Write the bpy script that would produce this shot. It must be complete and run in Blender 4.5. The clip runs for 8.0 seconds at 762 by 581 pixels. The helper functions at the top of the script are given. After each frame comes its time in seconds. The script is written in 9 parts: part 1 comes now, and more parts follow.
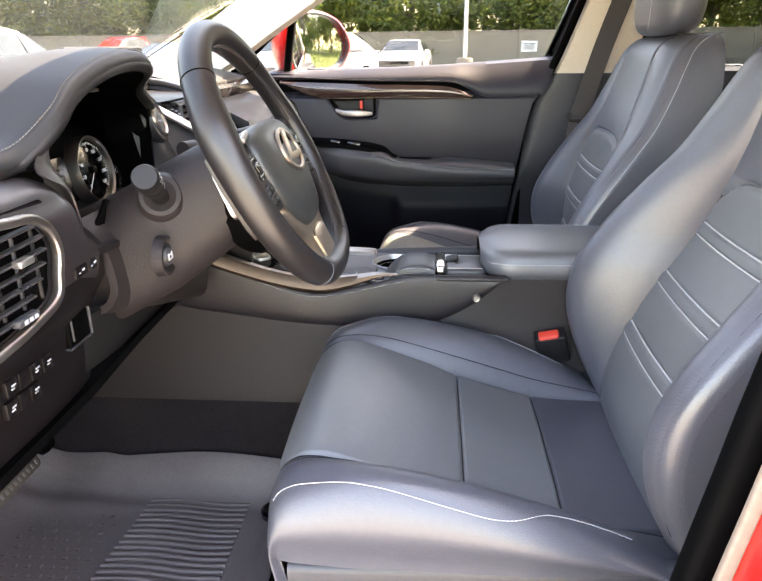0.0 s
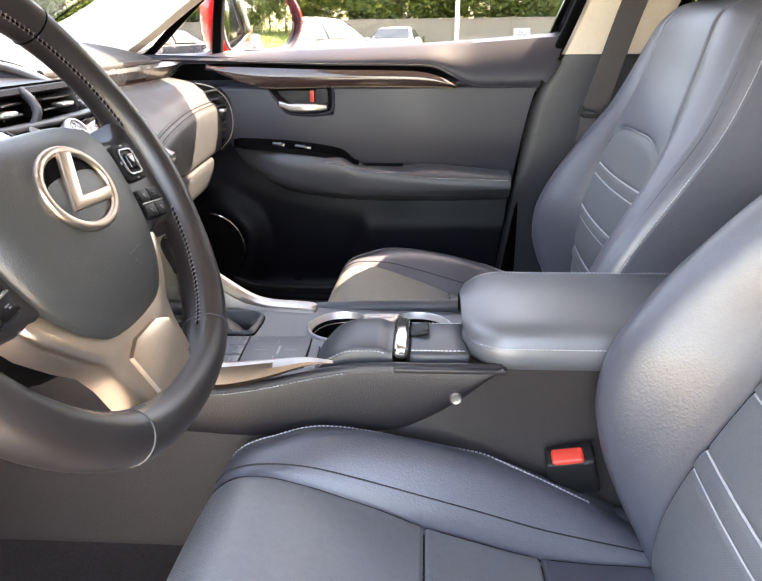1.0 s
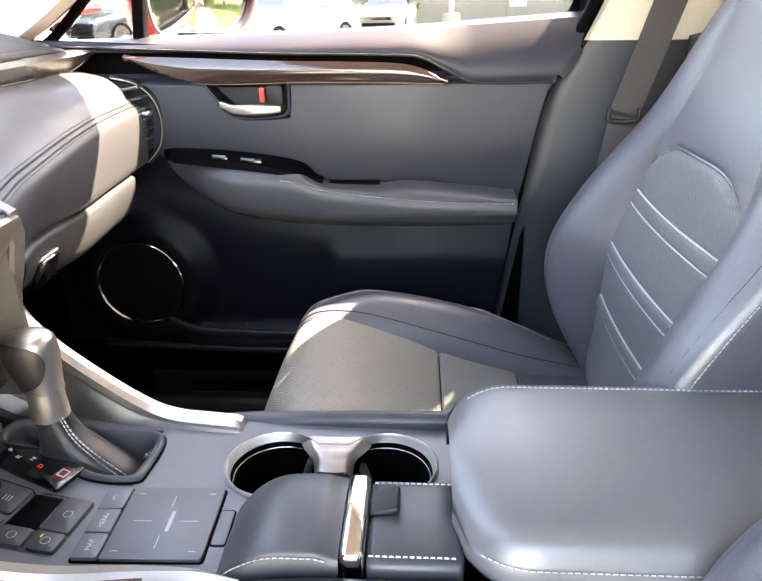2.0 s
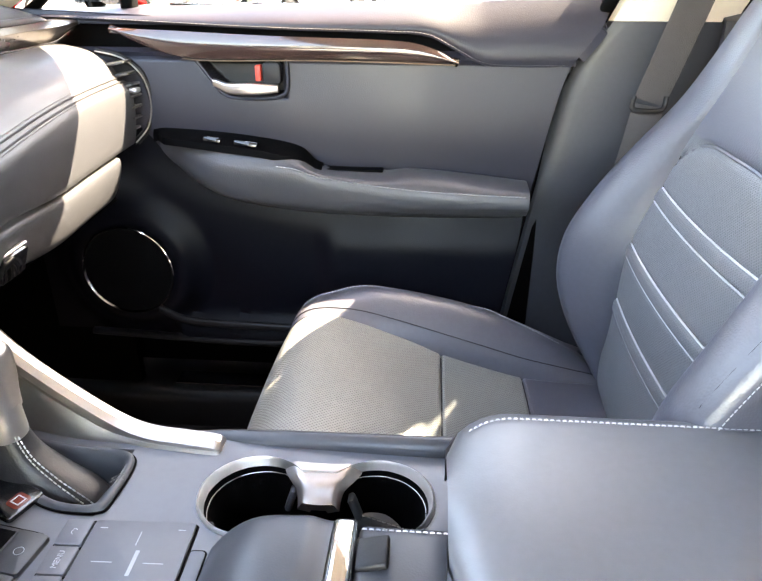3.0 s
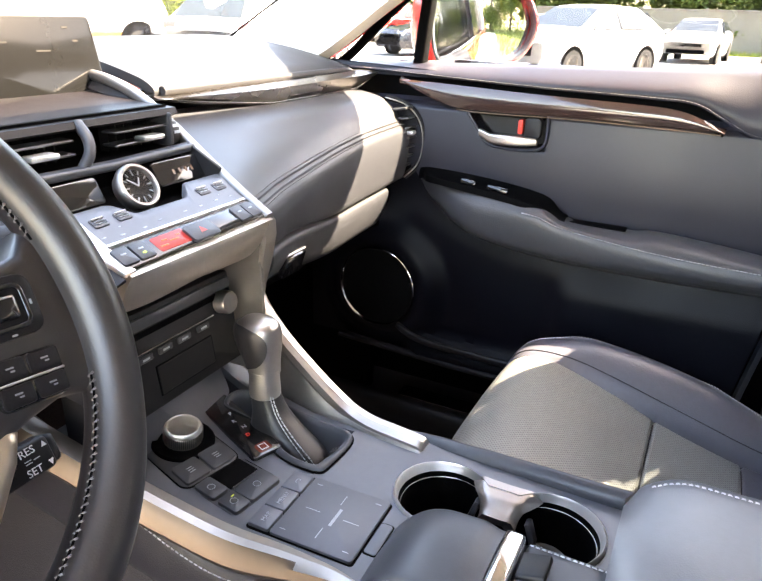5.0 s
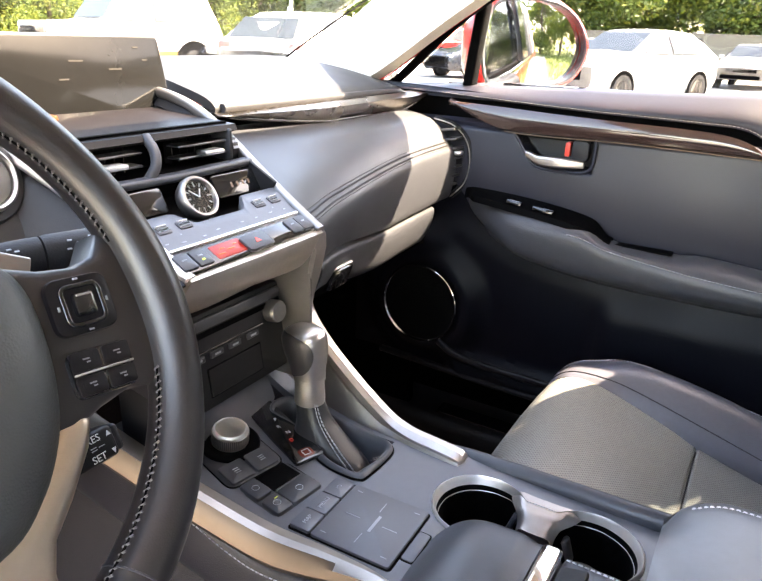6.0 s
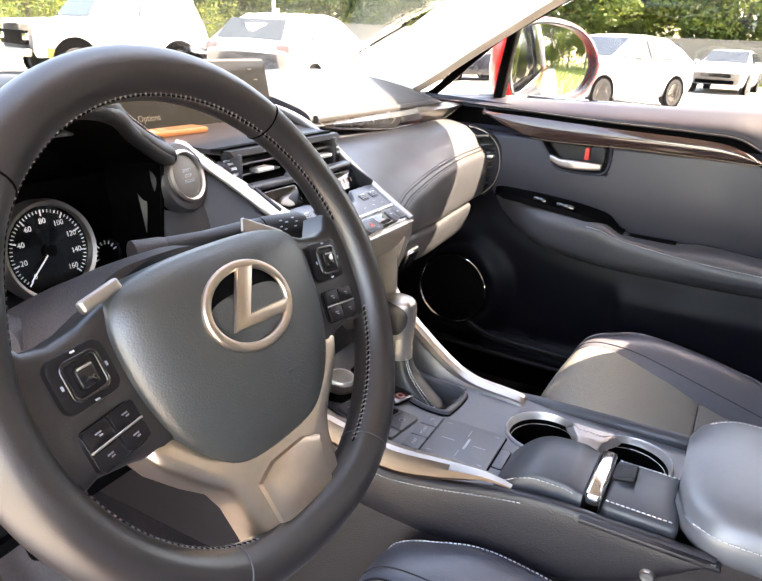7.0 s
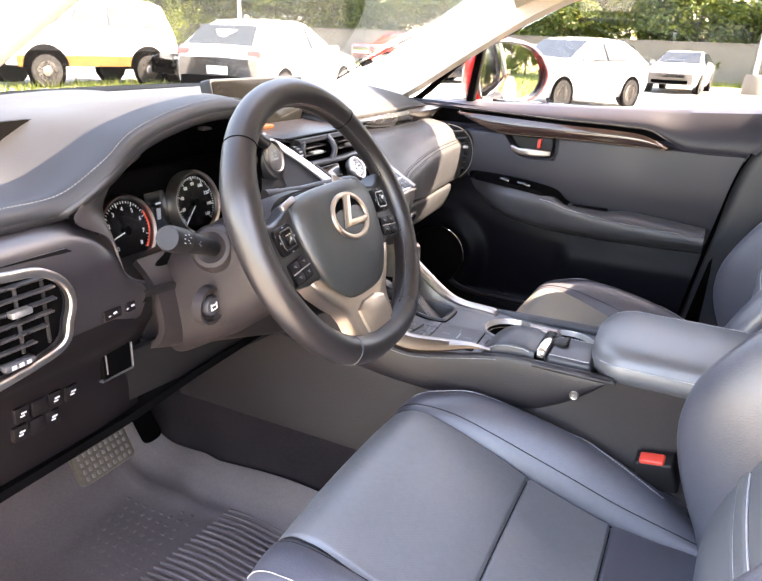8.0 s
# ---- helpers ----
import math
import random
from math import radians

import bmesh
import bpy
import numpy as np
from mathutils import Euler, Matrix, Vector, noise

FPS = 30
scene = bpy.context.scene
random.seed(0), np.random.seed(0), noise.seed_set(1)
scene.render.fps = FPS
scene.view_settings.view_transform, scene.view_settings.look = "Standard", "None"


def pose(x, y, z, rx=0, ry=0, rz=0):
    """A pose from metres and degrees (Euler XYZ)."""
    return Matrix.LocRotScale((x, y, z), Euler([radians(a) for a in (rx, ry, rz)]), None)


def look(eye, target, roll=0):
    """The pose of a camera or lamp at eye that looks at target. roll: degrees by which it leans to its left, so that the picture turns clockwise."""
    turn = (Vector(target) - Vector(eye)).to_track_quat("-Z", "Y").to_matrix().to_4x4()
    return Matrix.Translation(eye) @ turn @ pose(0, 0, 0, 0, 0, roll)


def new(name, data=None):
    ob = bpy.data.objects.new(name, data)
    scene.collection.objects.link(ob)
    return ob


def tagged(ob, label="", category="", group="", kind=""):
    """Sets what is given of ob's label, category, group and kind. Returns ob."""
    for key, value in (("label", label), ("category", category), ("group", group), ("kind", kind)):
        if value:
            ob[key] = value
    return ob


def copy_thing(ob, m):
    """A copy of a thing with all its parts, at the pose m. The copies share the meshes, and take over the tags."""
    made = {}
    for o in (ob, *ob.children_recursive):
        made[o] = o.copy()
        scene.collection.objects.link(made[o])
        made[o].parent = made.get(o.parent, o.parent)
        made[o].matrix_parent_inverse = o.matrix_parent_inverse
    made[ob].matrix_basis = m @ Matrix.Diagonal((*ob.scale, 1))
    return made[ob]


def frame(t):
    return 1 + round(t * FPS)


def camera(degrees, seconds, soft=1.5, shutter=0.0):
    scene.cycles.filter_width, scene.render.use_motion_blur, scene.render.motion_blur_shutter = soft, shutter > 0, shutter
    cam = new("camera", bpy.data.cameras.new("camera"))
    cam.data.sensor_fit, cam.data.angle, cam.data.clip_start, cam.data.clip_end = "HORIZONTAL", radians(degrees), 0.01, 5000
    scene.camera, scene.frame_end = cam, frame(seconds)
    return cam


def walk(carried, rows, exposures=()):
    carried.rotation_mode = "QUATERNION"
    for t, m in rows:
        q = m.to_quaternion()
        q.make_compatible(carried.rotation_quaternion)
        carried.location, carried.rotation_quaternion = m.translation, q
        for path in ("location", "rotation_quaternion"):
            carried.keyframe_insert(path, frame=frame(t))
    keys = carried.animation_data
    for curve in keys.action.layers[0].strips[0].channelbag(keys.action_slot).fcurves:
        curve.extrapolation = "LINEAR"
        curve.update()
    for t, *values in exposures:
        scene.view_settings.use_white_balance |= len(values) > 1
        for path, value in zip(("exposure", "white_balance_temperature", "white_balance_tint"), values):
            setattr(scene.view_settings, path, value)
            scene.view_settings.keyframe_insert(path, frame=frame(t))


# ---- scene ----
cam = camera(59.6, 8.0)
PATH = [
    (0, (-0.006, 0.013, 1.269), (-0.154, 1.882, 0.575), -0.7),
    (0.5, (0.018, 0.232, 1.248), (-0.119, 2.099, 0.543), -0.7),
    (1, (0.038, 0.461, 1.236), (-0.089, 2.322, 0.513), -0.8),
    (1.5, (0.044, 0.664, 1.257), (-0.058, 2.512, 0.499), -0.4),
    (1.7, (0.057, 0.732, 1.254), (-0.059, 2.572, 0.479), -1.0),
    (2.8, (0.06, 0.885, 1.262), (-0.042, 2.685, 0.395), 0.4),
    (3, (0.063, 0.887, 1.258), (-0.064, 2.682, 0.386), 0.3),
    (3.5, (0.064, 0.878, 1.261), (-0.119, 2.671, 0.394), 0.7),
    (4, (0.065, 0.855, 1.268), (-0.335, 2.629, 0.436), 1.2),
    (4.5, (0.083, 0.83, 1.279), (-0.562, 2.547, 0.48), 1.4),
    (5, (0.096, 0.816, 1.281), (-0.717, 2.474, 0.513), 1.7),
    (6.3, (0.101, 0.772, 1.284), (-0.833, 2.391, 0.572), 2.3),
    (6.5, (0.094, 0.733, 1.294), (-0.824, 2.36, 0.58), 2.6),
    (7, (0.076, 0.567, 1.313), (-0.801, 2.216, 0.598), 2.9),
    (7.5, (0.14, 0.357, 1.34), (-0.692, 2.028, 0.622), 3.0),
    (8, (0.191, 0.172, 1.348), (-0.607, 1.865, 0.644), 2.5),
]
walk(cam, [(t, look(eye, target, roll)) for t, eye, target, roll in PATH], exposures=[(0, 4.30, 9300, 16), (0.5, 4.72, 9200, 17), (1.0, 4.72, 9200, 17), (1.5, 4.92, 9100, 17), (2.8, 5.47, 8900, 13), (3.5, 5.50, 8900, 13), (4.0, 5.47, 8800, 14), (4.6, 5.22, 8800, 15), (5.2, 4.96, 8750, 15), (6.5, 4.80, 8800, 16), (7.0, 4.78, 8850, 17), (7.5, 4.73, 8900, 20), (8.0, 4.72, 8900, 20)])

# ---------------------------------------------------------------- light
SUN_TO = Vector((0.40, 0.25, 0.54)).normalized()
world = bpy.data.worlds.new("sky")
scene.world = world
world.use_nodes = True
wn = world.node_tree.nodes
sky = wn.new("ShaderNodeTexSky")
sky.sky_type = "NISHITA"
sky.sun_disc = False
sky.sun_elevation = math.asin(SUN_TO.z)
sky.sun_rotation = math.atan2(SUN_TO.x, SUN_TO.y)
sky.dust_density = 2.0
world.node_tree.links.new(sky.outputs[0], wn["Background"].inputs[0])
wn["Background"].inputs[1].default_value = 0.15
sun = new("sun", bpy.data.lights.new("sun", "SUN"))
sun.data.energy = 2.6
sun.data.angle = radians(0.5)
sun.data.color = (1.0, 0.94, 0.84)
sun.matrix_basis = look(SUN_TO * 20, (0, 0, 0))


# ---------------------------------------------------------------- materials
def material(name, color, rough=0.5, metal=0.0, spec=0.5, grain=0.0, grain_scale=300.0, var=0.12, var_scale=6.0, cells=False, coat=0.0, sheen=0.0, rough_var=0.08):
    """A surface with tone variation at two scales, uneven gloss and fine relief."""
    m = bpy.data.materials.new(name)
    m.use_nodes = True
    n, l = m.node_tree.nodes, m.node_tree.links
    b = n["Principled BSDF"]
    b.inputs["Roughness"].default_value = rough
    b.inputs["Metallic"].default_value = metal
    b.inputs["Specular IOR Level"].default_value = spec
    b.inputs["Coat Weight"].default_value = coat
    b.inputs["Coat Roughness"].default_value = 0.08
    b.inputs["Sheen Weight"].default_value = sheen
    tc = n.new("ShaderNodeTexCoord")
    big = n.new("ShaderNodeTexNoise")
    big.inputs["Scale"].default_value = var_scale
    big.inputs["Detail"].default_value = 5
    l.new(tc.outputs["Object"], big.inputs["Vector"])
    small = n.new("ShaderNodeTexNoise")
    small.inputs["Scale"].default_value = var_scale * 22
    small.inputs["Detail"].default_value = 3
    l.new(tc.outputs["Object"], small.inputs["Vector"])
    add = n.new("ShaderNodeMath")
    add.operation = "ADD"
    l.new(big.outputs["Fac"], add.inputs[0])
    l.new(small.outputs["Fac"], add.inputs[1])
    ramp = n.new("ShaderNodeMapRange")
    ramp.inputs["From Min"].default_value, ramp.inputs["From Max"].default_value = 0.6, 1.4
    ramp.inputs["To Min"].default_value, ramp.inputs["To Max"].default_value = 1 - var, 1 + var
    l.new(add.outputs[0], ramp.inputs["Value"])
    mul = n.new("ShaderNodeVectorMath")
    mul.operation = "SCALE"
    mul.inputs[0].default_value = color
    l.new(ramp.outputs[0], mul.inputs["Scale"])
    l.new(mul.outputs[0], b.inputs["Base Color"])
    rr = n.new("ShaderNodeMapRange")
    rr.inputs["From Min"].default_value, rr.inputs["From Max"].default_value = 0.3, 0.7
    rr.inputs["To Min"].default_value, rr.inputs["To Max"].default_value = max(rough - rough_var, 0.02), min(rough + rough_var, 1)
    l.new(big.outputs["Fac"], rr.inputs["Value"])
    l.new(rr.outputs[0], b.inputs["Roughness"])
    if grain:
        tex = n.new("ShaderNodeTexVoronoi" if cells else "ShaderNodeTexNoise")
        tex.inputs["Scale"].default_value = grain_scale
        l.new(tc.outputs["Object"], tex.inputs["Vector"])
        bump = n.new("ShaderNodeBump")
        bump.inputs["Strength"].default_value = grain
        bump.inputs["Distance"].default_value = 0.0008
        l.new(tex.outputs["Distance" if cells else "Fac"], bump.inputs["Height"])
        l.new(bump.outputs[0], b.inputs["Normal"])
    return m


def perforated(m, axes="XY", pitch=0.0050, dark=0.42):
    """Small punched holes in a leather, in a staggered grid."""
    n, l = m.node_tree.nodes, m.node_tree.links
    b = n["Principled BSDF"]
    tc = n.new("ShaderNodeTexCoord")
    sep = n.new("ShaderNodeSeparateXYZ")
    l.new(tc.outputs["Object"], sep.inputs[0])

    def math_node(op, a, c=None):
        k = n.new("ShaderNodeMath")
        k.operation = op
        for i, v in enumerate((a, c)):
            if v is None:
                continue
            if isinstance(v, (int, float)):
                k.inputs[i].default_value = v
            else:
                l.new(v, k.inputs[i])
        return k.outputs[0]

    u = math_node("DIVIDE", sep.outputs[axes[0]], pitch)
    v = math_node("DIVIDE", sep.outputs[axes[1]], pitch)
    p, q = math_node("ADD", u, v), math_node("SUBTRACT", u, v)
    du = math_node("SUBTRACT", math_node("FRACT", p), 0.5)
    dv = math_node("SUBTRACT", math_node("FRACT", q), 0.5)
    d = math_node("SQRT", math_node("ADD", math_node("MULTIPLY", du, du), math_node("MULTIPLY", dv, dv)))
    hole = n.new("ShaderNodeMapRange")
    hole.inputs["From Min"].default_value, hole.inputs["From Max"].default_value = 0.24, 0.34
    hole.inputs["To Min"].default_value, hole.inputs["To Max"].default_value = dark, 1.0
    l.new(d, hole.inputs["Value"])
    old = b.inputs["Base Color"].links[0].from_socket
    mul = n.new("ShaderNodeVectorMath")
    mul.operation = "SCALE"
    l.new(old, mul.inputs[0])
    l.new(hole.outputs[0], mul.inputs["Scale"])
    l.new(mul.outputs[0], b.inputs["Base Color"])
    bump = n.new("ShaderNodeBump")
    bump.inputs["Strength"].default_value = 0.7
    bump.inputs["Distance"].default_value = 0.0008
    l.new(hole.outputs[0], bump.inputs["Height"])
    if b.inputs["Normal"].links:
        l.new(b.inputs["Normal"].links[0].from_socket, bump.inputs["Normal"])
    l.new(bump.outputs[0], b.inputs["Normal"])
    return m


def glass(name, tint=(1, 1, 1), gloss=1.0):
    """A thin pane: clear, with a Fresnel reflection."""
    m = bpy.data.materials.new(name)
    m.use_nodes = True
    n, l = m.node_tree.nodes, m.node_tree.links
    n.remove(n["Principled BSDF"])
    out = n["Material Output"]
    clear = n.new("ShaderNodeBsdfTransparent")
    clear.inputs[0].default_value = (*tint, 1)
    shine = n.new("ShaderNodeBsdfGlossy")
    shine.inputs["Roughness"].default_value = 0.02
    facing = n.new("ShaderNodeLayerWeight")
    facing.inputs[0].default_value = 0.5
    power = n.new("ShaderNodeMath")
    power.operation = "POWER"
    power.inputs[1].default_value = 5.0
    l.new(facing.outputs["Facing"], power.inputs[0])
    k = n.new("ShaderNodeMath")
    k.operation = "MULTIPLY_ADD"
    k.inputs[1].default_value, k.inputs[2].default_value = 0.96 * gloss, 0.04 * gloss
    l.new(power.outputs[0], k.inputs[0])
    mix = n.new("ShaderNodeMixShader")
    l.new(k.outputs[0], mix.inputs[0])
    l.new(clear.outputs[0], mix.inputs[1])
    l.new(shine.outputs[0], mix.inputs[2])
    l.new(mix.outputs[0], out.inputs[0])
    return m


def glow(name, color, strength):
    m = material(name, color, rough=0.4)
    b = m.node_tree.nodes["Principled BSDF"]
    b.inputs["Emission Color"].default_value = (*color, 1)
    b.inputs["Emission Strength"].default_value = strength
    return m


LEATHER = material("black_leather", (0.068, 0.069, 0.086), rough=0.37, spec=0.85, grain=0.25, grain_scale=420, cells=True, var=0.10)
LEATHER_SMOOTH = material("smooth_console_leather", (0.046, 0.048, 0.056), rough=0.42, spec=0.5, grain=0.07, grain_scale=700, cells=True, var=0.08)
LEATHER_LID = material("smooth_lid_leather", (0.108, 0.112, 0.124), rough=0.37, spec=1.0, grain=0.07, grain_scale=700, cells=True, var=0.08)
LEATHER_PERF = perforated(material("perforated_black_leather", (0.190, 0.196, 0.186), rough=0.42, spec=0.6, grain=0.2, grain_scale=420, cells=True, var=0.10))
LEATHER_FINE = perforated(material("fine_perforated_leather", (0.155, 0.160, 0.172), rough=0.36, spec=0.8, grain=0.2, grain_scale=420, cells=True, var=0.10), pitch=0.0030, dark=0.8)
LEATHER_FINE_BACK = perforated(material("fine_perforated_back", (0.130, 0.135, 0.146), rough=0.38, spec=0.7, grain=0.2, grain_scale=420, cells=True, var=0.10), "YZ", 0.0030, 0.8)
HARD = material("hard_shaded_plastic", (0.0035, 0.0036, 0.0058), rough=0.42, spec=0.12, grain=0.3, grain_scale=700, var=0.2)
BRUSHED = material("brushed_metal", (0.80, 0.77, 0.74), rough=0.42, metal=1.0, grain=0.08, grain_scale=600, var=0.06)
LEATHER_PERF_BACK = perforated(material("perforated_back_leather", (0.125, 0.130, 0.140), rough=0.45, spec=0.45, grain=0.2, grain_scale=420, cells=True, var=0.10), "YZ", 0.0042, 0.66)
LEATHER_DARK = material("dark_leather", (0.013, 0.0125, 0.0145), rough=0.42, spec=0.5, grain=0.2, grain_scale=520, cells=True, var=0.12)
SLAT = material("vent_slat_plastic", (0.030, 0.029, 0.032), rough=0.35, spec=0.5, var=0.1)
FACE = material("dark_face_plastic", (0.0068, 0.0056, 0.0064), rough=0.40, spec=0.2, grain=0.2, grain_scale=800, var=0.12)
RIM_LEATHER = material("wheel_leather", (0.015, 0.0122, 0.0125), rough=0.36, spec=0.7, grain=0.06, grain_scale=800, cells=True, var=0.12)
SOFT_DASH = material("soft_dash_skin", (0.031, 0.033, 0.038), rough=0.42, spec=0.5, grain=0.16, grain_scale=520, cells=True, var=0.08)
DOOR_SKIN = material("soft_door_skin", (0.0140, 0.0142, 0.0232), rough=0.42, spec=0.5, grain=0.16, grain_scale=520, cells=True, var=0.08)
PLASTIC = material("black_plastic", (0.011, 0.0105, 0.0115), rough=0.46, spec=0.3, grain=0.3, grain_scale=700, var=0.15)
# near zero, so it also carries the deep shade of footwells and recesses
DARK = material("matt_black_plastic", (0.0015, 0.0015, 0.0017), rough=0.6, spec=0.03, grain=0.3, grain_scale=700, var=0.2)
PILLAR = material("pillar_plastic", (0.036, 0.039, 0.048), rough=0.42, spec=0.5, grain=0.2, grain_scale=700, var=0.1)
CONSOLE_SKIN = material("console_side_skin", (0.0150, 0.0122, 0.0155), rough=0.42, spec=0.55, grain=0.35, grain_scale=600, cells=True, var=0.1)
KNEE = material("brown_black_plastic", (0.0240, 0.0190, 0.0200), rough=0.50, spec=0.35, grain=0.4, grain_scale=650, cells=True, var=0.1)
STACK_TOP = material("stack_panel_paint", (0.118, 0.122, 0.135), rough=0.38, spec=0.5, grain=0.1, grain_scale=900, var=0.06)
CONSOLE_TOP = material("console_top_paint", (0.108, 0.113, 0.128), rough=0.38, spec=0.5, grain=0.1, grain_scale=900, var=0.06)
BUTTON = material("dark_button", (0.045, 0.046, 0.052), rough=0.4, spec=0.5, grain=0.1, grain_scale=900, var=0.1)
GLOSS = material("gloss_black", (0.006, 0.006, 0.007), rough=0.12, spec=0.5, var=0.1, rough_var=0.04, coat=0.6)
SATIN = material("satin_metal", (0.50, 0.46, 0.425), rough=0.36, metal=1.0, grain=0.05, grain_scale=900, var=0.06)
CHROME = material("chrome", (0.78, 0.77, 0.76), rough=0.12, metal=1.0, var=0.04)
CHAMPAGNE = material("champagne_metal", (0.58, 0.475, 0.38), rough=0.36, metal=1.0, grain=0.05, grain_scale=900, var=0.06)
THREAD = material("white_thread", (0.50, 0.50, 0.52), rough=0.75, grain=0.4, grain_scale=1500, var=0.15)
THREAD_DARK = material("dark_thread", (0.13, 0.125, 0.125), rough=0.75, grain=0.4, grain_scale=1500, var=0.15)
CREAM = material("cream_trim", (0.66, 0.58, 0.49), rough=0.7, grain=0.3, grain_scale=800, var=0.05)
HEADLINER = material("cream_headliner", (0.74, 0.70, 0.64), rough=0.9, grain=0.4, grain_scale=1200, var=0.05)
CARPET = material("black_carpet", (0.019, 0.0158, 0.0178), rough=0.95, spec=0.05, grain=1.0, grain_scale=900, var=0.35, var_scale=12)
RUBBER = material("dusty_rubber_mat", (0.120, 0.101, 0.103), rough=0.55, grain=0.12, grain_scale=500, var=0.2, var_scale=9)
WEBBING = material("seat_belt_webbing", (0.045, 0.040, 0.042), rough=0.75, grain=0.6, grain_scale=900, var=0.1)
RED_BTN = material("red_plastic", (0.70, 0.055, 0.035), rough=0.4, var=0.05)
RED_PAINT = material("red_car_paint", (0.55, 0.012, 0.010), rough=0.25, spec=0.6, var=0.04, coat=1.0)
WHITE_PRINT = material("white_print", (0.75, 0.75, 0.76), rough=0.6, var=0.05)
GREY_PRINT = material("grey_print", (0.38, 0.40, 0.43), rough=0.6, var=0.05)
CLEAR = glass("window_glass", tint=(0.61, 0.62, 0.63))
LENS = glass("lens_glass", gloss=0.8)
SCREEN_GLASS = glass("windscreen_glass", tint=(0.74, 0.75, 0.75))
# tint assumed for the rear panes, to weaken the light from behind
TINTED = glass("tinted_glass", tint=(0.40, 0.42, 0.43))


# ---------------------------------------------------------------- mesh helpers
def V(*a):
    return Vector(a)


def part(name, bm, mat, parent=None, label="", angle=35.0, smooth=True):
    """Links a bmesh as one mesh object, under a thing or part if one is given."""
    me = bpy.data.meshes.new(name)
    bmesh.ops.recalc_face_normals(bm, faces=bm.faces)
    bm.to_mesh(me)
    bm.free()
    if smooth:
        me.polygons.foreach_set("use_smooth", [True] * len(me.polygons))
        me.set_sharp_from_angle(angle=radians(angle))
    for m in (mat if isinstance(mat, (list, tuple)) else (mat,)):
        me.materials.append(m)
    ob = new(name, me)
    if parent is not None:
        ob.parent = parent
        if parent.parent is None:
            ob.matrix_parent_inverse = parent.matrix_basis.inverted()
    if label:
        ob["label"] = label
    return ob


def thing(name, label, category, at=(0, 0, 0), group="", kind=""):
    e = new(name)
    e.empty_display_size = 0.05
    e.location = at
    return tagged(e, label, category, group, kind)


def join(*bms):
    """One bmesh out of several."""
    out = bmesh.new()
    for b in bms:
        tmp = bpy.data.meshes.new("tmp")
        b.to_mesh(tmp)
        b.free()
        out.from_mesh(tmp)
        bpy.data.meshes.remove(tmp)
    return out


def moved(bm, m):
    bmesh.ops.transform(bm, matrix=m, verts=bm.verts)
    return bm


def rbox(c, s, r=0.003, seg=2, m=None):
    """A box of size s about c, with rounded edges."""
    bm = bmesh.new()
    bmesh.ops.create_cube(bm, size=1.0)
    bmesh.ops.scale(bm, vec=s, verts=bm.verts)
    r = min(r, 0.49 * min(s))
    if r > 0:
        bmesh.ops.bevel(bm, geom=list(bm.edges), offset=r, segments=seg, profile=0.5, affect="EDGES")
    if m is not None:
        moved(bm, m)
    bmesh.ops.translate(bm, vec=c, verts=bm.verts)
    return bm


def grid(rows, close_u=False, close_v=False):
    """A sheet from rows of points."""
    bm = bmesh.new()
    vs = [[bm.verts.new(p) for p in row] for row in rows]
    nr, nc = len(vs), len(vs[0])
    for i in range(nr if close_v else nr - 1):
        for j in range(nc if close_u else nc - 1):
            a, b = vs[i], vs[(i + 1) % nr]
            bm.faces.new((a[j], a[(j + 1) % nc], b[(j + 1) % nc], b[j]))
    return bm


CABIN = Vector((0.1, 1.2, 1.3))


def thick(bm, t, ref=CABIN):
    """Gives a sheet thickness on the side away from ref, so that its drawn face stays where it is."""
    t = abs(t)
    bmesh.ops.recalc_face_normals(bm, faces=bm.faces)
    bm.normal_update()
    faces, verts = list(bm.faces), list(bm.verts)
    s = sum(f.normal.dot(f.calc_center_median() - ref) * f.calc_area() for f in faces)
    t = t if s > 0 else -t
    rim = [e for e in bm.edges if len(e.link_faces) == 1]
    twin = {v: bm.verts.new(v.co + v.normal * t) for v in verts}
    for f in faces:
        bm.faces.new([twin[v] for v in reversed(f.verts)])
    for e in rim:
        a, b = e.verts
        bm.faces.new((a, b, twin[b], twin[a]))
    return bm


def caps(bm, rows_closed=True):
    edges = [e for e in bm.edges if len(e.link_faces) == 1]
    bmesh.ops.holes_fill(bm, edges=edges, sides=0)
    return bm


def spline(pts, n, closed=False):
    """n points on a Catmull-Rom curve through pts (evenly by index)."""
    p = [Vector(q) for q in pts]
    k = len(p)
    out = []
    for i in range(n):
        u = i / n * k if closed else i / (n - 1) * (k - 1)
        j = min(int(u), k - 1 if closed else k - 2)
        t = u - j
        g = (lambda q: p[q % k]) if closed else (lambda q: p[max(0, min(k - 1, q))])
        a, b, c, d = g(j - 1), g(j), g(j + 1), g(j + 2)
        out.append(0.5 * (2 * b + (c - a) * t + (2 * a - 5 * b + 4 * c - d) * t * t + (3 * b - a - 3 * c + d) * t ** 3))
    return out


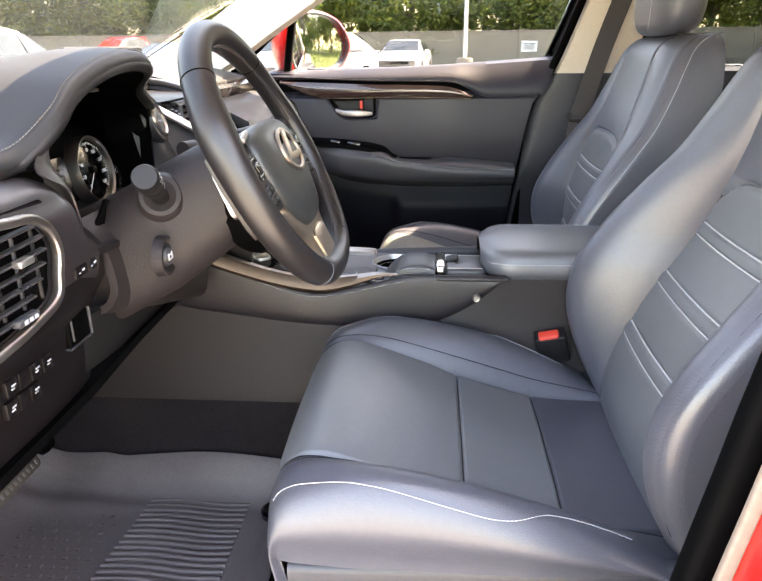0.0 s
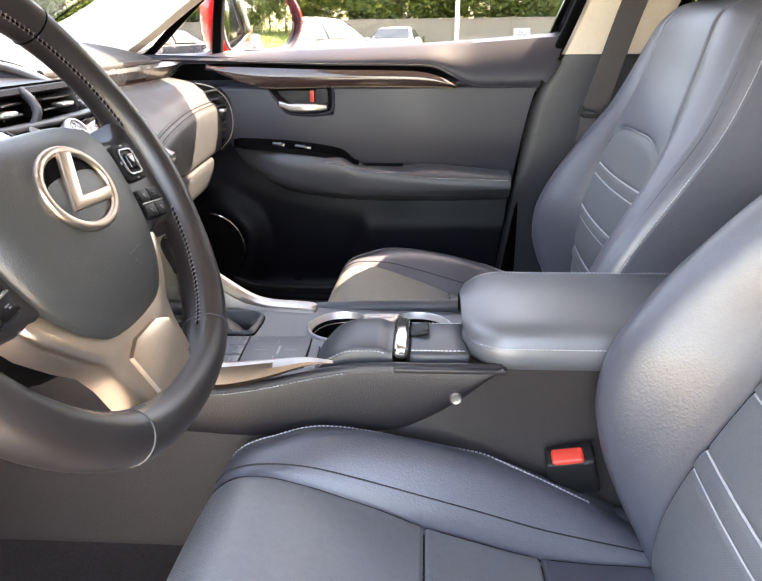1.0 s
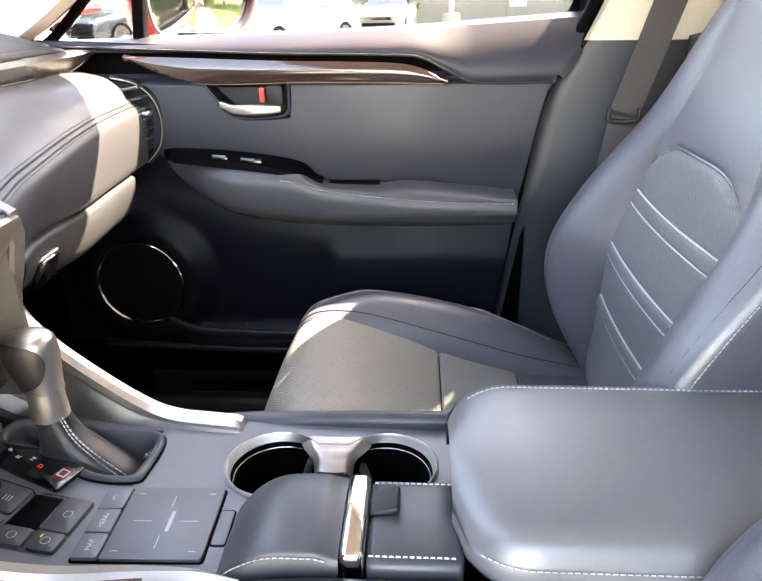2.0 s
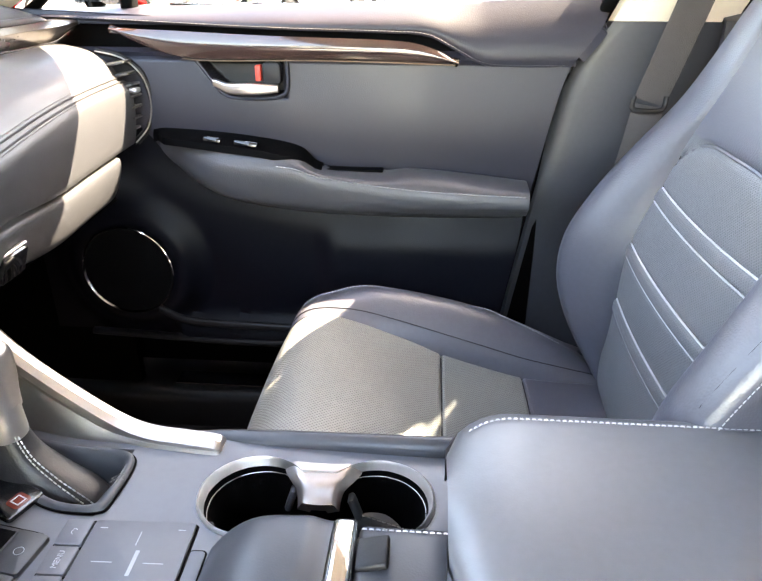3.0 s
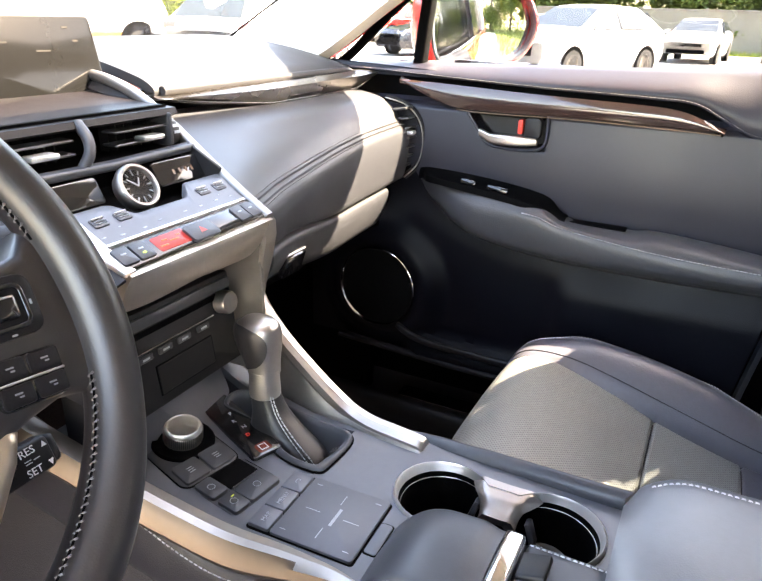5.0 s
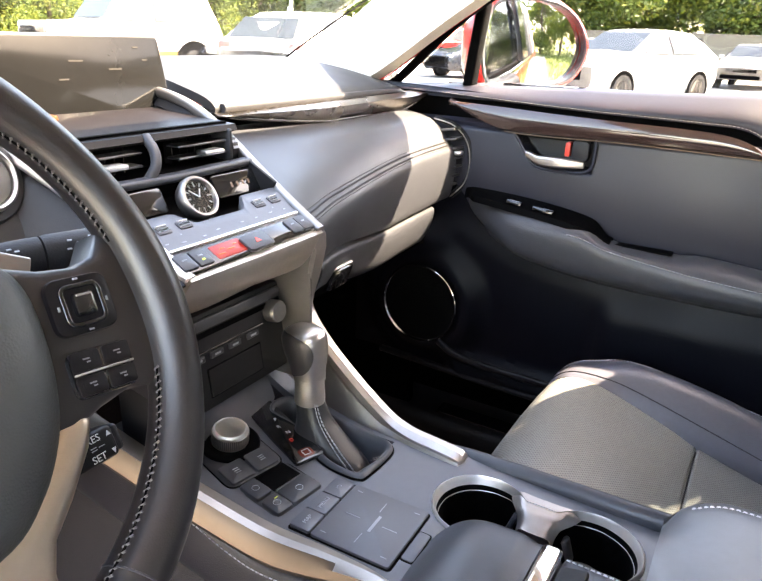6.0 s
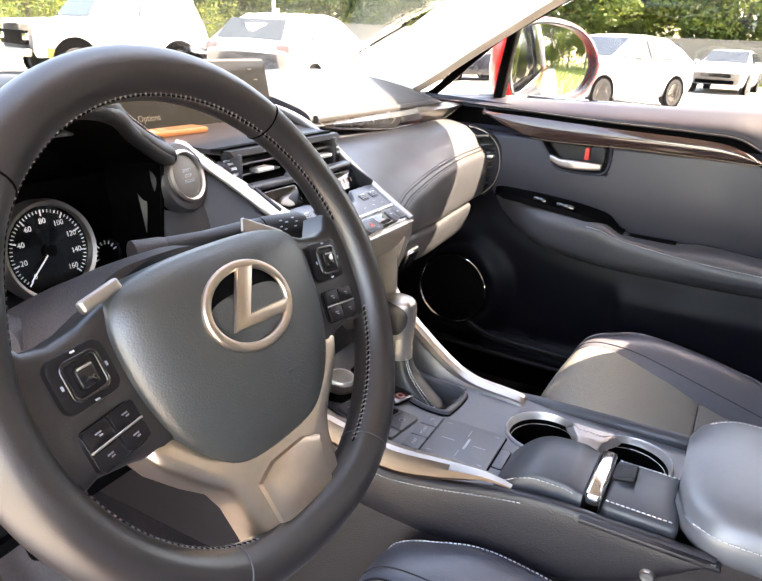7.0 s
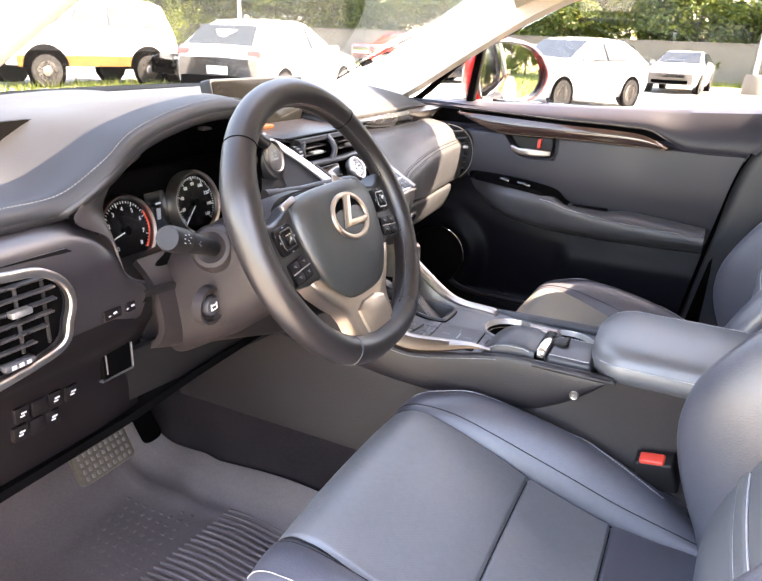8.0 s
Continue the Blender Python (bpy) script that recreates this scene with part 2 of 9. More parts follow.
def curve1(x, table):
    """Smooth interpolation of a table of (x, value) rows, x rising."""
    if x <= table[0][0]:
        return table[0][1]
    if x >= table[-1][0]:
        return table[-1][1]
    for i in range(len(table) - 1):
        (x0, y0), (x1, y1) = table[i], table[i + 1]
        if x <= x1:
            h = x1 - x0
            m0 = (y1 - table[i - 1][1]) / (x1 - table[i - 1][0]) if i else (y1 - y0) / h
            m1 = (table[i + 2][1] - y0) / (table[i + 2][0] - x0) if i + 2 < len(table) else (y1 - y0) / h
            t = (x - x0) / h
            return (2 * t ** 3 - 3 * t * t + 1) * y0 + (t ** 3 - 2 * t * t + t) * h * m0 + (3 * t * t - 2 * t ** 3) * y1 + (t ** 3 - t * t) * h * m1


def circle(r, n=10, ry=None):
    return [(r * math.cos(2 * math.pi * i / n), (ry or r) * math.sin(2 * math.pi * i / n)) for i in range(n)]


def rounded(w, h, r, n=4):
    """A rounded rectangle outline about the origin."""
    out = []
    for cx, cy, a0 in ((w / 2 - r, h / 2 - r, 0), (-w / 2 + r, h / 2 - r, 90), (-w / 2 + r, -h / 2 + r, 180), (w / 2 - r, -h / 2 + r, 270)):
        for i in range(n + 1):
            a = radians(a0 + 90 * i / n)
            out.append((cx + r * math.cos(a), cy + r * math.sin(a)))
    return out


def sweep(path, section, up=(0, 0, 1), closed=False, scale=None, capped=True):
    """A section (side, up) drawn along a path of points."""
    path = [Vector(p) for p in path]
    rows = []
    n = len(path)
    for i, p in enumerate(path):
        a, b = path[(i - 1) % n if closed else max(i - 1, 0)], path[(i + 1) % n if closed else min(i + 1, n - 1)]
        t = (b - a).normalized()
        side = t.cross(Vector(up)).normalized()
        top = side.cross(t).normalized()
        k = scale(i / max(n - 1, 1)) if scale else 1.0
        kx, ky = k if isinstance(k, tuple) else (k, k)
        rows.append([p + side * (x * kx) + top * (y * ky) for x, y in section])
    bm = grid(rows, close_u=True, close_v=closed)
    if capped and not closed:
        caps(bm)
    return bm


def prism(outline, origin, ex, ey, depth, bevel=0.0, seg=2):
    """An outline of (u, v) in the plane ex, ey at origin, drawn out by depth along ex x ey."""
    ex, ey = Vector(ex).normalized(), Vector(ey).normalized()
    nz = ex.cross(ey)
    bm = bmesh.new()
    o = Vector(origin)
    bot = [bm.verts.new(o + ex * u + ey * v) for u, v in outline]
    f = bm.faces.new(bot)
    ret = bmesh.ops.extrude_face_region(bm, geom=[f])
    top = [g for g in ret["geom"] if isinstance(g, bmesh.types.BMVert)]
    bmesh.ops.translate(bm, vec=nz * depth, verts=top)
    if bevel:
        tf = [g for g in ret["geom"] if isinstance(g, bmesh.types.BMFace)]
        bmesh.ops.bevel(bm, geom=list({e for q in tf for e in q.edges}), offset=bevel, segments=seg, profile=0.5, affect="EDGES")
    return bm


def lathe(profile, n=24, m=None):
    """A profile of (radius, height) turned about z."""
    rows = [[V(r * math.cos(2 * math.pi * j / n), r * math.sin(2 * math.pi * j / n), h) for j in range(n)] for r, h in profile]
    bm = grid(rows, close_u=True)
    caps(bm)
    if m is not None:
        moved(bm, m)
    return bm


def frame_at(origin, ex, ey):
    """A matrix with its z axis along ex x ey."""
    ex = Vector(ex).normalized()
    nz = ex.cross(Vector(ey)).normalized()
    ey = nz.cross(ex)
    return Matrix.Translation(origin) @ Matrix((ex, ey, nz)).transposed().to_4x4()


def stitches(path, normal, pitch=0.0062, size=(0.0042, 0.0011), lift=0.0004):
    """A row of single sewing stitches along a path of points."""
    path = [Vector(p) for p in path]
    bm = bmesh.new()
    acc, nxt = 0.0, 0.0
    for i in range(len(path) - 1):
        a, b = path[i], path[i + 1]
        seg = (b - a).length
        if seg < 1e-6:
            continue
        t = (b - a) / seg
        nn = normal(i / (len(path) - 1)) if callable(normal) else Vector(normal)
        nn = (nn - t * nn.dot(t)).normalized()
        w = nn.cross(t)
        while nxt <= acc + seg:
            c = a + t * (nxt - acc) + nn * lift
            hl, hw = size[0] / 2, size[1] / 2
            vs = [bm.verts.new(c + t * (hl * u) + w * (hw * v) + nn * q) for u, v, q in ((-1, -1, -0.0004), (1, -1, -0.0004), (1, 1, -0.0004), (-1, 1, -0.0004), (-0.7, 0, 0.0009), (0.7, 0, 0.0009))]
            for f in ((0, 1, 5, 4), (1, 2, 5), (2, 3, 4, 5), (3, 0, 4), (3, 2, 1, 0)):
                bm.faces.new([vs[q] for q in f])
            nxt += pitch
        acc += seg
    return bm


def sm(t):
    t = max(0.0, min(1.0, t))
    return t * t * (3 - 2 * t)


def bell(d, w):
    return math.exp(-(d / w) ** 2)


def text(body, size, m, depth=0.0003):
    """Lettering in the built-in font, as a bmesh, centred at the pose m."""
    cu = bpy.data.curves.new("lettering", "FONT")
    cu.body, cu.size, cu.extrude = body, size, depth
    cu.align_x, cu.align_y = "CENTER", "CENTER"
    cu.resolution_u = 3
    ob = bpy.data.objects.new("lettering", cu)
    scene.collection.objects.link(ob)
    me = bpy.data.meshes.new_from_object(ob.evaluated_get(bpy.context.evaluated_depsgraph_get()))
    bm = bmesh.new()
    bm.from_mesh(me)
    bpy.data.objects.remove(ob)
    bpy.data.curves.remove(cu)
    bpy.data.meshes.remove(me)
    return moved(bm, m)


# ---------------------------------------------------------------- body shell of the red car
MID = 1.24  # the car's centre line


def mirror_y(bm):
    """The same form on the other side of the car."""
    bmesh.ops.transform(bm, matrix=Matrix.Translation((0, 2 * MID, 0)) @ Matrix.Diagonal((1, -1, 1, 1)), verts=bm.verts)
    return bm


def setting(name, bm, mat, label, category, **kw):
    return tagged(part(name, bm, mat, None, **kw), label, category, kind="structure")


# floor pan with its carpet, up the tunnel and the toe board
prof = spline([(-0.98, 0, 0.78), (-0.92, 0, 0.60), (-0.84, 0, 0.46), (-0.74, 0, 0.425), (-0.5, 0, 0.42), (0.0, 0, 0.42), (0.6, 0, 0.42), (1.35, 0, 0.42)], 40)
rows = []
for p in prof:
    row = []
    for y in [0.42 + 0.04 * i for i in range(42)]:
        d = abs(y - MID)
        hump = 0.20 * sm((0.13 - d) / 0.05)
        row.append(V(p.x, y, max(p.z, 0.42 + hump)))
    rows.append(row)
floor = setting("floor", thick(grid(rows), -0.02), CARPET, "black carpeted car floor with raised centre tunnel", "floor")

# roof: headliner inside, red skin outside
def roof_z(x, y):
    return 1.60 + 0.03 * (1 - ((y - MID) / 0.6) ** 2) - 0.06 * ((x - 0.7) / 0.9) ** 2


xs = [0.02 + 0.07 * i for i in range(22)]
ys = [MID - 0.60 + 0.05 * i for i in range(25)]
setting("ceiling", thick(grid([[V(x, y, roof_z(x, y)) for y in ys] for x in xs]), 0.012), HEADLINER, "cream fabric headliner under the car roof", "headliner")
setting("roof", thick(grid([[V(x, MID + (y - MID) * 1.07, roof_z(x, y) + 0.045) for y in ys] for x in [0.0 - 0.02] + xs]), 0.01), RED_PAINT, "red painted steel car roof", "car roof")
for side in (1, -1):
    rail = [V(x, MID + side * 0.625, roof_z(x, MID + 0.6) - 0.01) for x in xs]
    setting("roof_rail_trim", sweep(rail, rounded(0.09, 0.10, 0.03)), CREAM, "cream plastic roof rail trim", "trim")

# front pillars: cream inside, red outside, black seal along the door window
for side in (1, -1):
    pil = spline([(-0.93, 2.06, 1.10), (-0.80, 2.03, 1.165), (-0.63, 1.985, 1.235), (-0.445, 1.94, 1.345), (-0.25, 1.915, 1.456), (0.03, 1.87, 1.572)], 26)
    sec = [(-0.094, -0.004), (-0.086, -0.020), (-0.02, -0.036), (0.01, -0.036), (0.036, -0.024), (0.047, 0.0), (0.040, 0.02), (-0.085, 0.02)]
    if side == -1:
        pil = [p + V(0, 0, -0.028) for p in pil]
        sec = [(0.047 + (a - 0.047) * 0.45, b) for a, b in sec]
    bm = sweep(pil, sec, up=(0.3, -1, 0.35))
    bm = bm if side == 1 else mirror_y(bm)
    setting("front_pillar_trim", bm, CREAM, "cream plastic front pillar trim beside the windscreen", "pillar trim", angle=50)
    bm = sweep([p + V(-0.012, 0.046, 0.014) for p in pil], rounded(0.11, 0.03, 0.012), up=(0.3, -1, 0.35))
    bm = bm if side == 1 else mirror_y(bm)
    setting("front_pillar", bm, RED_PAINT if side == 1 else DARK, "painted steel front pillar of the car", "pillar")

# windscreen and its black edge
ws = [spline([(-0.97, MID - 0.79, 1.175), (-1.03, MID - 0.4, 1.20), (-1.05, MID, 1.205), (-1.03, MID + 0.4, 1.20), (-0.97, MID + 0.79, 1.175)], 25),
      spline([(0.02, MID - 0.635, 1.572), (-0.05, MID - 0.3, 1.60), (-0.07, MID, 1.605), (-0.05, MID + 0.3, 1.60), (0.02, MID + 0.635, 1.572)], 25)]
rows = [[a.lerp(b, k / 14) + V(-0.03, 0, 0.03) * math.sin(math.pi * k / 14) for a, b in zip(*ws)] for k in range(15)]
wsc = setting("windshield", thick(grid(rows), 0.004), SCREEN_GLASS, "clear curved windscreen glass", "windscreen")
wsc.visible_shadow = False
for lo, hi, nm in ((0, 1, "side"), (23, 24, "side")):
    setting("windshield_band", thick(grid([[(r[lo] if lo == 0 else r[hi]) + V(0.004, 0, -0.006), (r[lo].lerp(r[hi], 0.55) if lo == 0 else r[hi].lerp(r[lo], 0.15)) + V(0.004, 0, -0.006)] for r in rows[1:]]), 0.001), DARK, "black printed edge band of the windscreen", "windscreen band")
# unseen header, reaching forward so that its shadow covers the dashboard slope
setting("header_trim", thick(grid([[a.lerp(b, 1 - (1 - k) * (0.185 + 0.085 * ((a.y - MID) / 0.6) ** 2)) + V(0.012, 0, -0.012) for a, b in zip(*ws)] for k in (0, 0.3, 0.65, 1)] + [[V(0.04, p.y, 1.572) for p in ws[1]]]), 0.01), CREAM, "unseen cream trim above the windscreen, drawn forward to block sun", "trim")
setting("windshield_edge", sweep([p + V(0.075, 0, 0.020) for p in ws[0]], rounded(0.10, 0.008, 0.003)), DARK, "black lower edge of the windscreen", "trim")

# passenger side: window panes with their seals
def pane(name, outline, label, mat=None):
    y0 = 2.045
    bm = bmesh.new()
    bm.faces.new([bm.verts.new((x, y0 - (z - 1.2) * 0.30, z)) for x, z in outline])
    ob = setting(name, thick(bm, 0.004), mat or CLEAR, label, "car window", smooth=False)
    ob.visible_shadow = mat is not None


pane("window_1", [(-0.415, 1.15), (0.30, 1.15), (0.33, 1.22), (0.41, 1.44), (0.46, 1.56), (0.06, 1.56), (-0.15, 1.465), (-0.385, 1.345)], "clear side window of the passenger door")
pane("window_2", [(-0.585, 1.15), (-0.44, 1.15), (-0.405, 1.335), (-0.56, 1.215)], "small triangular quarter window")
pane("window_3", [(0.52, 1.17), (1.22, 1.20), (1.20, 1.42), (1.05, 1.545), (0.60, 1.56), (0.555, 1.44)], "dark tinted rear side window", TINTED)
setting("window_divider", sweep([(-0.436, 2.035, 1.17), (-0.420, 2.02, 1.26), (-0.398, 1.998, 1.36)], rounded(0.020, 0.03, 0.005), up=(0, 1, 0)), DARK, "black bar between quarter window and side window", "window bar")
edge = spline([(-0.60, 2.012, 1.188), (-0.565, 2.008, 1.21), (-0.44, 1.985, 1.312), (-0.33, 1.962, 1.375), (-0.15, 1.93, 1.475), (0.06, 1.895, 1.56)], 22)
setting("window_seal", sweep(edge, rounded(0.016, 0.014, 0.005), up=(0, 1, 0)), DARK, "black rubber window seal along the pillar", "window seal")
setting("window_seal", sweep(spline([(-0.60, 2.036, 1.176), (-0.4, 2.038, 1.184), (0.0, 2.040, 1.196), (0.318, 2.040, 1.217)], 14), rounded(0.014, 0.02, 0.005)), DARK, "black rubber seal along the window sill", "window seal")

# rear pillars of the front doors: black below, cream above
EDGE = [(0.45, 0.165), (0.65, 0.197), (0.93, 0.242), (1.117, 0.280), (1.19, 0.328), (1.376, 0.392), (1.56, 0.455)]


def pillar_part(z0, z1, y_in, y_out, width, r, n=12):
    """A slab that follows the sloped door edge; its front is at the edge."""
    rows = []
    for i in range(n + 1):
        z = z0 + (z1 - z0) * i / n
        x = curve1(z, EDGE)
        tip = (z - 1.2) * 0.28 if z > 1.2 else 0.0
        a, b = y_in - tip, y_out - tip
        rows.append([V(x + 0.012, b, z), V(x, b - 0.010, z), V(x, a + 0.02, z), V(x + 0.012, a + 0.004, z), V(x + 0.035, a, z), V(x + width, a, z), V(x + width + 0.03, a + 0.02, z), V(x + width + 0.03, b, z)])
    bm = grid(rows, close_u=True)
    return caps(bm)


for side in (1, -1):
    bm = pillar_part(0.42, 1.1865, 2.0, 2.06, 0.20, 0.01)
    # recess behind the belt slot and a step at hip height
    for v in bm.verts:
        if v.co.y < 2.03 and v.co.x > curve1(v.co.z, EDGE) + 0.02:
            v.co.y += 0.018 * sm((0.93 - v.co.z) / 0.04)
    setting("centre_pillar_lower", bm if side == 1 else mirror_y(bm), PILLAR, "black plastic lower trim of the door pillar", "pillar trim", angle=45)
    bm = pillar_part(1.187, 1.60, 2.004, 2.05, 0.17, 0.01)
    setting("centre_pillar_upper", bm if side == 1 else mirror_y(bm), CREAM, "cream plastic upper trim of the door pillar", "pillar trim", angle=45)
    seal = [V(curve1(z, EDGE) - 0.008, 2.012 - max(0, z - 1.2) * 0.28, z) for z in [0.44 + 0.05 * i for i in range(23)]]
    bm = sweep(seal, rounded(0.022, 0.02, 0.007), up=(0, 1, 0))
    setting("door_seal", bm if side == 1 else mirror_y(bm), DARK, "black rubber door seal along the pillar", "door seal")

# open side: painted door frame behind the driver's seat, with a catch
zz = [0.40 + 0.05 * i for i in range(24)]
rows = [[V(curve1(z, EDGE) + 0.004, 0.452, z), V(curve1(z, EDGE) - 0.004, 0.44, z), V(curve1(z, EDGE) + 0.002, 0.40, z), V(curve1(z, EDGE) + 0.02, 0.36, z), V(curve1(z, EDGE) + 0.03, 0.345, z), V(curve1(z, EDGE) + 0.06, 0.335, z), V(curve1(z, EDGE) + 0.25, 0.325, z)] for z in zz]
setting("door_frame", thick(grid(rows), 0.004), RED_PAINT, "glossy red painted door frame of the open door", "door frame")
setting("door_frame_lip", sweep([V(curve1(z, EDGE) - 0.010, 0.462, z) for z in zz], rounded(0.040, 0.026, 0.009), up=(0, 1, 0)), DARK, "black rubber lip of the door frame", "door seal")
setting("door_frame_strip", sweep([V(curve1(z, EDGE) - 0.012, 0.434, z) for z in zz], rounded(0.012, 0.008, 0.003), up=(0, 1, 0)), material("dusty_seal", (0.20, 0.15, 0.12), rough=0.7, var=0.2), "dusty brown strip along the door frame", "door seal")
catch = thing("door_catch", "black steel door catch on the red door frame", "door catch", (0.222, 0.39, 0.82))
DOWN = Matrix.Translation((-0.015, -0.020, -0.08))
part("plate", moved(rbox((0.232, 0.41, 0.90), (0.010, 0.045, 0.075), 0.004, 2, Euler((0, radians(-9), 0)).to_matrix().to_4x4()), DOWN), DARK, catch)
part("bolt", moved(lathe([(0.001, 0), (0.008, 0), (0.008, 0.006), (0.004, 0.008)], 12, frame_at((0.226, 0.41, 0.93), (0, 1, 0), (0, 0, 1)) @ pose(0, 0, 0, 180, 0, 0)), DOWN), CHROME, catch)
part("loop", moved(sweep(spline([(0.23, 0.395, 0.905), (0.205, 0.395, 0.905), (0.20, 0.41, 0.90), (0.205, 0.425, 0.895), (0.23, 0.425, 0.895)], 16), circle(0.005, 8), up=(0, 0.3, 1)), DOWN), CHROME, catch)

# sills, doors and panels that close the car
for side, nm in ((1, "passenger"), (-1, "driver")):
    bm = sweep([(-0.85, 2.03, 0.44), (0.3, 2.03, 0.44), (1.3, 2.03, 0.44)], rounded(0.15, 0.12, 0.025))
    setting("door_sill", bm if side == 1 else mirror_y(bm), PLASTIC, "black plastic door sill cover", "door sill")
    plate = rbox((-0.22, 2.005, 0.5015), (0.42, 0.045, 0.004), 0.0015)
    setting("scuff_plate", plate if side == 1 else mirror_y(plate), GLOSS, "dark scuff plate on the door sill", "scuff plate")
    bm = thick(grid([[V(x, y, z) for x in (0.50, 0.7, 0.9, 1.1, 1.32)] for y, z in ((2.03, 1.20), (1.99, 1.19), (1.985, 1.14), (1.99, 1.05), (1.95, 0.95), (1.98, 0.85), (1.98, 0.45))]), 0.03)
    setting("rear_door_panel", bm if side == 1 else mirror_y(bm), DOOR_SKIN, "black padded rear door panel", "door panel")
    bm = rbox((0.30, 2.10, 0.80), (2.6, 0.02, 0.78), 0.008) if side == 1 else mirror_y(rbox((0.95, 2.12, 0.80), (1.0, 0.02, 0.78), 0.008))
    setting("body_side", bm, RED_PAINT, "red painted outer body side", "body panel")
setting("sill_inner", rbox((-0.05, 2.082, 0.57), (1.9, 0.012, 0.30), 0.004), DARK, "black inner side of the door opening", "door sill")
setting("pillar_cover", thick(grid([[V(curve1(z, EDGE) - 0.03 + q, 2.075 - (z - 1.2) * 0.30, z) for q in (0, 0.13, 0.27)] for z in (1.19, 1.32, 1.45, 1.57)]), 0.006), GLOSS, "gloss black cover between the side windows", "pillar cover")
setting("belt_strip", rbox((0.42, 2.098, 1.196), (1.7, 0.012, 0.016), 0.004, 2), CHROME, "bright strip along the window sill outside", "trim")
rear = thing("rear_door_handle", "satin rear door handle with a red lock tab", "door handle", (0.62, 1.97, 1.09))
part("cup", rbox((0.62, 1.984, 1.09), (0.14, 0.012, 0.05), 0.005, 3), DARK, rear)
part("lever", rbox((0.62, 1.972, 1.072), (0.12, 0.012, 0.010), 0.004, 2), SATIN, rear)
part("lock_tab", rbox((0.655, 1.974, 1.094), (0.012, 0.008, 0.026), 0.002), RED_BTN, rear)
setting("rear_trim_strip", rbox((0.9, 1.978, 1.13), (0.8, 0.010, 0.03), 0.004), GLOSS, "dark gloss trim strip on the rear door", "trim")
setting("rear_wall", rbox((1.36, MID, 0.78), (0.05, 1.6, 0.80), 0.01), PLASTIC, "black rear seat back wall", "rear wall")
# unseen rear end with tinted panes, added to cut light on the seats
for side in (1, -1):
    bm = thick(grid([[V(x, 2.05 - (z - 1.2) * 0.30, z) for x in (1.18 + 0.10 * max(0, 1.42 - z), 1.30, 1.42)] for z in (1.18, 1.30, 1.42, 1.56)]), 0.03)
    setting("rear_pillar", bm if side == 1 else mirror_y(bm), CREAM, "cream trim of the rear pillar", "pillar trim")
bm = bmesh.new()
bm.faces.new([bm.verts.new((x, 0.435 + (z - 1.2) * 0.30, z)) for x, z in [(0.52, 1.17), (1.22, 1.20), (1.20, 1.42), (1.05, 1.545), (0.60, 1.56), (0.555, 1.44)]])
setting("window_4", thick(bm, 0.004), TINTED, "unseen driver's side rear window, tinted to hold back light", "car window", smooth=False)
setting("tailgate", thick(grid([[V(1.40 + 0.04 * (z - 1.2), y, z) for y in (MID - 0.72, MID, MID + 0.72)] for z in (1.16, 1.30)]), 0.03), PLASTIC, "unseen black tailgate trim that closes the rear", "tailgate")
setting("rear_window", thick(grid([[V(1.405 + 0.04 * (z - 1.2), y, z) for y in (MID - 0.66, MID, MID + 0.66)] for z in (1.30, 1.45, 1.58)]), 0.004), TINTED, "unseen rear window, tinted to hold back light", "car window")
setting("firewall", thick(grid([[V(-1.0, y, z) for y in (0.42, 0.9, 1.5, 2.06)] for z in (0.35, 0.8, 1.12)]), 0.02), DARK, "black carpeted bulkhead under the dashboard, darkened for shade", "bulkhead")
setting("bonnet", thick(grid([[V(x, MID + (y - MID), 1.17 - 0.06 * ((x + 1.1) / 0.9) ** 2 - 0.08 * ((y - MID) / 0.9) ** 4) for y in [MID - 0.88 + 0.11 * i for i in range(17)]] for x in [-2.0 + 0.09 * i for i in range(11)]]), 0.01), RED_PAINT, "red painted bonnet of the car", "bonnet")
ARC = [(0.40 * math.cos(radians(a)), 0.40 * math.sin(radians(a))) for a in range(0, 181, 12)]
for side in (1, -1):
    o = [(-0.66, 0.36), (-0.66, 1.15), (-1.10, 1.13), (-1.70, 1.07), (-2.05, 0.97), (-2.22, 0.80), (-2.25, 0.40), (-1.76, 0.36)] + [(-1.35 - u, 0.36 + v) for u, v in ARC][::-1][::-1] + [(-0.94, 0.36)]
    bm = prism(o, (0, 2.075, 0), (1, 0, 0), (0, 0, 1), 0.04, 0.006)
    setting("front_wing", bm if side == 1 else mirror_y(bm), RED_PAINT, "red painted front wing with wheel arch", "body panel", angle=40)
setting("front_bumper", thick(grid([[V(-2.25 - 0.12 * (1 - ((y - MID) / 0.86) ** 2) + dx, y, z) for y in [MID - 0.86 + 0.1075 * i for i in range(17)]] for dx, z in ((0.03, 0.30), (0.0, 0.36), (-0.02, 0.55), (0.0, 0.75), (0.08, 0.92), (0.26, 1.00))]), 0.01), RED_PAINT, "red painted front bumper", "body panel")
setting("front_grille", rbox((-2.37, MID, 0.62), (0.03, 0.62, 0.40), 0.012), DARK, "black front grille", "grille")
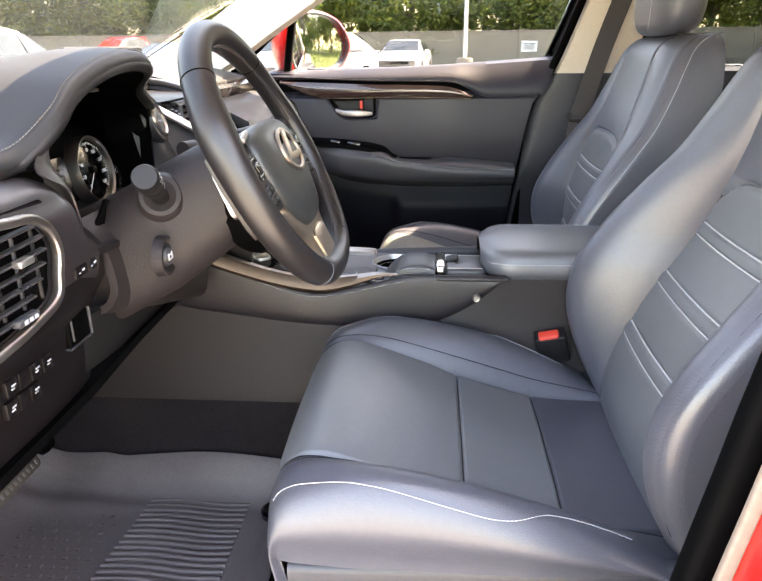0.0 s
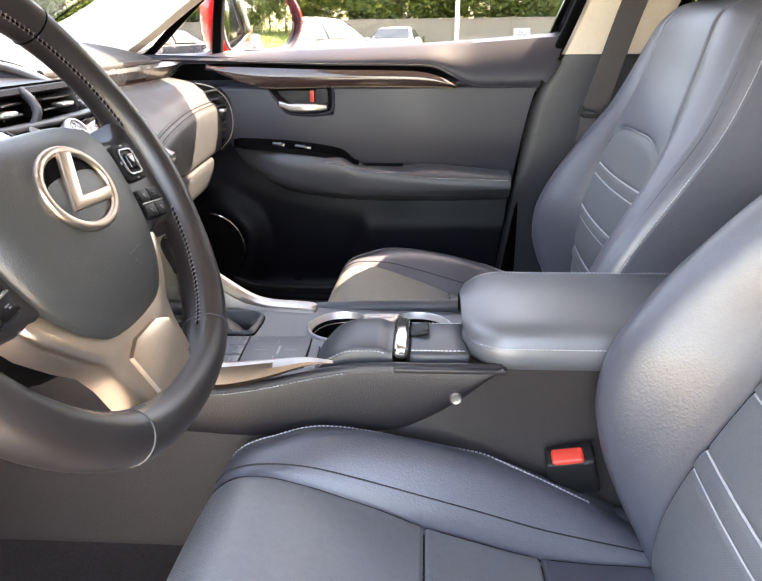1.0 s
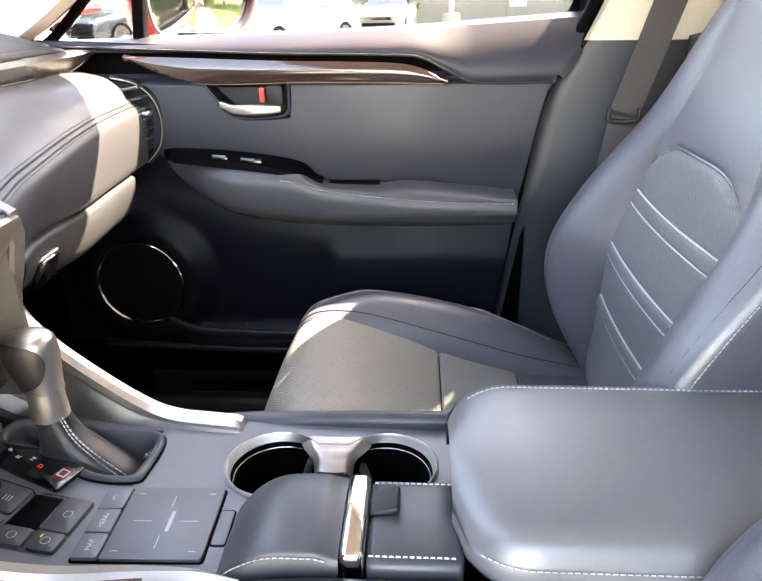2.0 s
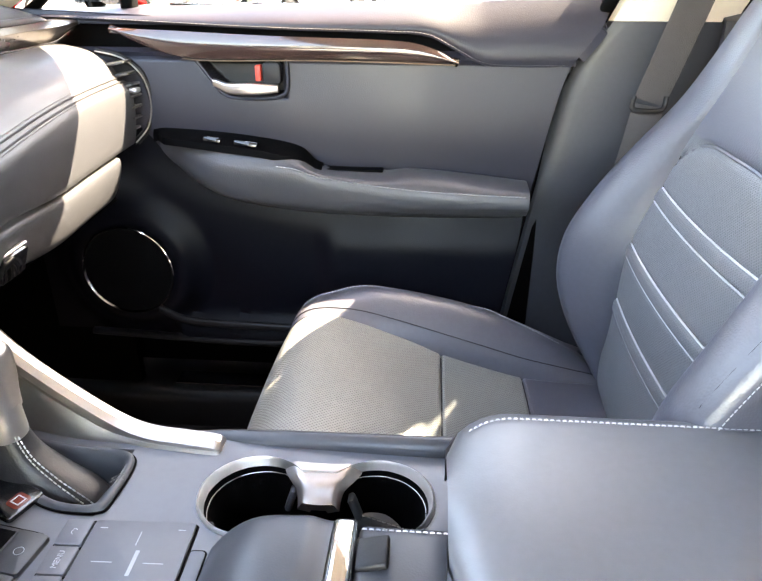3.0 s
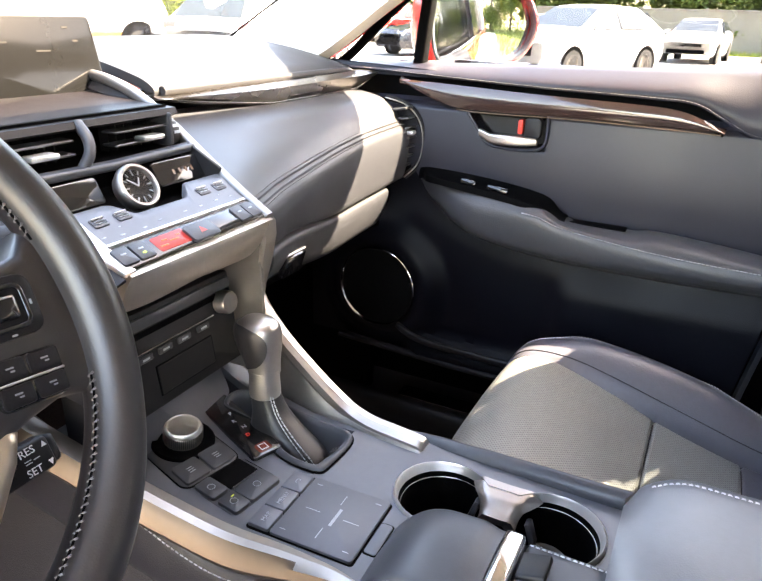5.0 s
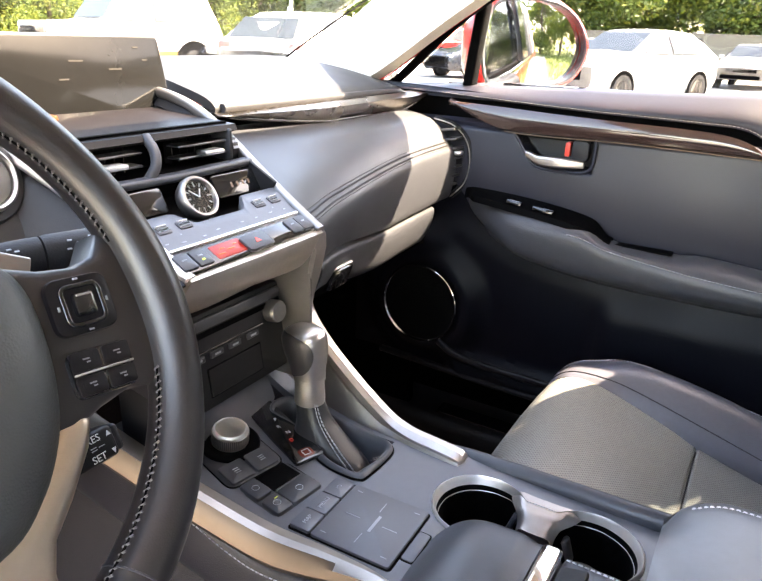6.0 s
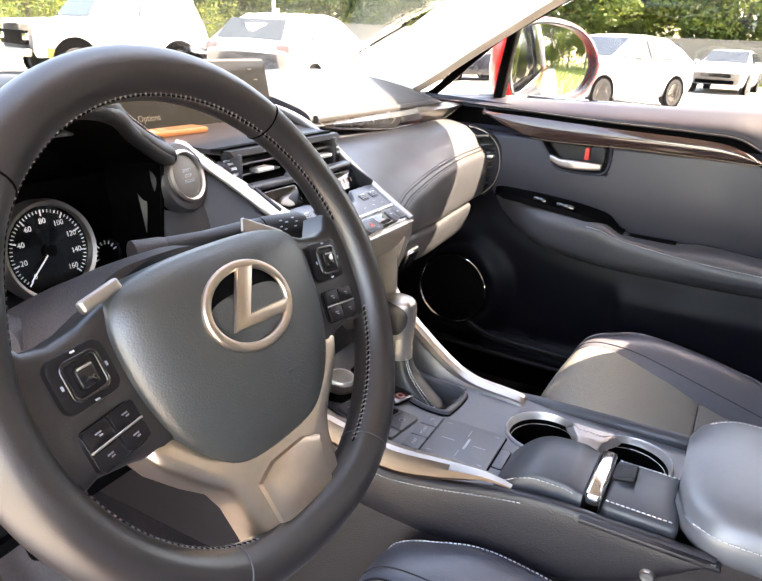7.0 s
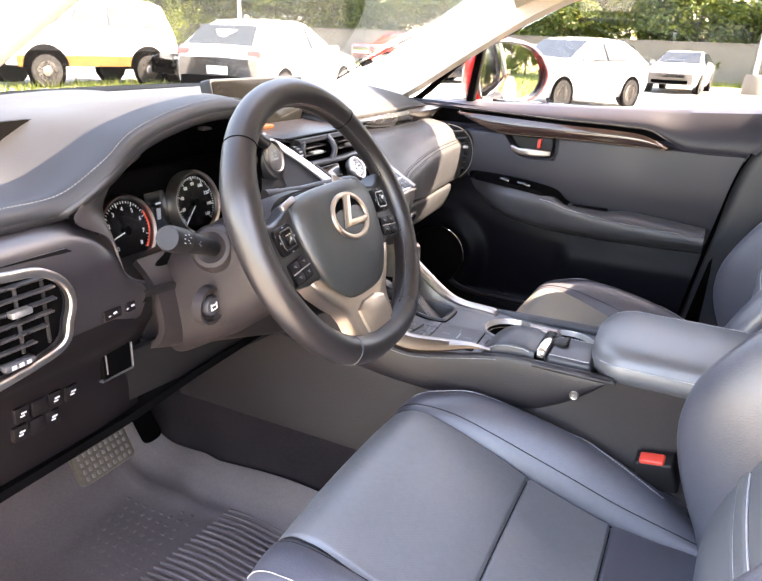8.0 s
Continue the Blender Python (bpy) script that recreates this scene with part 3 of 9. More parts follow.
setting("rear_panel", thick(grid([[V(1.62 + 0.10 * (1 - ((y - MID) / 0.86) ** 2) + dx, y, z) for y in [MID - 0.86 + 0.1075 * i for i in range(17)]] for dx, z in ((-0.04, 0.32), (0.0, 0.40), (0.02, 0.60), (0.0, 0.95), (-0.12, 1.20))]), 0.01), RED_PAINT, "red painted tailgate panel", "body panel")
setting("underbody", rbox((-0.3, MID, 0.30), (3.4, 1.7, 0.10), 0.02), DARK, "black underbody of the car", "underbody")
for x, y in ((-1.35, MID + 0.80), (-1.35, MID - 0.80), (1.3, MID + 0.80), (1.3, MID - 0.80)):
    w = thing("car_wheel", "black tyre and grey rim under the red car", "wheel", (x, y, 0.34), group="wheels of the red car")
    part("tyre", lathe([(0.22, -0.10), (0.31, -0.11), (0.34, -0.08), (0.34, 0.08), (0.31, 0.11), (0.22, 0.10)], 32, frame_at((x, y, 0.34), (1, 0, 0), (0, 0, 1))), DARK, w)
    part("rim", lathe([(0.22, -0.09), (0.20, -0.02), (0.06, 0.02), (0.05, 0.05), (0.20, 0.07), (0.22, 0.09)], 24, frame_at((x, y, 0.34), (1, 0, 0), (0, 0, 1))), SATIN, w)

# footwell sides near-black, with the shade under the dashboard painted in
for side in (1, -1):
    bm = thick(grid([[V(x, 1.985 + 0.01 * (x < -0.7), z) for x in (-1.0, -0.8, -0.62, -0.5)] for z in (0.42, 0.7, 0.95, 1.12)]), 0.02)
    setting("kick_panel", bm if side == 1 else mirror_y(bm), DARK, "black carpeted footwell side panel, darkened for shade", "footwell panel")


# ---------------------------------------------------------------- front seats
# profile rows of the cushion, back to front: x, centre height, bolster height, width
CUSH = [(0.38, 0.650, 0.650, 0.93), (0.33, 0.680, 0.676, 0.95), (0.29, 0.690, 0.692, 0.97), (0.23, 0.691, 0.724, 0.98), (0.17, 0.695, 0.752, 0.99), (0.105, 0.711, 0.776, 1.0), (0.042, 0.731, 0.793, 1.0),
        (-0.03, 0.757, 0.806, 1.0), (-0.085, 0.777, 0.808, 1.0), (-0.13, 0.789, 0.798, 0.99), (-0.165, 0.788, 0.787, 0.98), (-0.190, 0.770, 0.769, 0.97), (-0.205, 0.738, 0.737, 0.965), (-0.212, 0.700, 0.70, 0.96), (-0.208, 0.66, 0.66, 0.955), (-0.198, 0.625, 0.625, 0.95)]
# profile rows of the backrest, bottom to top: height, centre x, bolster x, seam half width, outer half width, rear x
BACK = [(0.62, 0.315, 0.33, 0.168, 0.235, 0.42), (0.68, 0.290, 0.305, 0.168, 0.245, 0.425), (0.74, 0.288, 0.266, 0.168, 0.252, 0.432), (0.80, 0.302, 0.240, 0.166, 0.260, 0.445), (0.86, 0.327, 0.230, 0.164, 0.266, 0.458), (0.92, 0.357, 0.242, 0.162, 0.268, 0.472),
        (0.985, 0.396, 0.280, 0.160, 0.266, 0.490), (1.05, 0.420, 0.330, 0.148, 0.258, 0.508), (1.11, 0.434, 0.378, 0.130, 0.246, 0.522), (1.17, 0.444, 0.412, 0.116, 0.234, 0.534), (1.22, 0.452, 0.436, 0.108, 0.222, 0.540), (1.255, 0.464, 0.456, 0.104, 0.210, 0.542), (1.275, 0.486, 0.482, 0.102, 0.198, 0.540), (1.282, 0.512, 0.512, 0.10, 0.19, 0.536)]


def rows_at(rows, v):
    """Smooth row values at v (0..1) along a table of profile rows."""
    k = v * (len(rows) - 1)
    j = min(int(k), len(rows) - 2)
    t = k - j
    g = lambda q: rows[max(0, min(len(rows) - 1, q))]
    a, b, c, d = g(j - 1), g(j), g(j + 1), g(j + 2)
    return [0.5 * (2 * q + (r - p) * t + (2 * p - 5 * q + 4 * r - s) * t * t + (3 * q - p - 3 * r + s) * t ** 3) for p, q, r, s in zip(a, b, c, d)]


def dense(n, marks, width=0.012, extra=7):
    """0..1 in n even steps, with more samples about the marks."""
    out = [i / n for i in range(n + 1)]
    for m in marks:
        out += [m + width * (k / extra) for k in range(-extra, extra + 1)]
    return sorted({round(min(1, max(0, q)), 5) for q in out})


SEAT_SKIRT = material("seat_skirt_plastic", (0.040, 0.041, 0.050), rough=0.42, spec=0.5, grain=0.15, grain_scale=600, cells=True, var=0.1)
# dark tone that stands for the shade in sewn creases
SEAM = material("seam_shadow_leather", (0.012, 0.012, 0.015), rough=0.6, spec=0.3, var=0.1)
ARCH = 0.585  # top of the sewn panel in the backrest
V1, V2 = 4 / 15 + 0.0005, 6 / 15 + 0.0005  # the two cross seams of the cushion


def cushion_point(v, s):
    """A point of the cushion: v back to front, s side to side (-1..1)."""
    x, zc, zb, w = rows_at(CUSH, v)
    a = abs(s)
    bot = min(0.695, zb)
    if a <= 0.6:
        y = a / 0.6 * 0.172
        z = zc + 0.007 * (1 - (y / 0.172) ** 2)
        if v < 0.70:
            for q, lo in ((V1, 0.0050), (V2, 0.0050)):
                z -= lo * bell(v - q, 0.0026)
            if v > V2:
                z += 0.004 * sm((v - V2) / 0.05) * sm((0.70 - v) / 0.1)
    elif a <= 0.82:
        t = (a - 0.6) / 0.22
        y = 0.172 + 0.066 * t
        z = zc + (zb - zc) * math.sin(t * math.pi / 2) ** 0.9 + 0.006 * math.sin(t * math.pi)
    else:
        t = (a - 0.82) / 0.18
        y = 0.238 + 0.034 * math.sin(min(1, t * 1.25) * math.pi / 2) - 0.016 * sm((t - 0.5) * 2)
        z = zb - (zb - bot) * (t ** 1.55)
    front = sm((v - 0.62) / 0.06)
    z -= 0.0065 * bell(a - 0.6, 0.013) * (1 - 0.55 * front)
    sg = 1 if s >= 0 else -1
    # the front corners are drawn in and back
    if v > 0.62:
        k = sm((v - 0.62) / 0.3)
        x += 0.035 * k * (a ** 4)
    return V(x, sg * y * w, z)


def back_point(v, s, fill=0.0):
    z, xc, xb, ws, wo, xr = rows_at(BACK, v)
    xc -= fill * sm((z - 0.76) / 0.24) * (1 - 0.6 * sm((z - 1.05) / 0.2))
    a = abs(s)
    if a <= 0.5:
        y = a / 0.5 * ws
        x = xc - 0.008 * (1 - (a / 0.5) ** 2)
    elif a <= 0.72:
        t = (a - 0.5) / 0.22
        y = ws + (wo - 0.028 - ws) * t
        x = xc + (xb - xc) * math.sin(t * math.pi / 2) - 0.008 * math.sin(t * math.pi)
    elif a <= 0.80:
        t = (a - 0.72) / 0.08
        y = wo - 0.028 + 0.028 * math.sin(t * math.pi / 2)
        x = xb + 0.03 * (1 - math.cos(t * math.pi / 2))
    else:
        t = (a - 0.80) / 0.20
        y = wo - 0.018 * t * t
        x = xb + 0.03 + (xr - xb - 0.03) * t
    x += 0.006 * bell(a - 0.5, 0.012)
    x += 0.004 * bell(a - 0.745, 0.006) * sm((v - 0.1) / 0.1)
    if a < 0.5:
        arch = ARCH - 0.055 * (a / 0.5) ** 4
        x += 0.006 * bell(v - arch, 0.006)
        for q in STITCH_V:
            x += 0.0022 * bell(v - q, 0.004)
        for q, r in zip(STITCH_V[::2], STITCH_V[1::2]):
            x -= 0.0025 * sm((v - q) / 0.004) * sm((r - v) / 0.004)
    return V(x, (1 if s >= 0 else -1) * y, z)


def v_of(rows, col, val):
    lo, hi = 0.0, 1.0
    for _ in range(40):
        mid = (lo + hi) / 2
        lo, hi = (mid, hi) if rows_at(rows, mid)[col] < val else (lo, mid)
    return lo


STITCH_V = [v_of(BACK, 0, z) for z in (0.824, 0.845, 0.912, 0.931, 0.992, 1.011)]


# where the sewn line runs on the cushion's flank
SEWN = [(0.18, 0.78), (0.24, 0.79), (0.30, 0.815), (0.345, 0.862), (0.39, 0.872), (0.50, 0.845), (0.62, 0.815), (0.70, 0.81), (0.80, 0.83)]


def front_seat(at, recline, label, fill=0.0, edge=0.792, insert=None):
    """A leather front seat; recline turns the backrest about its hinge (degrees)."""
    ox, oy, oz = at
    seat = thing("front_seat", label, "car seat", (ox + 0.05, oy, oz + 0.42), group="front seats")
    place = Matrix.Translation((ox, oy, oz))
    hinge = Matrix.Translation((0.33, 0, 0.66))
    tip = place @ hinge @ Matrix.Rotation(radians(recline), 4, "Y") @ hinge.inverted()

    def bp(v, s):
        return back_point(v, s, fill)

    def sheet(fn, vs, ss, m, back=False):
        return grid([[m @ fn(v, s) for s in ss] for v in vs])

    vs = dense(60, (V1, V2), 0.008, 9)
    full = dense(60, (0.2, 0.8), 0.02)
    mid = [s for s in (q * 2 - 1 for q in full) if abs(s) <= 0.6001]
    rows1 = [v for v in vs if v <= V1] + [V1]
    rows2 = [V1] + [v for v in vs if V1 < v < V2] + [V2]
    rows3 = [V2] + [v for v in vs if v > V2]
    for nm, rr in (("rear_cushion_panel", rows1), ("middle_cushion_panel", rows2), ("front_cushion_panel", rows3)):
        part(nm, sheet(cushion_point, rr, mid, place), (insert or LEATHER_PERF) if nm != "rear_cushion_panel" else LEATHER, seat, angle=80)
    for sg in (1, -1):
        side = [0.6 + 0.4 * k / 34 for k in range(35)]
        part("cushion_bolster", sheet(cushion_point, vs, [sg * s for s in side], place), LEATHER, seat, angle=80)
        # sewn line along the bolster's edge
        line = [place @ (cushion_point(v, sg * curve1(v, SEWN)) + V(0, sg * 0.0010, 0.0006)) for v in [0.20 + 0.006 * k for k in range(92)]]
        part("stitching", stitches(line, (0, sg * 0.5, 1), 0.0050, (0.0036, 0.0010)), THREAD, seat, "row of white stitches")
    bvs = dense(80, list(STITCH_V) + [ARCH, ARCH - 0.03], 0.010, 5)
    bmid = [s for s in (q * 2 - 1 for q in dense(50, (0.25, 0.75), 0.02)) if abs(s) <= 0.5001]
    low = [v for v in bvs if v < ARCH] + [ARCH]
    up = [ARCH] + [v for v in bvs if v > ARCH]
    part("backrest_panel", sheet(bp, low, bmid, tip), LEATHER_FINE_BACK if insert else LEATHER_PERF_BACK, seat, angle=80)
    part("upper_backrest_panel", sheet(bp, up, bmid, tip), LEATHER, seat, angle=80)
    for sg in (1, -1):
        side = [0.5 + 0.3 * k / 30 for k in range(31)]
        part("backrest_bolster", sheet(bp, bvs, [sg * s for s in side], tip), LEATHER, seat, angle=80)
        side = [0.8 + 0.2 * k / 6 for k in range(7)]
        part("backrest_side", sheet(bp, bvs, [sg * s for s in side], tip), LEATHER, seat, angle=80)
        line = [tip @ (bp(v, sg * edge) + V(-0.0012, sg * 0.0006, 0)) for v in [0.10 + 0.008 * k for k in range(107)]]
        part("stitching", stitches(line, (-1, sg * 0.6, 0), 0.0050, (0.0036, 0.0010)), THREAD, seat, "row of white stitches")
    for q in STITCH_V:
        line = [tip @ (bp(q, s / 40) + V(-0.0012, 0, 0)) for s in range(-19, 20)]
        part("piping", sweep(line, circle(0.0013, 6), up=(1, 0, 0.3)), THREAD, seat, "thin white contrast seam")
    arch = [tip @ (bp(ARCH - 0.055 * (abs(s) / 20) ** 4, s / 40) + V(-0.0005, 0, 0)) for s in range(-20, 21)]
    part("piping", sweep(arch, circle(0.0022, 6), up=(1, 0, 0.3)), LEATHER, seat)
    # thin dark tubes along the sewn creases put their shade into colour
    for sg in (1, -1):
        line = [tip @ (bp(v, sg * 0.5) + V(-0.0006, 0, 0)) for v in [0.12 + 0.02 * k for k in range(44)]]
        part("seam", sweep(line, circle(0.0014, 5), up=(0, 1, 0)), SEAM, seat, "sewn seam, its crease shade painted dark")
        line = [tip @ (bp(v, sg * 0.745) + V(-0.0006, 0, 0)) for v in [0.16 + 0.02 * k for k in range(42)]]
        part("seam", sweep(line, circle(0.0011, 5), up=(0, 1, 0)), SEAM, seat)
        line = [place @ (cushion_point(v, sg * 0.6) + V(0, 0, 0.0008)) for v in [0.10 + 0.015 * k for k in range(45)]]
        part("seam", sweep(line, circle(0.0014, 5), up=(0, 1, 0)), SEAM, seat, "sewn seam, its crease shade painted dark")
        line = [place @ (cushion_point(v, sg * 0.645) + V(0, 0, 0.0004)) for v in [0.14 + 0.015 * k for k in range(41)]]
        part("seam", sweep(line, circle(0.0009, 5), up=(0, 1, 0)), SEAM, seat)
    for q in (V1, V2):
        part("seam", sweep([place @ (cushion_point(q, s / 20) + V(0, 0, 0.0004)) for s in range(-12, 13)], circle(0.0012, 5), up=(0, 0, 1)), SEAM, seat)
    # rear shell
    shell = [[tip @ V(rows_at(BACK, v)[5] + 0.012 * (1 - (k / 8) ** 2), k / 8 * (rows_at(BACK, v)[4] - 0.018), rows_at(BACK, v)[0]) for k in range(-8, 9)] for v in [i / 24 for i in range(25)]]
    part("back_shell", grid(shell), PLASTIC, seat)
    top = [[tip @ back_point(1.0, s / 12) for s in range(-12, 13)], [tip @ V(0.545, s / 12 * 0.18, 1.28) for s in range(-12, 13)]]
    part("back_top", grid(top), LEATHER, seat)
    # head restraint
    rows = []
    for i in range(25):
        f = i / 24
        ph = math.pi * f
        z = 1.375 - 0.094 * math.copysign(abs(math.cos(ph)) ** 0.7, math.cos(ph))
        r = max(0.02, math.sin(ph)) ** 0.45
        rows.append([tip @ V(0.487 + 0.018 * (z - 1.28) / 0.19 + 0.055 * r * math.copysign(abs(math.cos(a)) ** 0.75, math.cos(a)), (0.136 - 0.02 * (z - 1.28) / 0.19) * r * math.copysign(abs(math.sin(a)) ** 0.6, math.sin(a)), z) for a in [2 * math.pi * k / 40 for k in range(40)]])
    bm = caps(grid(rows, close_u=True))
    head = part("headrest", bm, LEATHER, seat, angle=70)
    for sg in (1, -1):
        line = [tip @ V(0.434 + 0.018 * (z - 1.28) / 0.19 - 0.002, sg * 0.062, z) for z in [1.30 + 0.005 * k for k in range(30)]]
        part("stitching", stitches(line, (-1, 0, 0), 0.0050, (0.0036, 0.0010)), THREAD, head, "row of white stitches")
        part("headrest_post", sweep([tip @ V(0.50, sg * 0.06, 1.255), tip @ V(0.50, sg * 0.06, 1.32)], circle(0.006, 10), up=(1, 0, 0)), CHROME, seat)
    # base: plastic side covers, rails, lever
    for sg in (1, -1):
        side = spline([(-0.17, 0, 0.60), (0.0, 0, 0.605), (0.2, 0, 0.61), (0.36, 0, 0.62)], 16)
        part("side_cover", sweep([place @ V(p.x, sg * 0.236, p.z + 0.040) for p in side], rounded(0.03, 0.100, 0.012)), SEAT_SKIRT, seat, "black plastic seat side cover")
        part("seat_rail", rbox(place @ V(0.05, sg * 0.19, 0.475), (0.62, 0.045, 0.05), 0.006), DARK, seat)
        for x in (-0.20, 0.28):
            part("rail_foot", rbox(place @ V(x, sg * 0.19, 0.45), (0.06, 0.05, 0.05), 0.01), DARK, seat)
    part("seat_pan", rbox(place @ V(0.07, 0, 0.565), (0.46, 0.46, 0.07), 0.02), DARK, seat)
    return seat


front_seat((0.0, 0.88, 0.0), 0.0, "dark blue-black leather driver's seat with white stitched seams", 0.0, 0.845, LEATHER_FINE)
front_seat((0.052, 1.612, -0.012), -4.0, "dark blue-black perforated leather passenger seat with white stitching", 0.062)


# ---------------------------------------------------------------- passenger door
WOOD = material("dark_gloss_wood", (0.040, 0.021, 0.017), rough=0.16, spec=0.6, var=0.25, var_scale=3, coat=1.0, rough_var=0.05)
ROLL_Z = [(-0.62, 1.188), (-0.474, 1.182), (-0.195, 1.171), (0.0, 1.167), (0.057, 1.163), (0.10, 1.143), (0.143, 1.123), (0.188, 1.120), (0.30, 1.121)]
SILL_Z = [(-0.62, 1.195), (-0.4, 1.200), (0.0, 1.212), (0.33, 1.232)]
ARM_T = [(-0.40, 1.008), (-0.37, 1.012), (-0.23, 1.001), (-0.145, 0.984), (-0.118, 0.963), (-0.05, 0.957), (0.0, 0.956), (0.03, 0.960), (0.12, 0.954), (0.224, 0.943), (0.30, 0.936)]
ARM_F = [(-0.40, 1.003), (-0.36, 0.996), (-0.29, 0.978), (-0.155, 0.968), (-0.108, 0.954), (0.05, 0.936), (0.22, 0.930), (0.30, 0.928)]
ARM_B = [(-0.40, 0.958), (-0.358, 0.942), (-0.277, 0.914), (-0.153, 0.895), (0.05, 0.890), (0.215, 0.894), (0.30, 0.896)]
door = thing("passenger_door", "black padded passenger door panel with dark wood trim", "car door", (-0.1, 1.99, 0.52))


# padded sill roll above the trim
rows = []
for k in range(15):
    q = k / 14
    row = []
    for i in range(91):
        x = -0.62 + i / 90 * 0.955
        z0, z1 = curve1(x, ROLL_Z), curve1(x, SILL_Z)
        z = z0 + (z1 - z0) * q
        y = 1.977 + 0.045 * q ** 1.6 - 0.004 * math.sin(q * math.pi) + 0.005 * bell(q, 0.10) + (0.02 * (q - 0.93) / 0.07 if q > 0.93 else 0)
        xx = min(x, curve1(z, EDGE) - 0.003)
        row.append(V(xx, y, z))
    rows.append(row)
part("sill_roll", thick(grid(rows), -0.012), DOOR_SKIN, door, "padded black sill roll")
line = [V(x, 1.9745, curve1(x, ROLL_Z) + 0.004) for x in [-0.52 + 0.008 * i for i in range(100)]]
part("stitching", stitches(line, (0, -1, 0.2), 0.006, (0.0042, 0.0009)), THREAD_DARK, door)


def cup(x, z):
    """How far a place lies inside the handle's cup (0..1)."""
    left = -0.312 + 0.045 * sm((1.125 - z) / 0.06)
    dx = min(x - left, -0.166 - x)
    dz = z - (1.066 + 0.012 * sm((-0.25 - x) / 0.05))
    return sm(min(dx, dz) / 0.011)


def panel_y(x, z):
    y = 1.986 - 0.010 * bell(z - 1.03, 0.09)
    y += 0.006 * bell(z - 1.129, 0.004)
    y += 0.028 * cup(x, z)
    top, bot = curve1(x, ARM_T), curve1(x, ARM_B)
    low = sm((bot + 0.01 - z) / 0.06)
    y += low * (-0.012)
    # moulded speaker bulge and map pocket below
    d = math.hypot(x + 0.466, (z - 0.766))
    y -= 0.026 * sm((0.150 - d) / 0.055) * (1 if z < 0.95 else 0)
    y += 0.012 * sm((0.086 - d) / 0.010)
    y -= 0.035 * sm((0.675 - z) / 0.03) * sm((x + 0.42) / 0.05)
    y -= 0.012 * sm((x + 0.13) / 0.03) * sm((0.86 - z) / 0.05)
    return y


SEAM_Z = [(-0.64, 1.05), (-0.52, 1.045), (-0.44, 1.030), (-0.405, 1.004), (-0.37, 0.955), (-0.277, 0.918), (-0.153, 0.899), (0.05, 0.895), (0.215, 0.899), (0.4, 0.902)]
xs = sorted({round(-0.64 + 0.0135 * i, 4) for i in range(72)} | {round(-0.335 + 0.0032 * i, 4) for i in range(58)})
zs = sorted({round(0.47 + 0.013 * i, 4) for i in range(51)} | {round(1.055 + 0.0035 * i, 4) for i in range(24)})
cut = max(i for i, z in enumerate(zs) if z < 0.90)
zc = zs[cut]


def seamed(x, z):
    """Shifts the rows so that one of them follows the seam below the armrest."""
    s = min(curve1(x, SEAM_Z), 1.05)
    if z <= zc:
        return 0.47 + (z - 0.47) * (s - 0.47) / (zc - 0.47)
    return s + (z - zc) * (1.06 - s) / (1.06 - zc) if z < 1.06 else z


rows = []
for z in zs:
    lim = curve1(z, EDGE) - 0.004
    row = []
    for i, x in enumerate(xs):
        xx = -0.64 + (x + 0.64) / (xs[-1] + 0.64) * (lim + 0.64) if x > 0.1 else x
        xx = min(xx, lim) if x <= 0.1 else 0.1 + (x - 0.1) / (xs[-1] - 0.1) * (lim - 0.1)
        zz = seamed(xx, z)
        row.append(V(xx, panel_y(xx, max(zz, 0.628)), max(0.628, min(zz, curve1(xx, ROLL_Z) + 0.001))))
    rows.append(row)
dp = part("door_panel", thick(grid(rows[cut:]), -0.01), [DOOR_SKIN, PLASTIC], door, "black grained door panel", angle=50)
for f in dp.data.polygons:
    if cup(f.center.x, f.center.z) > 0.55 and f.center.z < 1.128:
        f.material_index = 1
# hard plastic, near-black: the shade below the armrest is put into its colour
part("lower_panel", thick(grid(rows[:cut + 1]), -0.01), HARD, door, "hard black lower door panel, darkened for shade", angle=50)

# dark wood strip with a bright lower edge
TR_TOP = [(-0.445, 1.172), (-0.35, 1.169), (-0.195, 1.163), (-0.02, 1.159), (0.035, 1.155), (0.07, 1.145), (0.105, 1.128)]
TR_BOT = [(-0.445, 1.170), (-0.40, 1.150), (-0.35, 1.134), (-0.30, 1.128), (-0.118, 1.130), (0.0, 1.1285), (0.105, 1.126)]
rows = []
for k in range(9):
    q = k / 8
    rows.append([V(x, 1.970 - 0.005 * math.sin(q * math.pi) + 0.004 * sm((-0.38 - x) / 0.07), curve1(x, TR_BOT) + (curve1(x, TR_TOP) - curve1(x, TR_BOT)) * q) for x in [-0.445 + 0.55 * i / 60 for i in range(61)]])
part("wood_strip", thick(grid(rows), -0.008), WOOD, door, "dark gloss wood strip", angle=60)
part("bright_edge", sweep([V(x, 1.968, curve1(x, TR_BOT) - 0.0025) for x in [-0.33 + 0.43 * i / 40 for i in range(41)]], rounded(0.0018, 0.0020, 0.0007)), material("bronze_edge", (0.16, 0.115, 0.085), rough=0.42, metal=1.0, var=0.08), door, "thin bronze metal edge")

# pull handle in its cup
rows = []
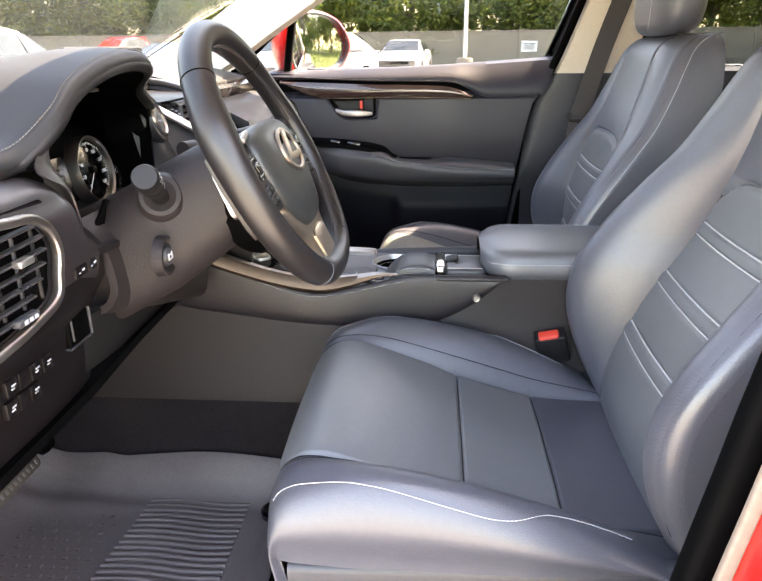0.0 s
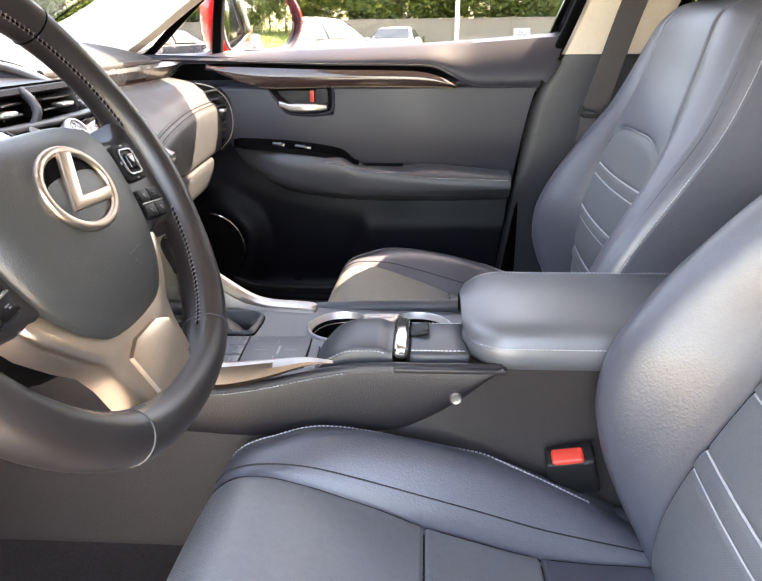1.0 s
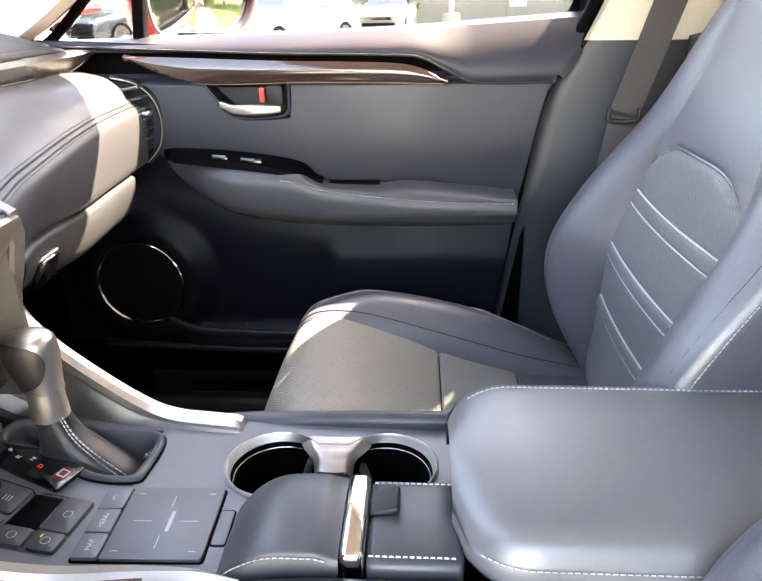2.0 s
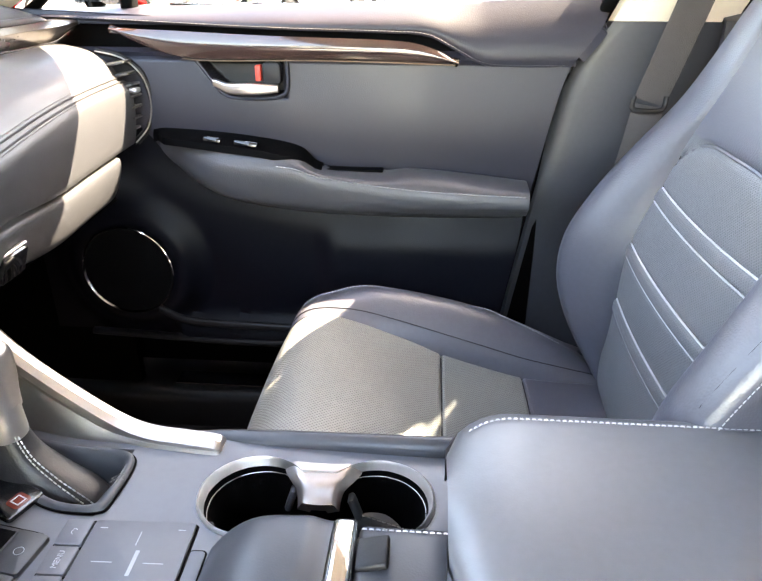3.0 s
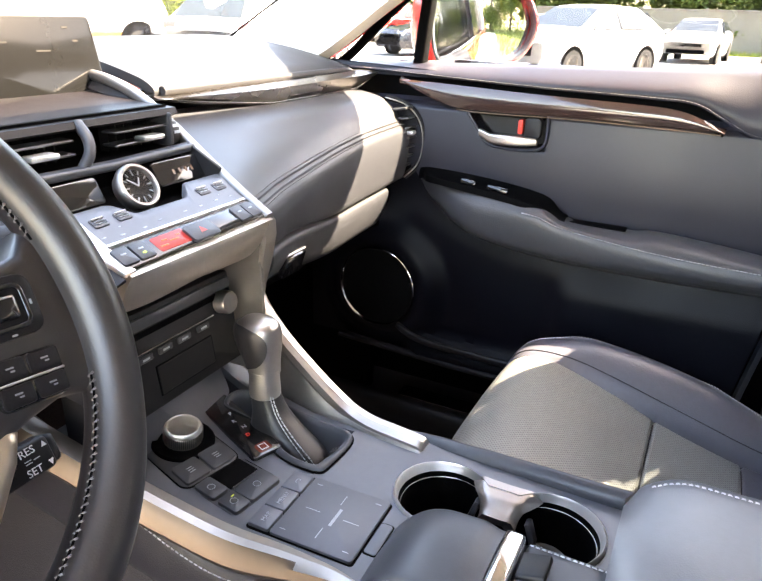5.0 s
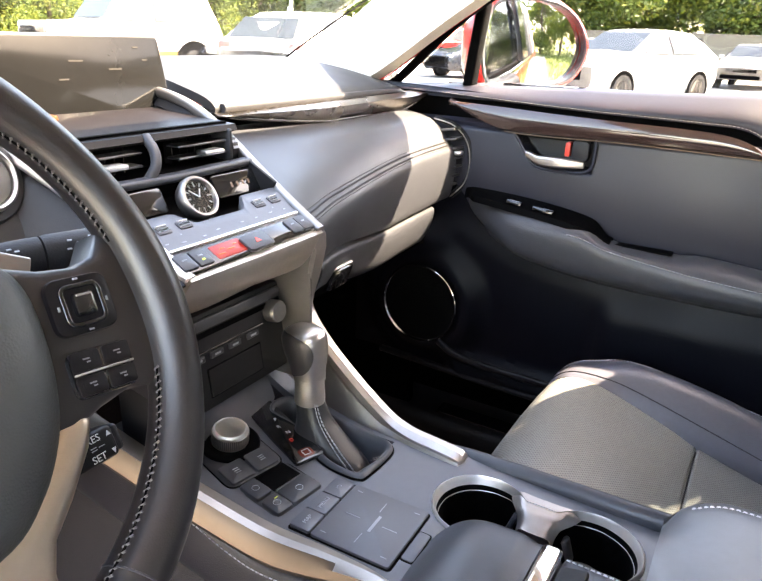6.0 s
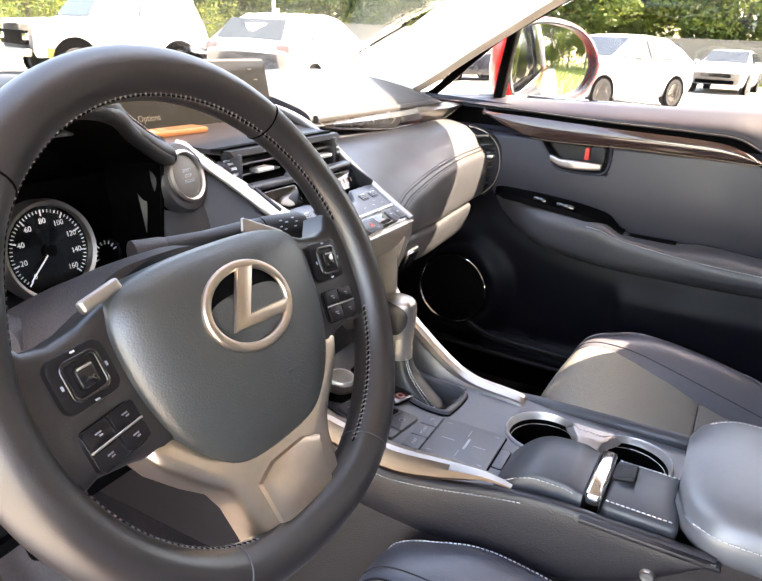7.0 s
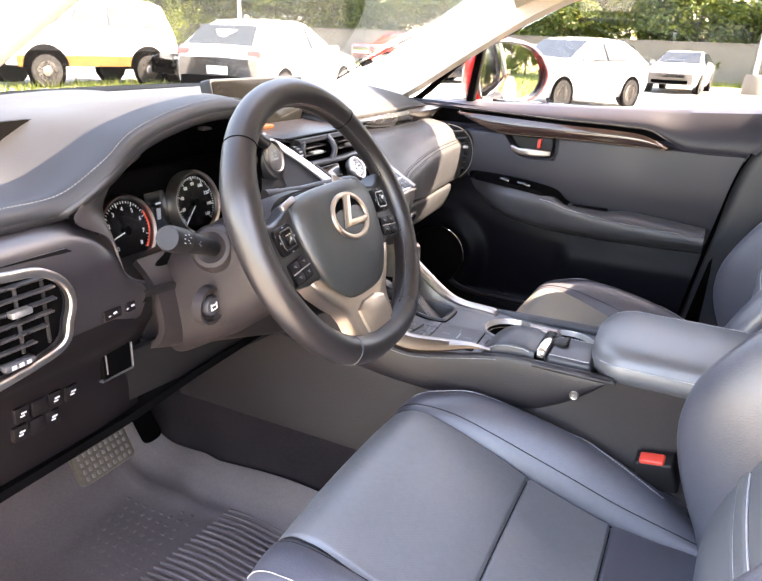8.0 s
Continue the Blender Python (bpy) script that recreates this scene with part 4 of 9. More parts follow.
for k in range(15):
    q = k / 14
    x = -0.285 + 0.105 * q
    h = 0.0060 + 0.0035 * math.sin(q * math.pi)
    rows.append([V(x, 1.972 - 0.010 * math.sin(q * math.pi) + a, 1.0835 - 0.006 * sm((0.3 - q) / 0.3) * 0 + 0.008 * (1 - sm(q / 0.25)) + b * h / 0.008) for a, b in rounded(0.012, 0.016, 0.004)])
part("handle_lever", caps(grid(rows, close_u=True)), SATIN, door, "satin metal handle lever")
part("lock_button", prism(rounded(0.030, 0.036, 0.009), (-0.190, 1.985, 1.106), (1, 0, 0), (0, 0, 1), 0.014, 0.003), PLASTIC, door)
part("lock_tab", prism(rounded(0.009, 0.024, 0.002), (-0.211, 1.984, 1.107), (1, 0, 0), (0, 0, 1), 0.016, 0.002), RED_BTN, door, "red lock tab")
part("cup_rim", sweep([V(x, 1.9775, z) for x, z in [(p.x, p.y) for p in spline([(-0.312, 1.125, 0), (-0.290, 1.095, 0), (-0.272, 1.073, 0), (-0.245, 1.0665, 0), (-0.19, 1.068, 0), (-0.169, 1.078, 0), (-0.1655, 1.10, 0), (-0.166, 1.125, 0)], 40)]], circle(0.0032, 8), up=(0, 1, 0)), DOOR_SKIN, door)

# armrest
ARM_SKIN = material("armrest_leather", (0.050, 0.051, 0.058), rough=0.42, spec=0.5, grain=0.25, grain_scale=420, cells=True, var=0.10)


def arm_section(x):
    t, f, b = curve1(x, ARM_T), curve1(x, ARM_F), curve1(x, ARM_B)
    out = 0.075 * sm((x + 0.42) / 0.16)
    y0, yf = 1.985, 1.985 - out
    return [V(x, y0, t - 0.004), V(x, y0 - 0.25 * out, t), V(x, y0 - 0.5 * out, t - 0.001), V(x, yf + 0.018, t - 0.3 * (t - f)), V(x, yf + 0.006, f + 0.006), V(x, yf, f - 0.008), V(x, yf + 0.002, (f + b) / 2), V(x, yf + 0.010, b + 0.012), V(x, yf + 0.024, b), V(x, y0 + 0.010 - 0.29 * out, b - 0.014), V(x, y0 + 0.012 - 0.16 * out, b - 0.03)]


rows = []
for i in range(81):
    x = -0.405 + i / 80 * (0.226 + 0.405)
    rows.append(arm_section(x))
bm = grid([spline(r, 33) for r in rows])
part("armrest", caps(bm), ARM_SKIN, door, "padded black leather armrest", angle=60)
line = []
for i in range(100):
    x = -0.176 + i / 99 * 0.396
    s = arm_section(x)
    line.append((s[4] + s[5]) * 0.5 + V(0, -0.0034, 0.004))
part("stitching", stitches(line, (0, -1, 0.5), 0.006, (0.0042, 0.0013)), THREAD, door, "row of white stitches")
# switch panel on the front of the armrest
rows = []
for i in range(41):
    x = -0.395 + i / 40 * 0.285
    t = curve1(x, ARM_T) + 0.0045
    w = 0.033 * sm((i / 40) / 0.12) * (1 - 0.55 * sm((i / 40 - 0.75) / 0.25))
    cy = 1.985 - 0.25 * 0.075 * sm((x + 0.42) / 0.16) - 0.014
    rows.append([V(x, cy + a * max(w, 0.004), t + b) for a, b in ((1.0, -0.006), (0.9, 0.001), (0.3, 0.000), (-0.4, -0.003), (-0.9, -0.008), (-1.0, -0.018))])
part("switch_panel", grid(rows), DARK, door, "black plastic switch panel")
for nm, x, w in (("lock_switch", -0.284, 0.028), ("window_switch", -0.230, 0.038)):
    sm4 = Matrix.Translation((x, 1.937, curve1(x, ARM_T) + 0.0005)) @ Euler((radians(-14), radians(7), 0)).to_matrix().to_4x4()
    sw = part(nm, moved(rbox((0, 0, 0), (w, 0.020, 0.008), 0.002), sm4), GLOSS, door, "gloss black rocker switch")
    bars = ((-0.006, 0.003, 0.004, 0.0016), (0.005, 0.003, 0.004, 0.0016), (0.0, -0.005, 0.018, 0.0011)) if nm == "lock_switch" else ((0.006, 0.004, 0.018, 0.0011), (0.004, -0.005, 0.010, 0.0016))
    part("switch_mark", join(*[moved(rbox((u, v, 0.0041), (a, b, 0.0006), 0), sm4) for u, v, a, b in bars]), GREY_PRINT, sw, smooth=False)
part("grab_slot", rbox((-0.06, 1.962, 0.9575), (0.10, 0.022, 0.004), 0.002), DARK, door)

# loudspeaker behind a thin bright ring
spk = frame_at((-0.467, 1.944, 0.766), (1, 0, 0.0), (0, 0, 1))
part("speaker_ring", lathe([(0.0795, 0.0), (0.0812, 0.003), (0.0826, 0.0042), (0.0840, 0.003), (0.0842, 0.0)], 64, spk), CHROME, door, "thin bright speaker ring")
part("speaker_grille", lathe([(0.001, 0.001), (0.05, 0.001), (0.0795, 0.0015), (0.0795, -0.006)], 48, spk), material("speaker_mesh", (0.003, 0.003, 0.003), rough=0.8, spec=0.08, grain=1.0, grain_scale=450, cells=True), door, "black mesh speaker grille")
part("pocket_edge", sweep(spline([(-0.42, 1.948, 0.690), (-0.36, 1.938, 0.672), (-0.2, 1.933, 0.668), (0.0, 1.933, 0.668), (0.18, 1.935, 0.670)], 30), rounded(0.012, 0.014, 0.005)), PLASTIC, door)
part("door_skin", rbox((-0.17, 2.035, 0.905), (0.86, 0.05, 0.58), 0.01), DARK, door)
part("bottom_edge", sweep([(-0.56, 1.955, 0.634), (-0.3, 1.942, 0.630), (0.0, 1.938, 0.630), (0.18, 1.938, 0.632)], rounded(0.016, 0.012, 0.005)), PLASTIC, door)

# door mirror outside
MIRROR_DARK = material("dark_mirror_plastic", (0.045, 0.052, 0.060), rough=0.3, var=0.1)
mir = thing("door_mirror", "red door mirror with black base and curved glass", "car mirror", (-0.40, 2.08, 1.19))
mm = frame_at((-0.345, 2.195, 1.283), (0.60, 0.80, 0), (0, 0, 1))
shape = [(-0.075, 0.071), (-0.03, 0.070), (0.02, 0.060), (0.060, 0.034), (0.084, -0.008), (0.076, -0.045), (0.045, -0.074), (-0.02, -0.085), (-0.090, -0.086), (-0.130, -0.078), (-0.146, -0.04), (-0.145, 0.02), (-0.125, 0.060)]
out = [p + V(0.03, 0.006, 0) for p in spline([(u, v, 0) for u, v in shape], 64, closed=True)]


def mpt(p, s, d):
    return mm @ V(p.x * s - 0.03, p.y * s - 0.006, d)


rows = [[mpt(p, s, d) for p in out] for d, s in ((0.010, 1.02), (0.016, 1.05), (0.014, 1.12), (0.0, 1.19), (-0.035, 1.18), (-0.075, 1.02), (-0.105, 0.70), (-0.118, 0.2))]
part("housing", grid(rows, close_u=True), RED_PAINT, mir, "red painted mirror housing", angle=60)
part("inner_shroud", grid([[mpt(p, s, d) for p in out] for d, s in ((0.0155, 1.075), (0.0185, 1.05), (0.017, 1.01), (0.006, 0.995))], close_u=True), MIRROR_DARK, mir, "dark edge round the glass")
glass_rows = [[mpt(p, s, 0.010 - ((p * s).length ** 2) / 2.2) for p in out] for s in (1.0, 0.85, 0.7, 0.55, 0.4, 0.25, 0.1, 0.01)]
part("mirror_glass", grid(glass_rows, close_u=True), material("mirror", (0.86, 0.88, 0.88), rough=0.01, metal=1.0, var=0.005, rough_var=0.002), mir, "curved mirror glass", angle=80)
part("base", sweep(spline([(-0.47, 2.06, 1.180), (-0.445, 2.09, 1.184), (-0.425, 2.12, 1.190), (-0.405, 2.15, 1.205)], 12), rounded(0.10, 0.035, 0.015)), MIRROR_DARK, mir, "black mirror base")

# seat belt of the passenger seat, with its guide
belt = thing("seat_belt", "dark webbing seat belt hanging from the pillar", "seat belt", (0.44, 1.95, 1.0))
rows = []
bp = spline([(0.515, 1.905, 1.50), (0.48, 1.925, 1.38), (0.445, 1.945, 1.255), (0.418, 1.953, 1.15), (0.398, 1.957, 1.075)], 24)
part("webbing", sweep(bp, rounded(0.050, 0.0016, 0.0006), up=(0, 1, 0)), WEBBING, belt)
bp = spline([(0.398, 1.958, 1.07), (0.385, 1.955, 0.98), (0.36, 1.95, 0.86), (0.34, 1.945, 0.70)], 20)
part("lower_webbing", sweep(bp, rounded(0.046, 0.0016, 0.0006), up=(0.3, 1, 0)), WEBBING, belt)
part("guide_loop", sweep(spline([(0.372, 1.949, 1.085), (0.370, 1.945, 1.068), (0.385, 1.943, 1.064), (0.415, 1.946, 1.066), (0.420, 1.95, 1.085)], 20), circle(0.0042, 8), up=(0, 1, 0)), PLASTIC, belt, "worn black belt guide")


# ---------------------------------------------------------------- steering wheel
# wheel plane: centre, side (to the passenger) and up axes; the normal looks back at the driver
WC = V(-0.214, 0.888, 1.131)
WX = V(0.0, 1.0, 0.0)
WY = V(-0.445, 0.0, 0.8955).normalized()
WN = V(0.8955, 0.0, 0.445).normalized()
WM = Matrix.Translation(WC) @ Matrix((WX, WY, WN)).transposed().to_4x4()
WM = WM @ Matrix.Rotation(radians(0.5), 4, "Z")
wheel = thing("steering_wheel", "black leather steering wheel with satin metal spoke", "steering wheel", WC)
RR = 0.169


def wpt(u, v, w=0.0):
    return WM @ V(u, v, w)


def rim_point(a, off=0.0):
    r = RR - 0.006 * bell(((a - 1.5 * math.pi + math.pi) % (2 * math.pi)) - math.pi, 0.35)
    return V(r * math.cos(a), r * math.sin(a), 0.0)


def rim_fat(a):
    """Thickness of the rim: slim over the top, fuller at the thumb rest and below."""
    def near(deg, w):
        return bell(((a - radians(deg) + math.pi) % (2 * math.pi)) - math.pi, w)

    return 1.0 - 0.18 * near(30, 0.45) - 0.10 * near(-22, 0.30) + 0.14 * near(160, 0.22)


rows = []
N = 128
for i in range(N):
    a = 2 * math.pi * i / N
    c = rim_point(a)
    er = V(math.cos(a), math.sin(a), 0)
    rows.append([WM @ (c + er * (0.0175 * rim_fat(a) * math.cos(b)) + V(0, 0, 0.0195 * rim_fat(a) * math.sin(b))) for b in [2 * math.pi * j / 20 for j in range(20)]])
rim = part("rim", grid(rows, close_u=True, close_v=True), RIM_LEATHER, wheel, "black leather wrapped rim", angle=80)
for deg in (48, 137, -60, -118):
    a = radians(deg)
    c, er = rim_point(a), V(math.cos(a), math.sin(a), 0)
    ring = [WM @ (c + er * (0.0176 * rim_fat(a) * math.cos(b)) + V(0, 0, 0.0196 * rim_fat(a) * math.sin(b))) for b in [2 * math.pi * j / 24 for j in range(24)]]
    part("rim_seam", sweep(ring, circle(0.0007, 5), up=WM.to_3x3() @ V(-math.sin(a), math.cos(a), 0), closed=True), DARK if deg > -50 else BUTTON, rim)
# laced inner seam
LACE = material("lacing_thread", (0.115, 0.104, 0.104), rough=0.6, grain=0.4, grain_scale=1500, var=0.15)
for lo, hi in ((168, 12), (-18, -64), (-112, -162)):
    bm = bmesh.new()
    k = int(abs(hi - lo) / 1.6)
    pieces = []
    for i in range(k):
        a = radians(lo + (hi - lo) * i / k)
        c, er = rim_point(a), V(math.cos(a), math.sin(a), 0)
        et = V(-math.sin(a), math.cos(a), 0)
        g = rim_fat(a)
        p = [WM @ (c - er * (0.0178 * g * math.cos(b)) + V(0, 0, 0.0196 * g * math.sin(b)) + et * (0.0011 * s)) for b, s in ((0.18, -1), (0.28, 0), (0.38, 1))]
        pieces.append(sweep(p, rounded(0.0014, 0.0013, 0.0005, 2), up=WN))
    seam = [(rim_point(radians(lo + (hi - lo) * i / 60)), rim_fat(radians(lo + (hi - lo) * i / 60))) for i in range(61)]
    part("seam_groove", sweep([WM @ (c * (1 - 0.0176 * g * math.cos(0.28) / c.length) + V(0, 0, 0.0194 * g * math.sin(0.28))) for c, g in seam], circle(0.0009, 5), up=WN), DARK, rim)
    part("lacing", join(*pieces), LACE, rim, "laced leather seam")

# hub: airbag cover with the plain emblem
ho = spline([(sg * u, v, 0) for sg, half in ((1, 1), (-1, -1)) for u, v in [(0.030, 0.0475), (0.062, 0.044), (0.084, 0.036), (0.0925, 0.020), (0.0925, -0.004), (0.088, -0.030), (0.078, -0.056), (0.058, -0.081), (0.030, -0.096)][::half]], 96, closed=True)
HUB_RISE = [(0.0, 0.0235), (0.25, 0.0230), (0.5, 0.0215), (0.7, 0.0190), (0.85, 0.0155), (0.95, 0.0105), (0.985, 0.0070), (1.0, 0.001)]
rows = []
for s, w in ((0.985, -0.030), (1.0, 0.001), (0.995, 0.005)) + tuple((s, curve1(s, HUB_RISE)) for s in (0.985, 0.95, 0.85, 0.7, 0.5, 0.25, 0.02)):
    rows.append([wpt(p.x * s, p.y * s - 0.012 * (1 - s), w) for p in ho])
hub = part("airbag_cover", caps(grid(rows, close_u=True)), material("wheel_hub_skin", (0.030, 0.032, 0.031), rough=0.42, spec=0.9, grain=0.16, grain_scale=700, cells=True), wheel, "grained black airbag cover", angle=60)


def hub_w(u, v):
    return curve1(min(1.0, math.hypot(u / 0.092, (v + 0.018) / 0.074)), HUB_RISE)


WEX, WEY = WM.to_3x3() @ V(1, 0, 0), WM.to_3x3() @ V(0, 1, 0)
ring = [wpt(0.0385 * math.cos(a), 0.0275 * math.sin(a), hub_w(0.0385 * math.cos(a), 0.0275 * math.sin(a)) + 0.0015) for a in [2 * math.pi * i / 64 for i in range(64)]]
part("emblem_ring", sweep(ring, rounded(0.0066, 0.0050, 0.0022, 3), up=WN, closed=True), CHAMPAGNE, hub, "satin oval ring")
stroke = [(0.0005, 0.0262), (0.0150, 0.0245), (-0.0032, -0.0050), (0.0362, -0.0066), (0.0318, -0.0156), (-0.0228, -0.0124)]
part("emblem_bar", prism(stroke[::-1], wpt(0, 0, 0.0205), WEX, WEY, 0.0050, 0.0014), CHAMPAGNE, hub, "satin angled bar")
part("emblem_field", prism([(0.037 * math.cos(a), 0.0262 * math.sin(a)) for a in [2 * math.pi * i / 40 for i in range(40)]], wpt(0, 0, 0.014), WEX, WEY, 0.0082, 0.001), DARK, hub)
part("airbag_mark", join(*[moved(rbox((u, v, 0.0), (w, 0.0009, 0.0006), 0), WM @ Matrix.Translation((0, 0, hub_w(u, v) + 0.0003))) for u, v, w in ((0.014, -0.055, 0.006), (0.022, -0.0545, 0.006), (0.030, -0.054, 0.008), (0.018, -0.0615, 0.004), (0.020, -0.0645, 0.002))]), BUTTON, hub, smooth=False)

# side spokes with switch pads
BUTTON_MARK = material("worn_switch_print", (0.16, 0.16, 0.17), rough=0.6, var=0.1)
for sg in (1, -1):
    sp = [(0.020, 0.046), (0.060, 0.043), (0.088, 0.0355), (0.106, 0.0285), (0.126, 0.0250), (0.140, 0.0275), (0.150, 0.040), (0.164, 0.038), (0.168, 0.0), (0.160, -0.050), (0.152, -0.066), (0.145, -0.056), (0.130, -0.0515), (0.108, -0.0545), (0.088, -0.060), (0.050, -0.050)]
    o = [(sg * u, v) for u, v in sp]
    bm = prism(o if sg > 0 else o[::-1], wpt(0, 0, -0.026), WEX, WEY, 0.029, 0.008, 4)
    spoke = part("side_spoke", bm, RIM_LEATHER, wheel, "black side spoke", angle=50)
    pad = WM @ Matrix.Translation((sg * 0.1180, 0.0030, 0.002)) @ Matrix.Rotation(radians(-5 * sg), 4, "Z")
    ex, ey = pad.to_3x3() @ V(1, 0, 0), pad.to_3x3() @ V(0, 1, 0)
    plate = part("switch_pad", prism(rounded(0.0375, 0.0325, 0.007), pad @ V(0, 0, -0.002), ex, ey, 0.0072, 0.0016), FACE, spoke)
    part("switch_frame", sweep([pad @ V(u, v, 0.0055) for u, v in rounded(0.0225, 0.0215, 0.004)], rounded(0.003, 0.0026, 0.001), up=WN, closed=True), GLOSS, plate)
    part("toggle", prism(rounded(0.0125, 0.0135, 0.0025), pad @ V(0, 0, 0.004), ex, ey, 0.0046, 0.0018), GLOSS, plate)
    part("toggle_edge", moved(rbox((0, 0.0050, 0.0088), (0.0095, 0.0012, 0.0008), 0.0003, 1), pad), SATIN, plate)
    part("switch_mark", join(*[moved(rbox((u, v, 0.0056), (a, b, 0.0008), 0), pad) for u, v, a, b in ((0, 0.0145, 0.0026, 0.0010), (0, -0.0145, 0.0026, 0.0010), (0.0145, 0, 0.0010, 0.0026), (-0.0145, 0, 0.0010, 0.0026))]), GREY_PRINT, plate, smooth=False)
    pad = WM @ Matrix.Translation((sg * 0.1145, -0.0345, 0.002)) @ Matrix.Rotation(radians(-7 * sg), 4, "Z")
    ex, ey = pad.to_3x3() @ V(1, 0, 0), pad.to_3x3() @ V(0, 1, 0)
    plate = part("switch_pad", prism(rounded(0.0375, 0.0265, 0.005), pad @ V(0, 0, -0.002), ex, ey, 0.0068, 0.0015), GLOSS, spoke)
    part("divider", moved(rbox((0, 0.0005, 0.0056), (0.0365, 0.0013, 0.0016), 0.0004, 1), pad), SATIN, plate)
    for u in (-0.0094, 0.0094):
        for v in (-0.0062, 0.0072):
            part("button", prism(rounded(0.0172, 0.0112, 0.002), pad @ V(u, v, 0.003), ex, ey, 0.0028, 0.0007), FACE, plate)
            part("switch_mark", join(*[moved(rbox((u + du, v + dv, 0.0060), (a, b, 0.0004), 0), pad) for du, dv, a, b in ((0.0, 0.0010, 0.0040, 0.0009), (0.0010, -0.0008, 0.0022, 0.0009))]), BUTTON_MARK, plate, smooth=False)
    # shift paddle behind, its tip showing above the spoke
    pd = WM @ Matrix.Translation((sg * 0.128, -0.008, -0.036)) @ Matrix.Rotation(radians(12 * sg), 4, "Z")
    part("shift_paddle", prism(rounded(0.024, 0.060, 0.009), pd @ V(0, 0, -0.003), pd.to_3x3() @ V(1, 0, 0), pd.to_3x3() @ V(0, 1, 0), 0.005, 0.0015), SATIN, wheel, "satin shift paddle")
    if sg < 0:
        tb = WM @ Matrix.Translation((-0.0875, 0.0400, 0.0030)) @ Matrix.Rotation(radians(13), 4, "Z")
        part("paddle_tab", moved(rbox((0, 0, 0), (0.030, 0.0080, 0.0065), 0.0022, 3), tb), SATIN, wheel, "satin paddle tab")
    else:
        tb = WM @ Matrix.Translation((0.099, 0.0440, -0.030)) @ Matrix.Rotation(radians(-27), 4, "Z")
        part("paddle_tab", moved(rbox((0, 0, 0), (0.046, 0.012, 0.0035), 0.0015, 3), tb), SATIN, wheel, "satin paddle tab")

# lower spoke: forked satin metal with a raised plate
fork = [(0.030, -0.088), (0.058, -0.076), (0.080, -0.052), (0.094, -0.050), (0.1005, -0.056), (0.093, -0.070), (0.074, -0.090), (0.058, -0.104), (0.0515, -0.118), (0.046, -0.152), (0.020, -0.160)]
bm = prism(fork[::-1] + [(-u, v) for u, v in fork], wpt(0.0, 0, -0.022), WEX, WEY, 0.025, 0.007, 4)
low = part("lower_spoke", bm, CHAMPAGNE, wheel, "satin metal lower spoke", angle=40)
plate_o = [(-0.036, -0.112), (-0.030, -0.154), (0.030, -0.154), (0.036, -0.112), (0.018, -0.1045), (-0.018, -0.1045)]
part("spoke_plate", prism(plate_o, wpt(0.0, 0, -0.002), WEX, WEY, 0.0095, 0.006, 2), CHAMPAGNE, low, angle=25)
part("hub_back", lathe([(0.072, -0.088), (0.080, -0.075), (0.080, -0.040), (0.072, -0.022), (0.06, -0.012)], 40, WM @ Matrix.Translation((0, -0.028, 0))), DARK, wheel, "black wheel back cover")

# column shroud with stalks and the reach knob
col = thing("steering_column", "brown-black plastic steering column cover with stalks", "steering column", (-0.36, 0.885, 1.07))
rows = []
for d, su, sv, dv in ((0.045, 0.070, 0.058, -0.004), (0.07, 0.082, 0.066, -0.006), (0.13, 0.092, 0.072, -0.012), (0.20, 0.098, 0.076, -0.02), (0.30, 0.105, 0.08, -0.02)):
    rows.append([wpt(u * su, v * sv + dv, -d) for u, v in [(math.copysign(abs(math.cos(a)) ** 0.6, math.cos(a)), math.copysign(abs(math.sin(a)) ** 0.7, math.sin(a))) for a in [2 * math.pi * k / 40 for k in range(40)]]])
part("cover", caps(grid(rows, close_u=True)), KNEE, col, angle=60)
km = frame_at((-0.333, 0.786, 1.024), (0, 1, 0.1), (0, -0.1, 1))
part("knob_recess", lathe([(0.026, -0.012), (0.0245, 0.001), (0.021, 0.001), (0.019, -0.005), (0.016, -0.007)], 28, km), KNEE, col)
part("reach_knob", lathe([(0.0135, -0.012), (0.0135, -0.002), (0.0115, 0.0015), (0.002, 0.002)], 24, km), BUTTON, col, "small dark adjuster knob")
part("knob_mark", join(*[moved(rbox((u, v, 0.0024), (a, b, 0.001), 0), km) for u, v, a, b in ((0.005, 0, 0.0018, 0.009), (-0.005, 0, 0.0018, 0.009), (0, 0.002, 0.006, 0.0018), (0, -0.004, 0.006, 0.0014))]), WHITE_PRINT, col, smooth=False)
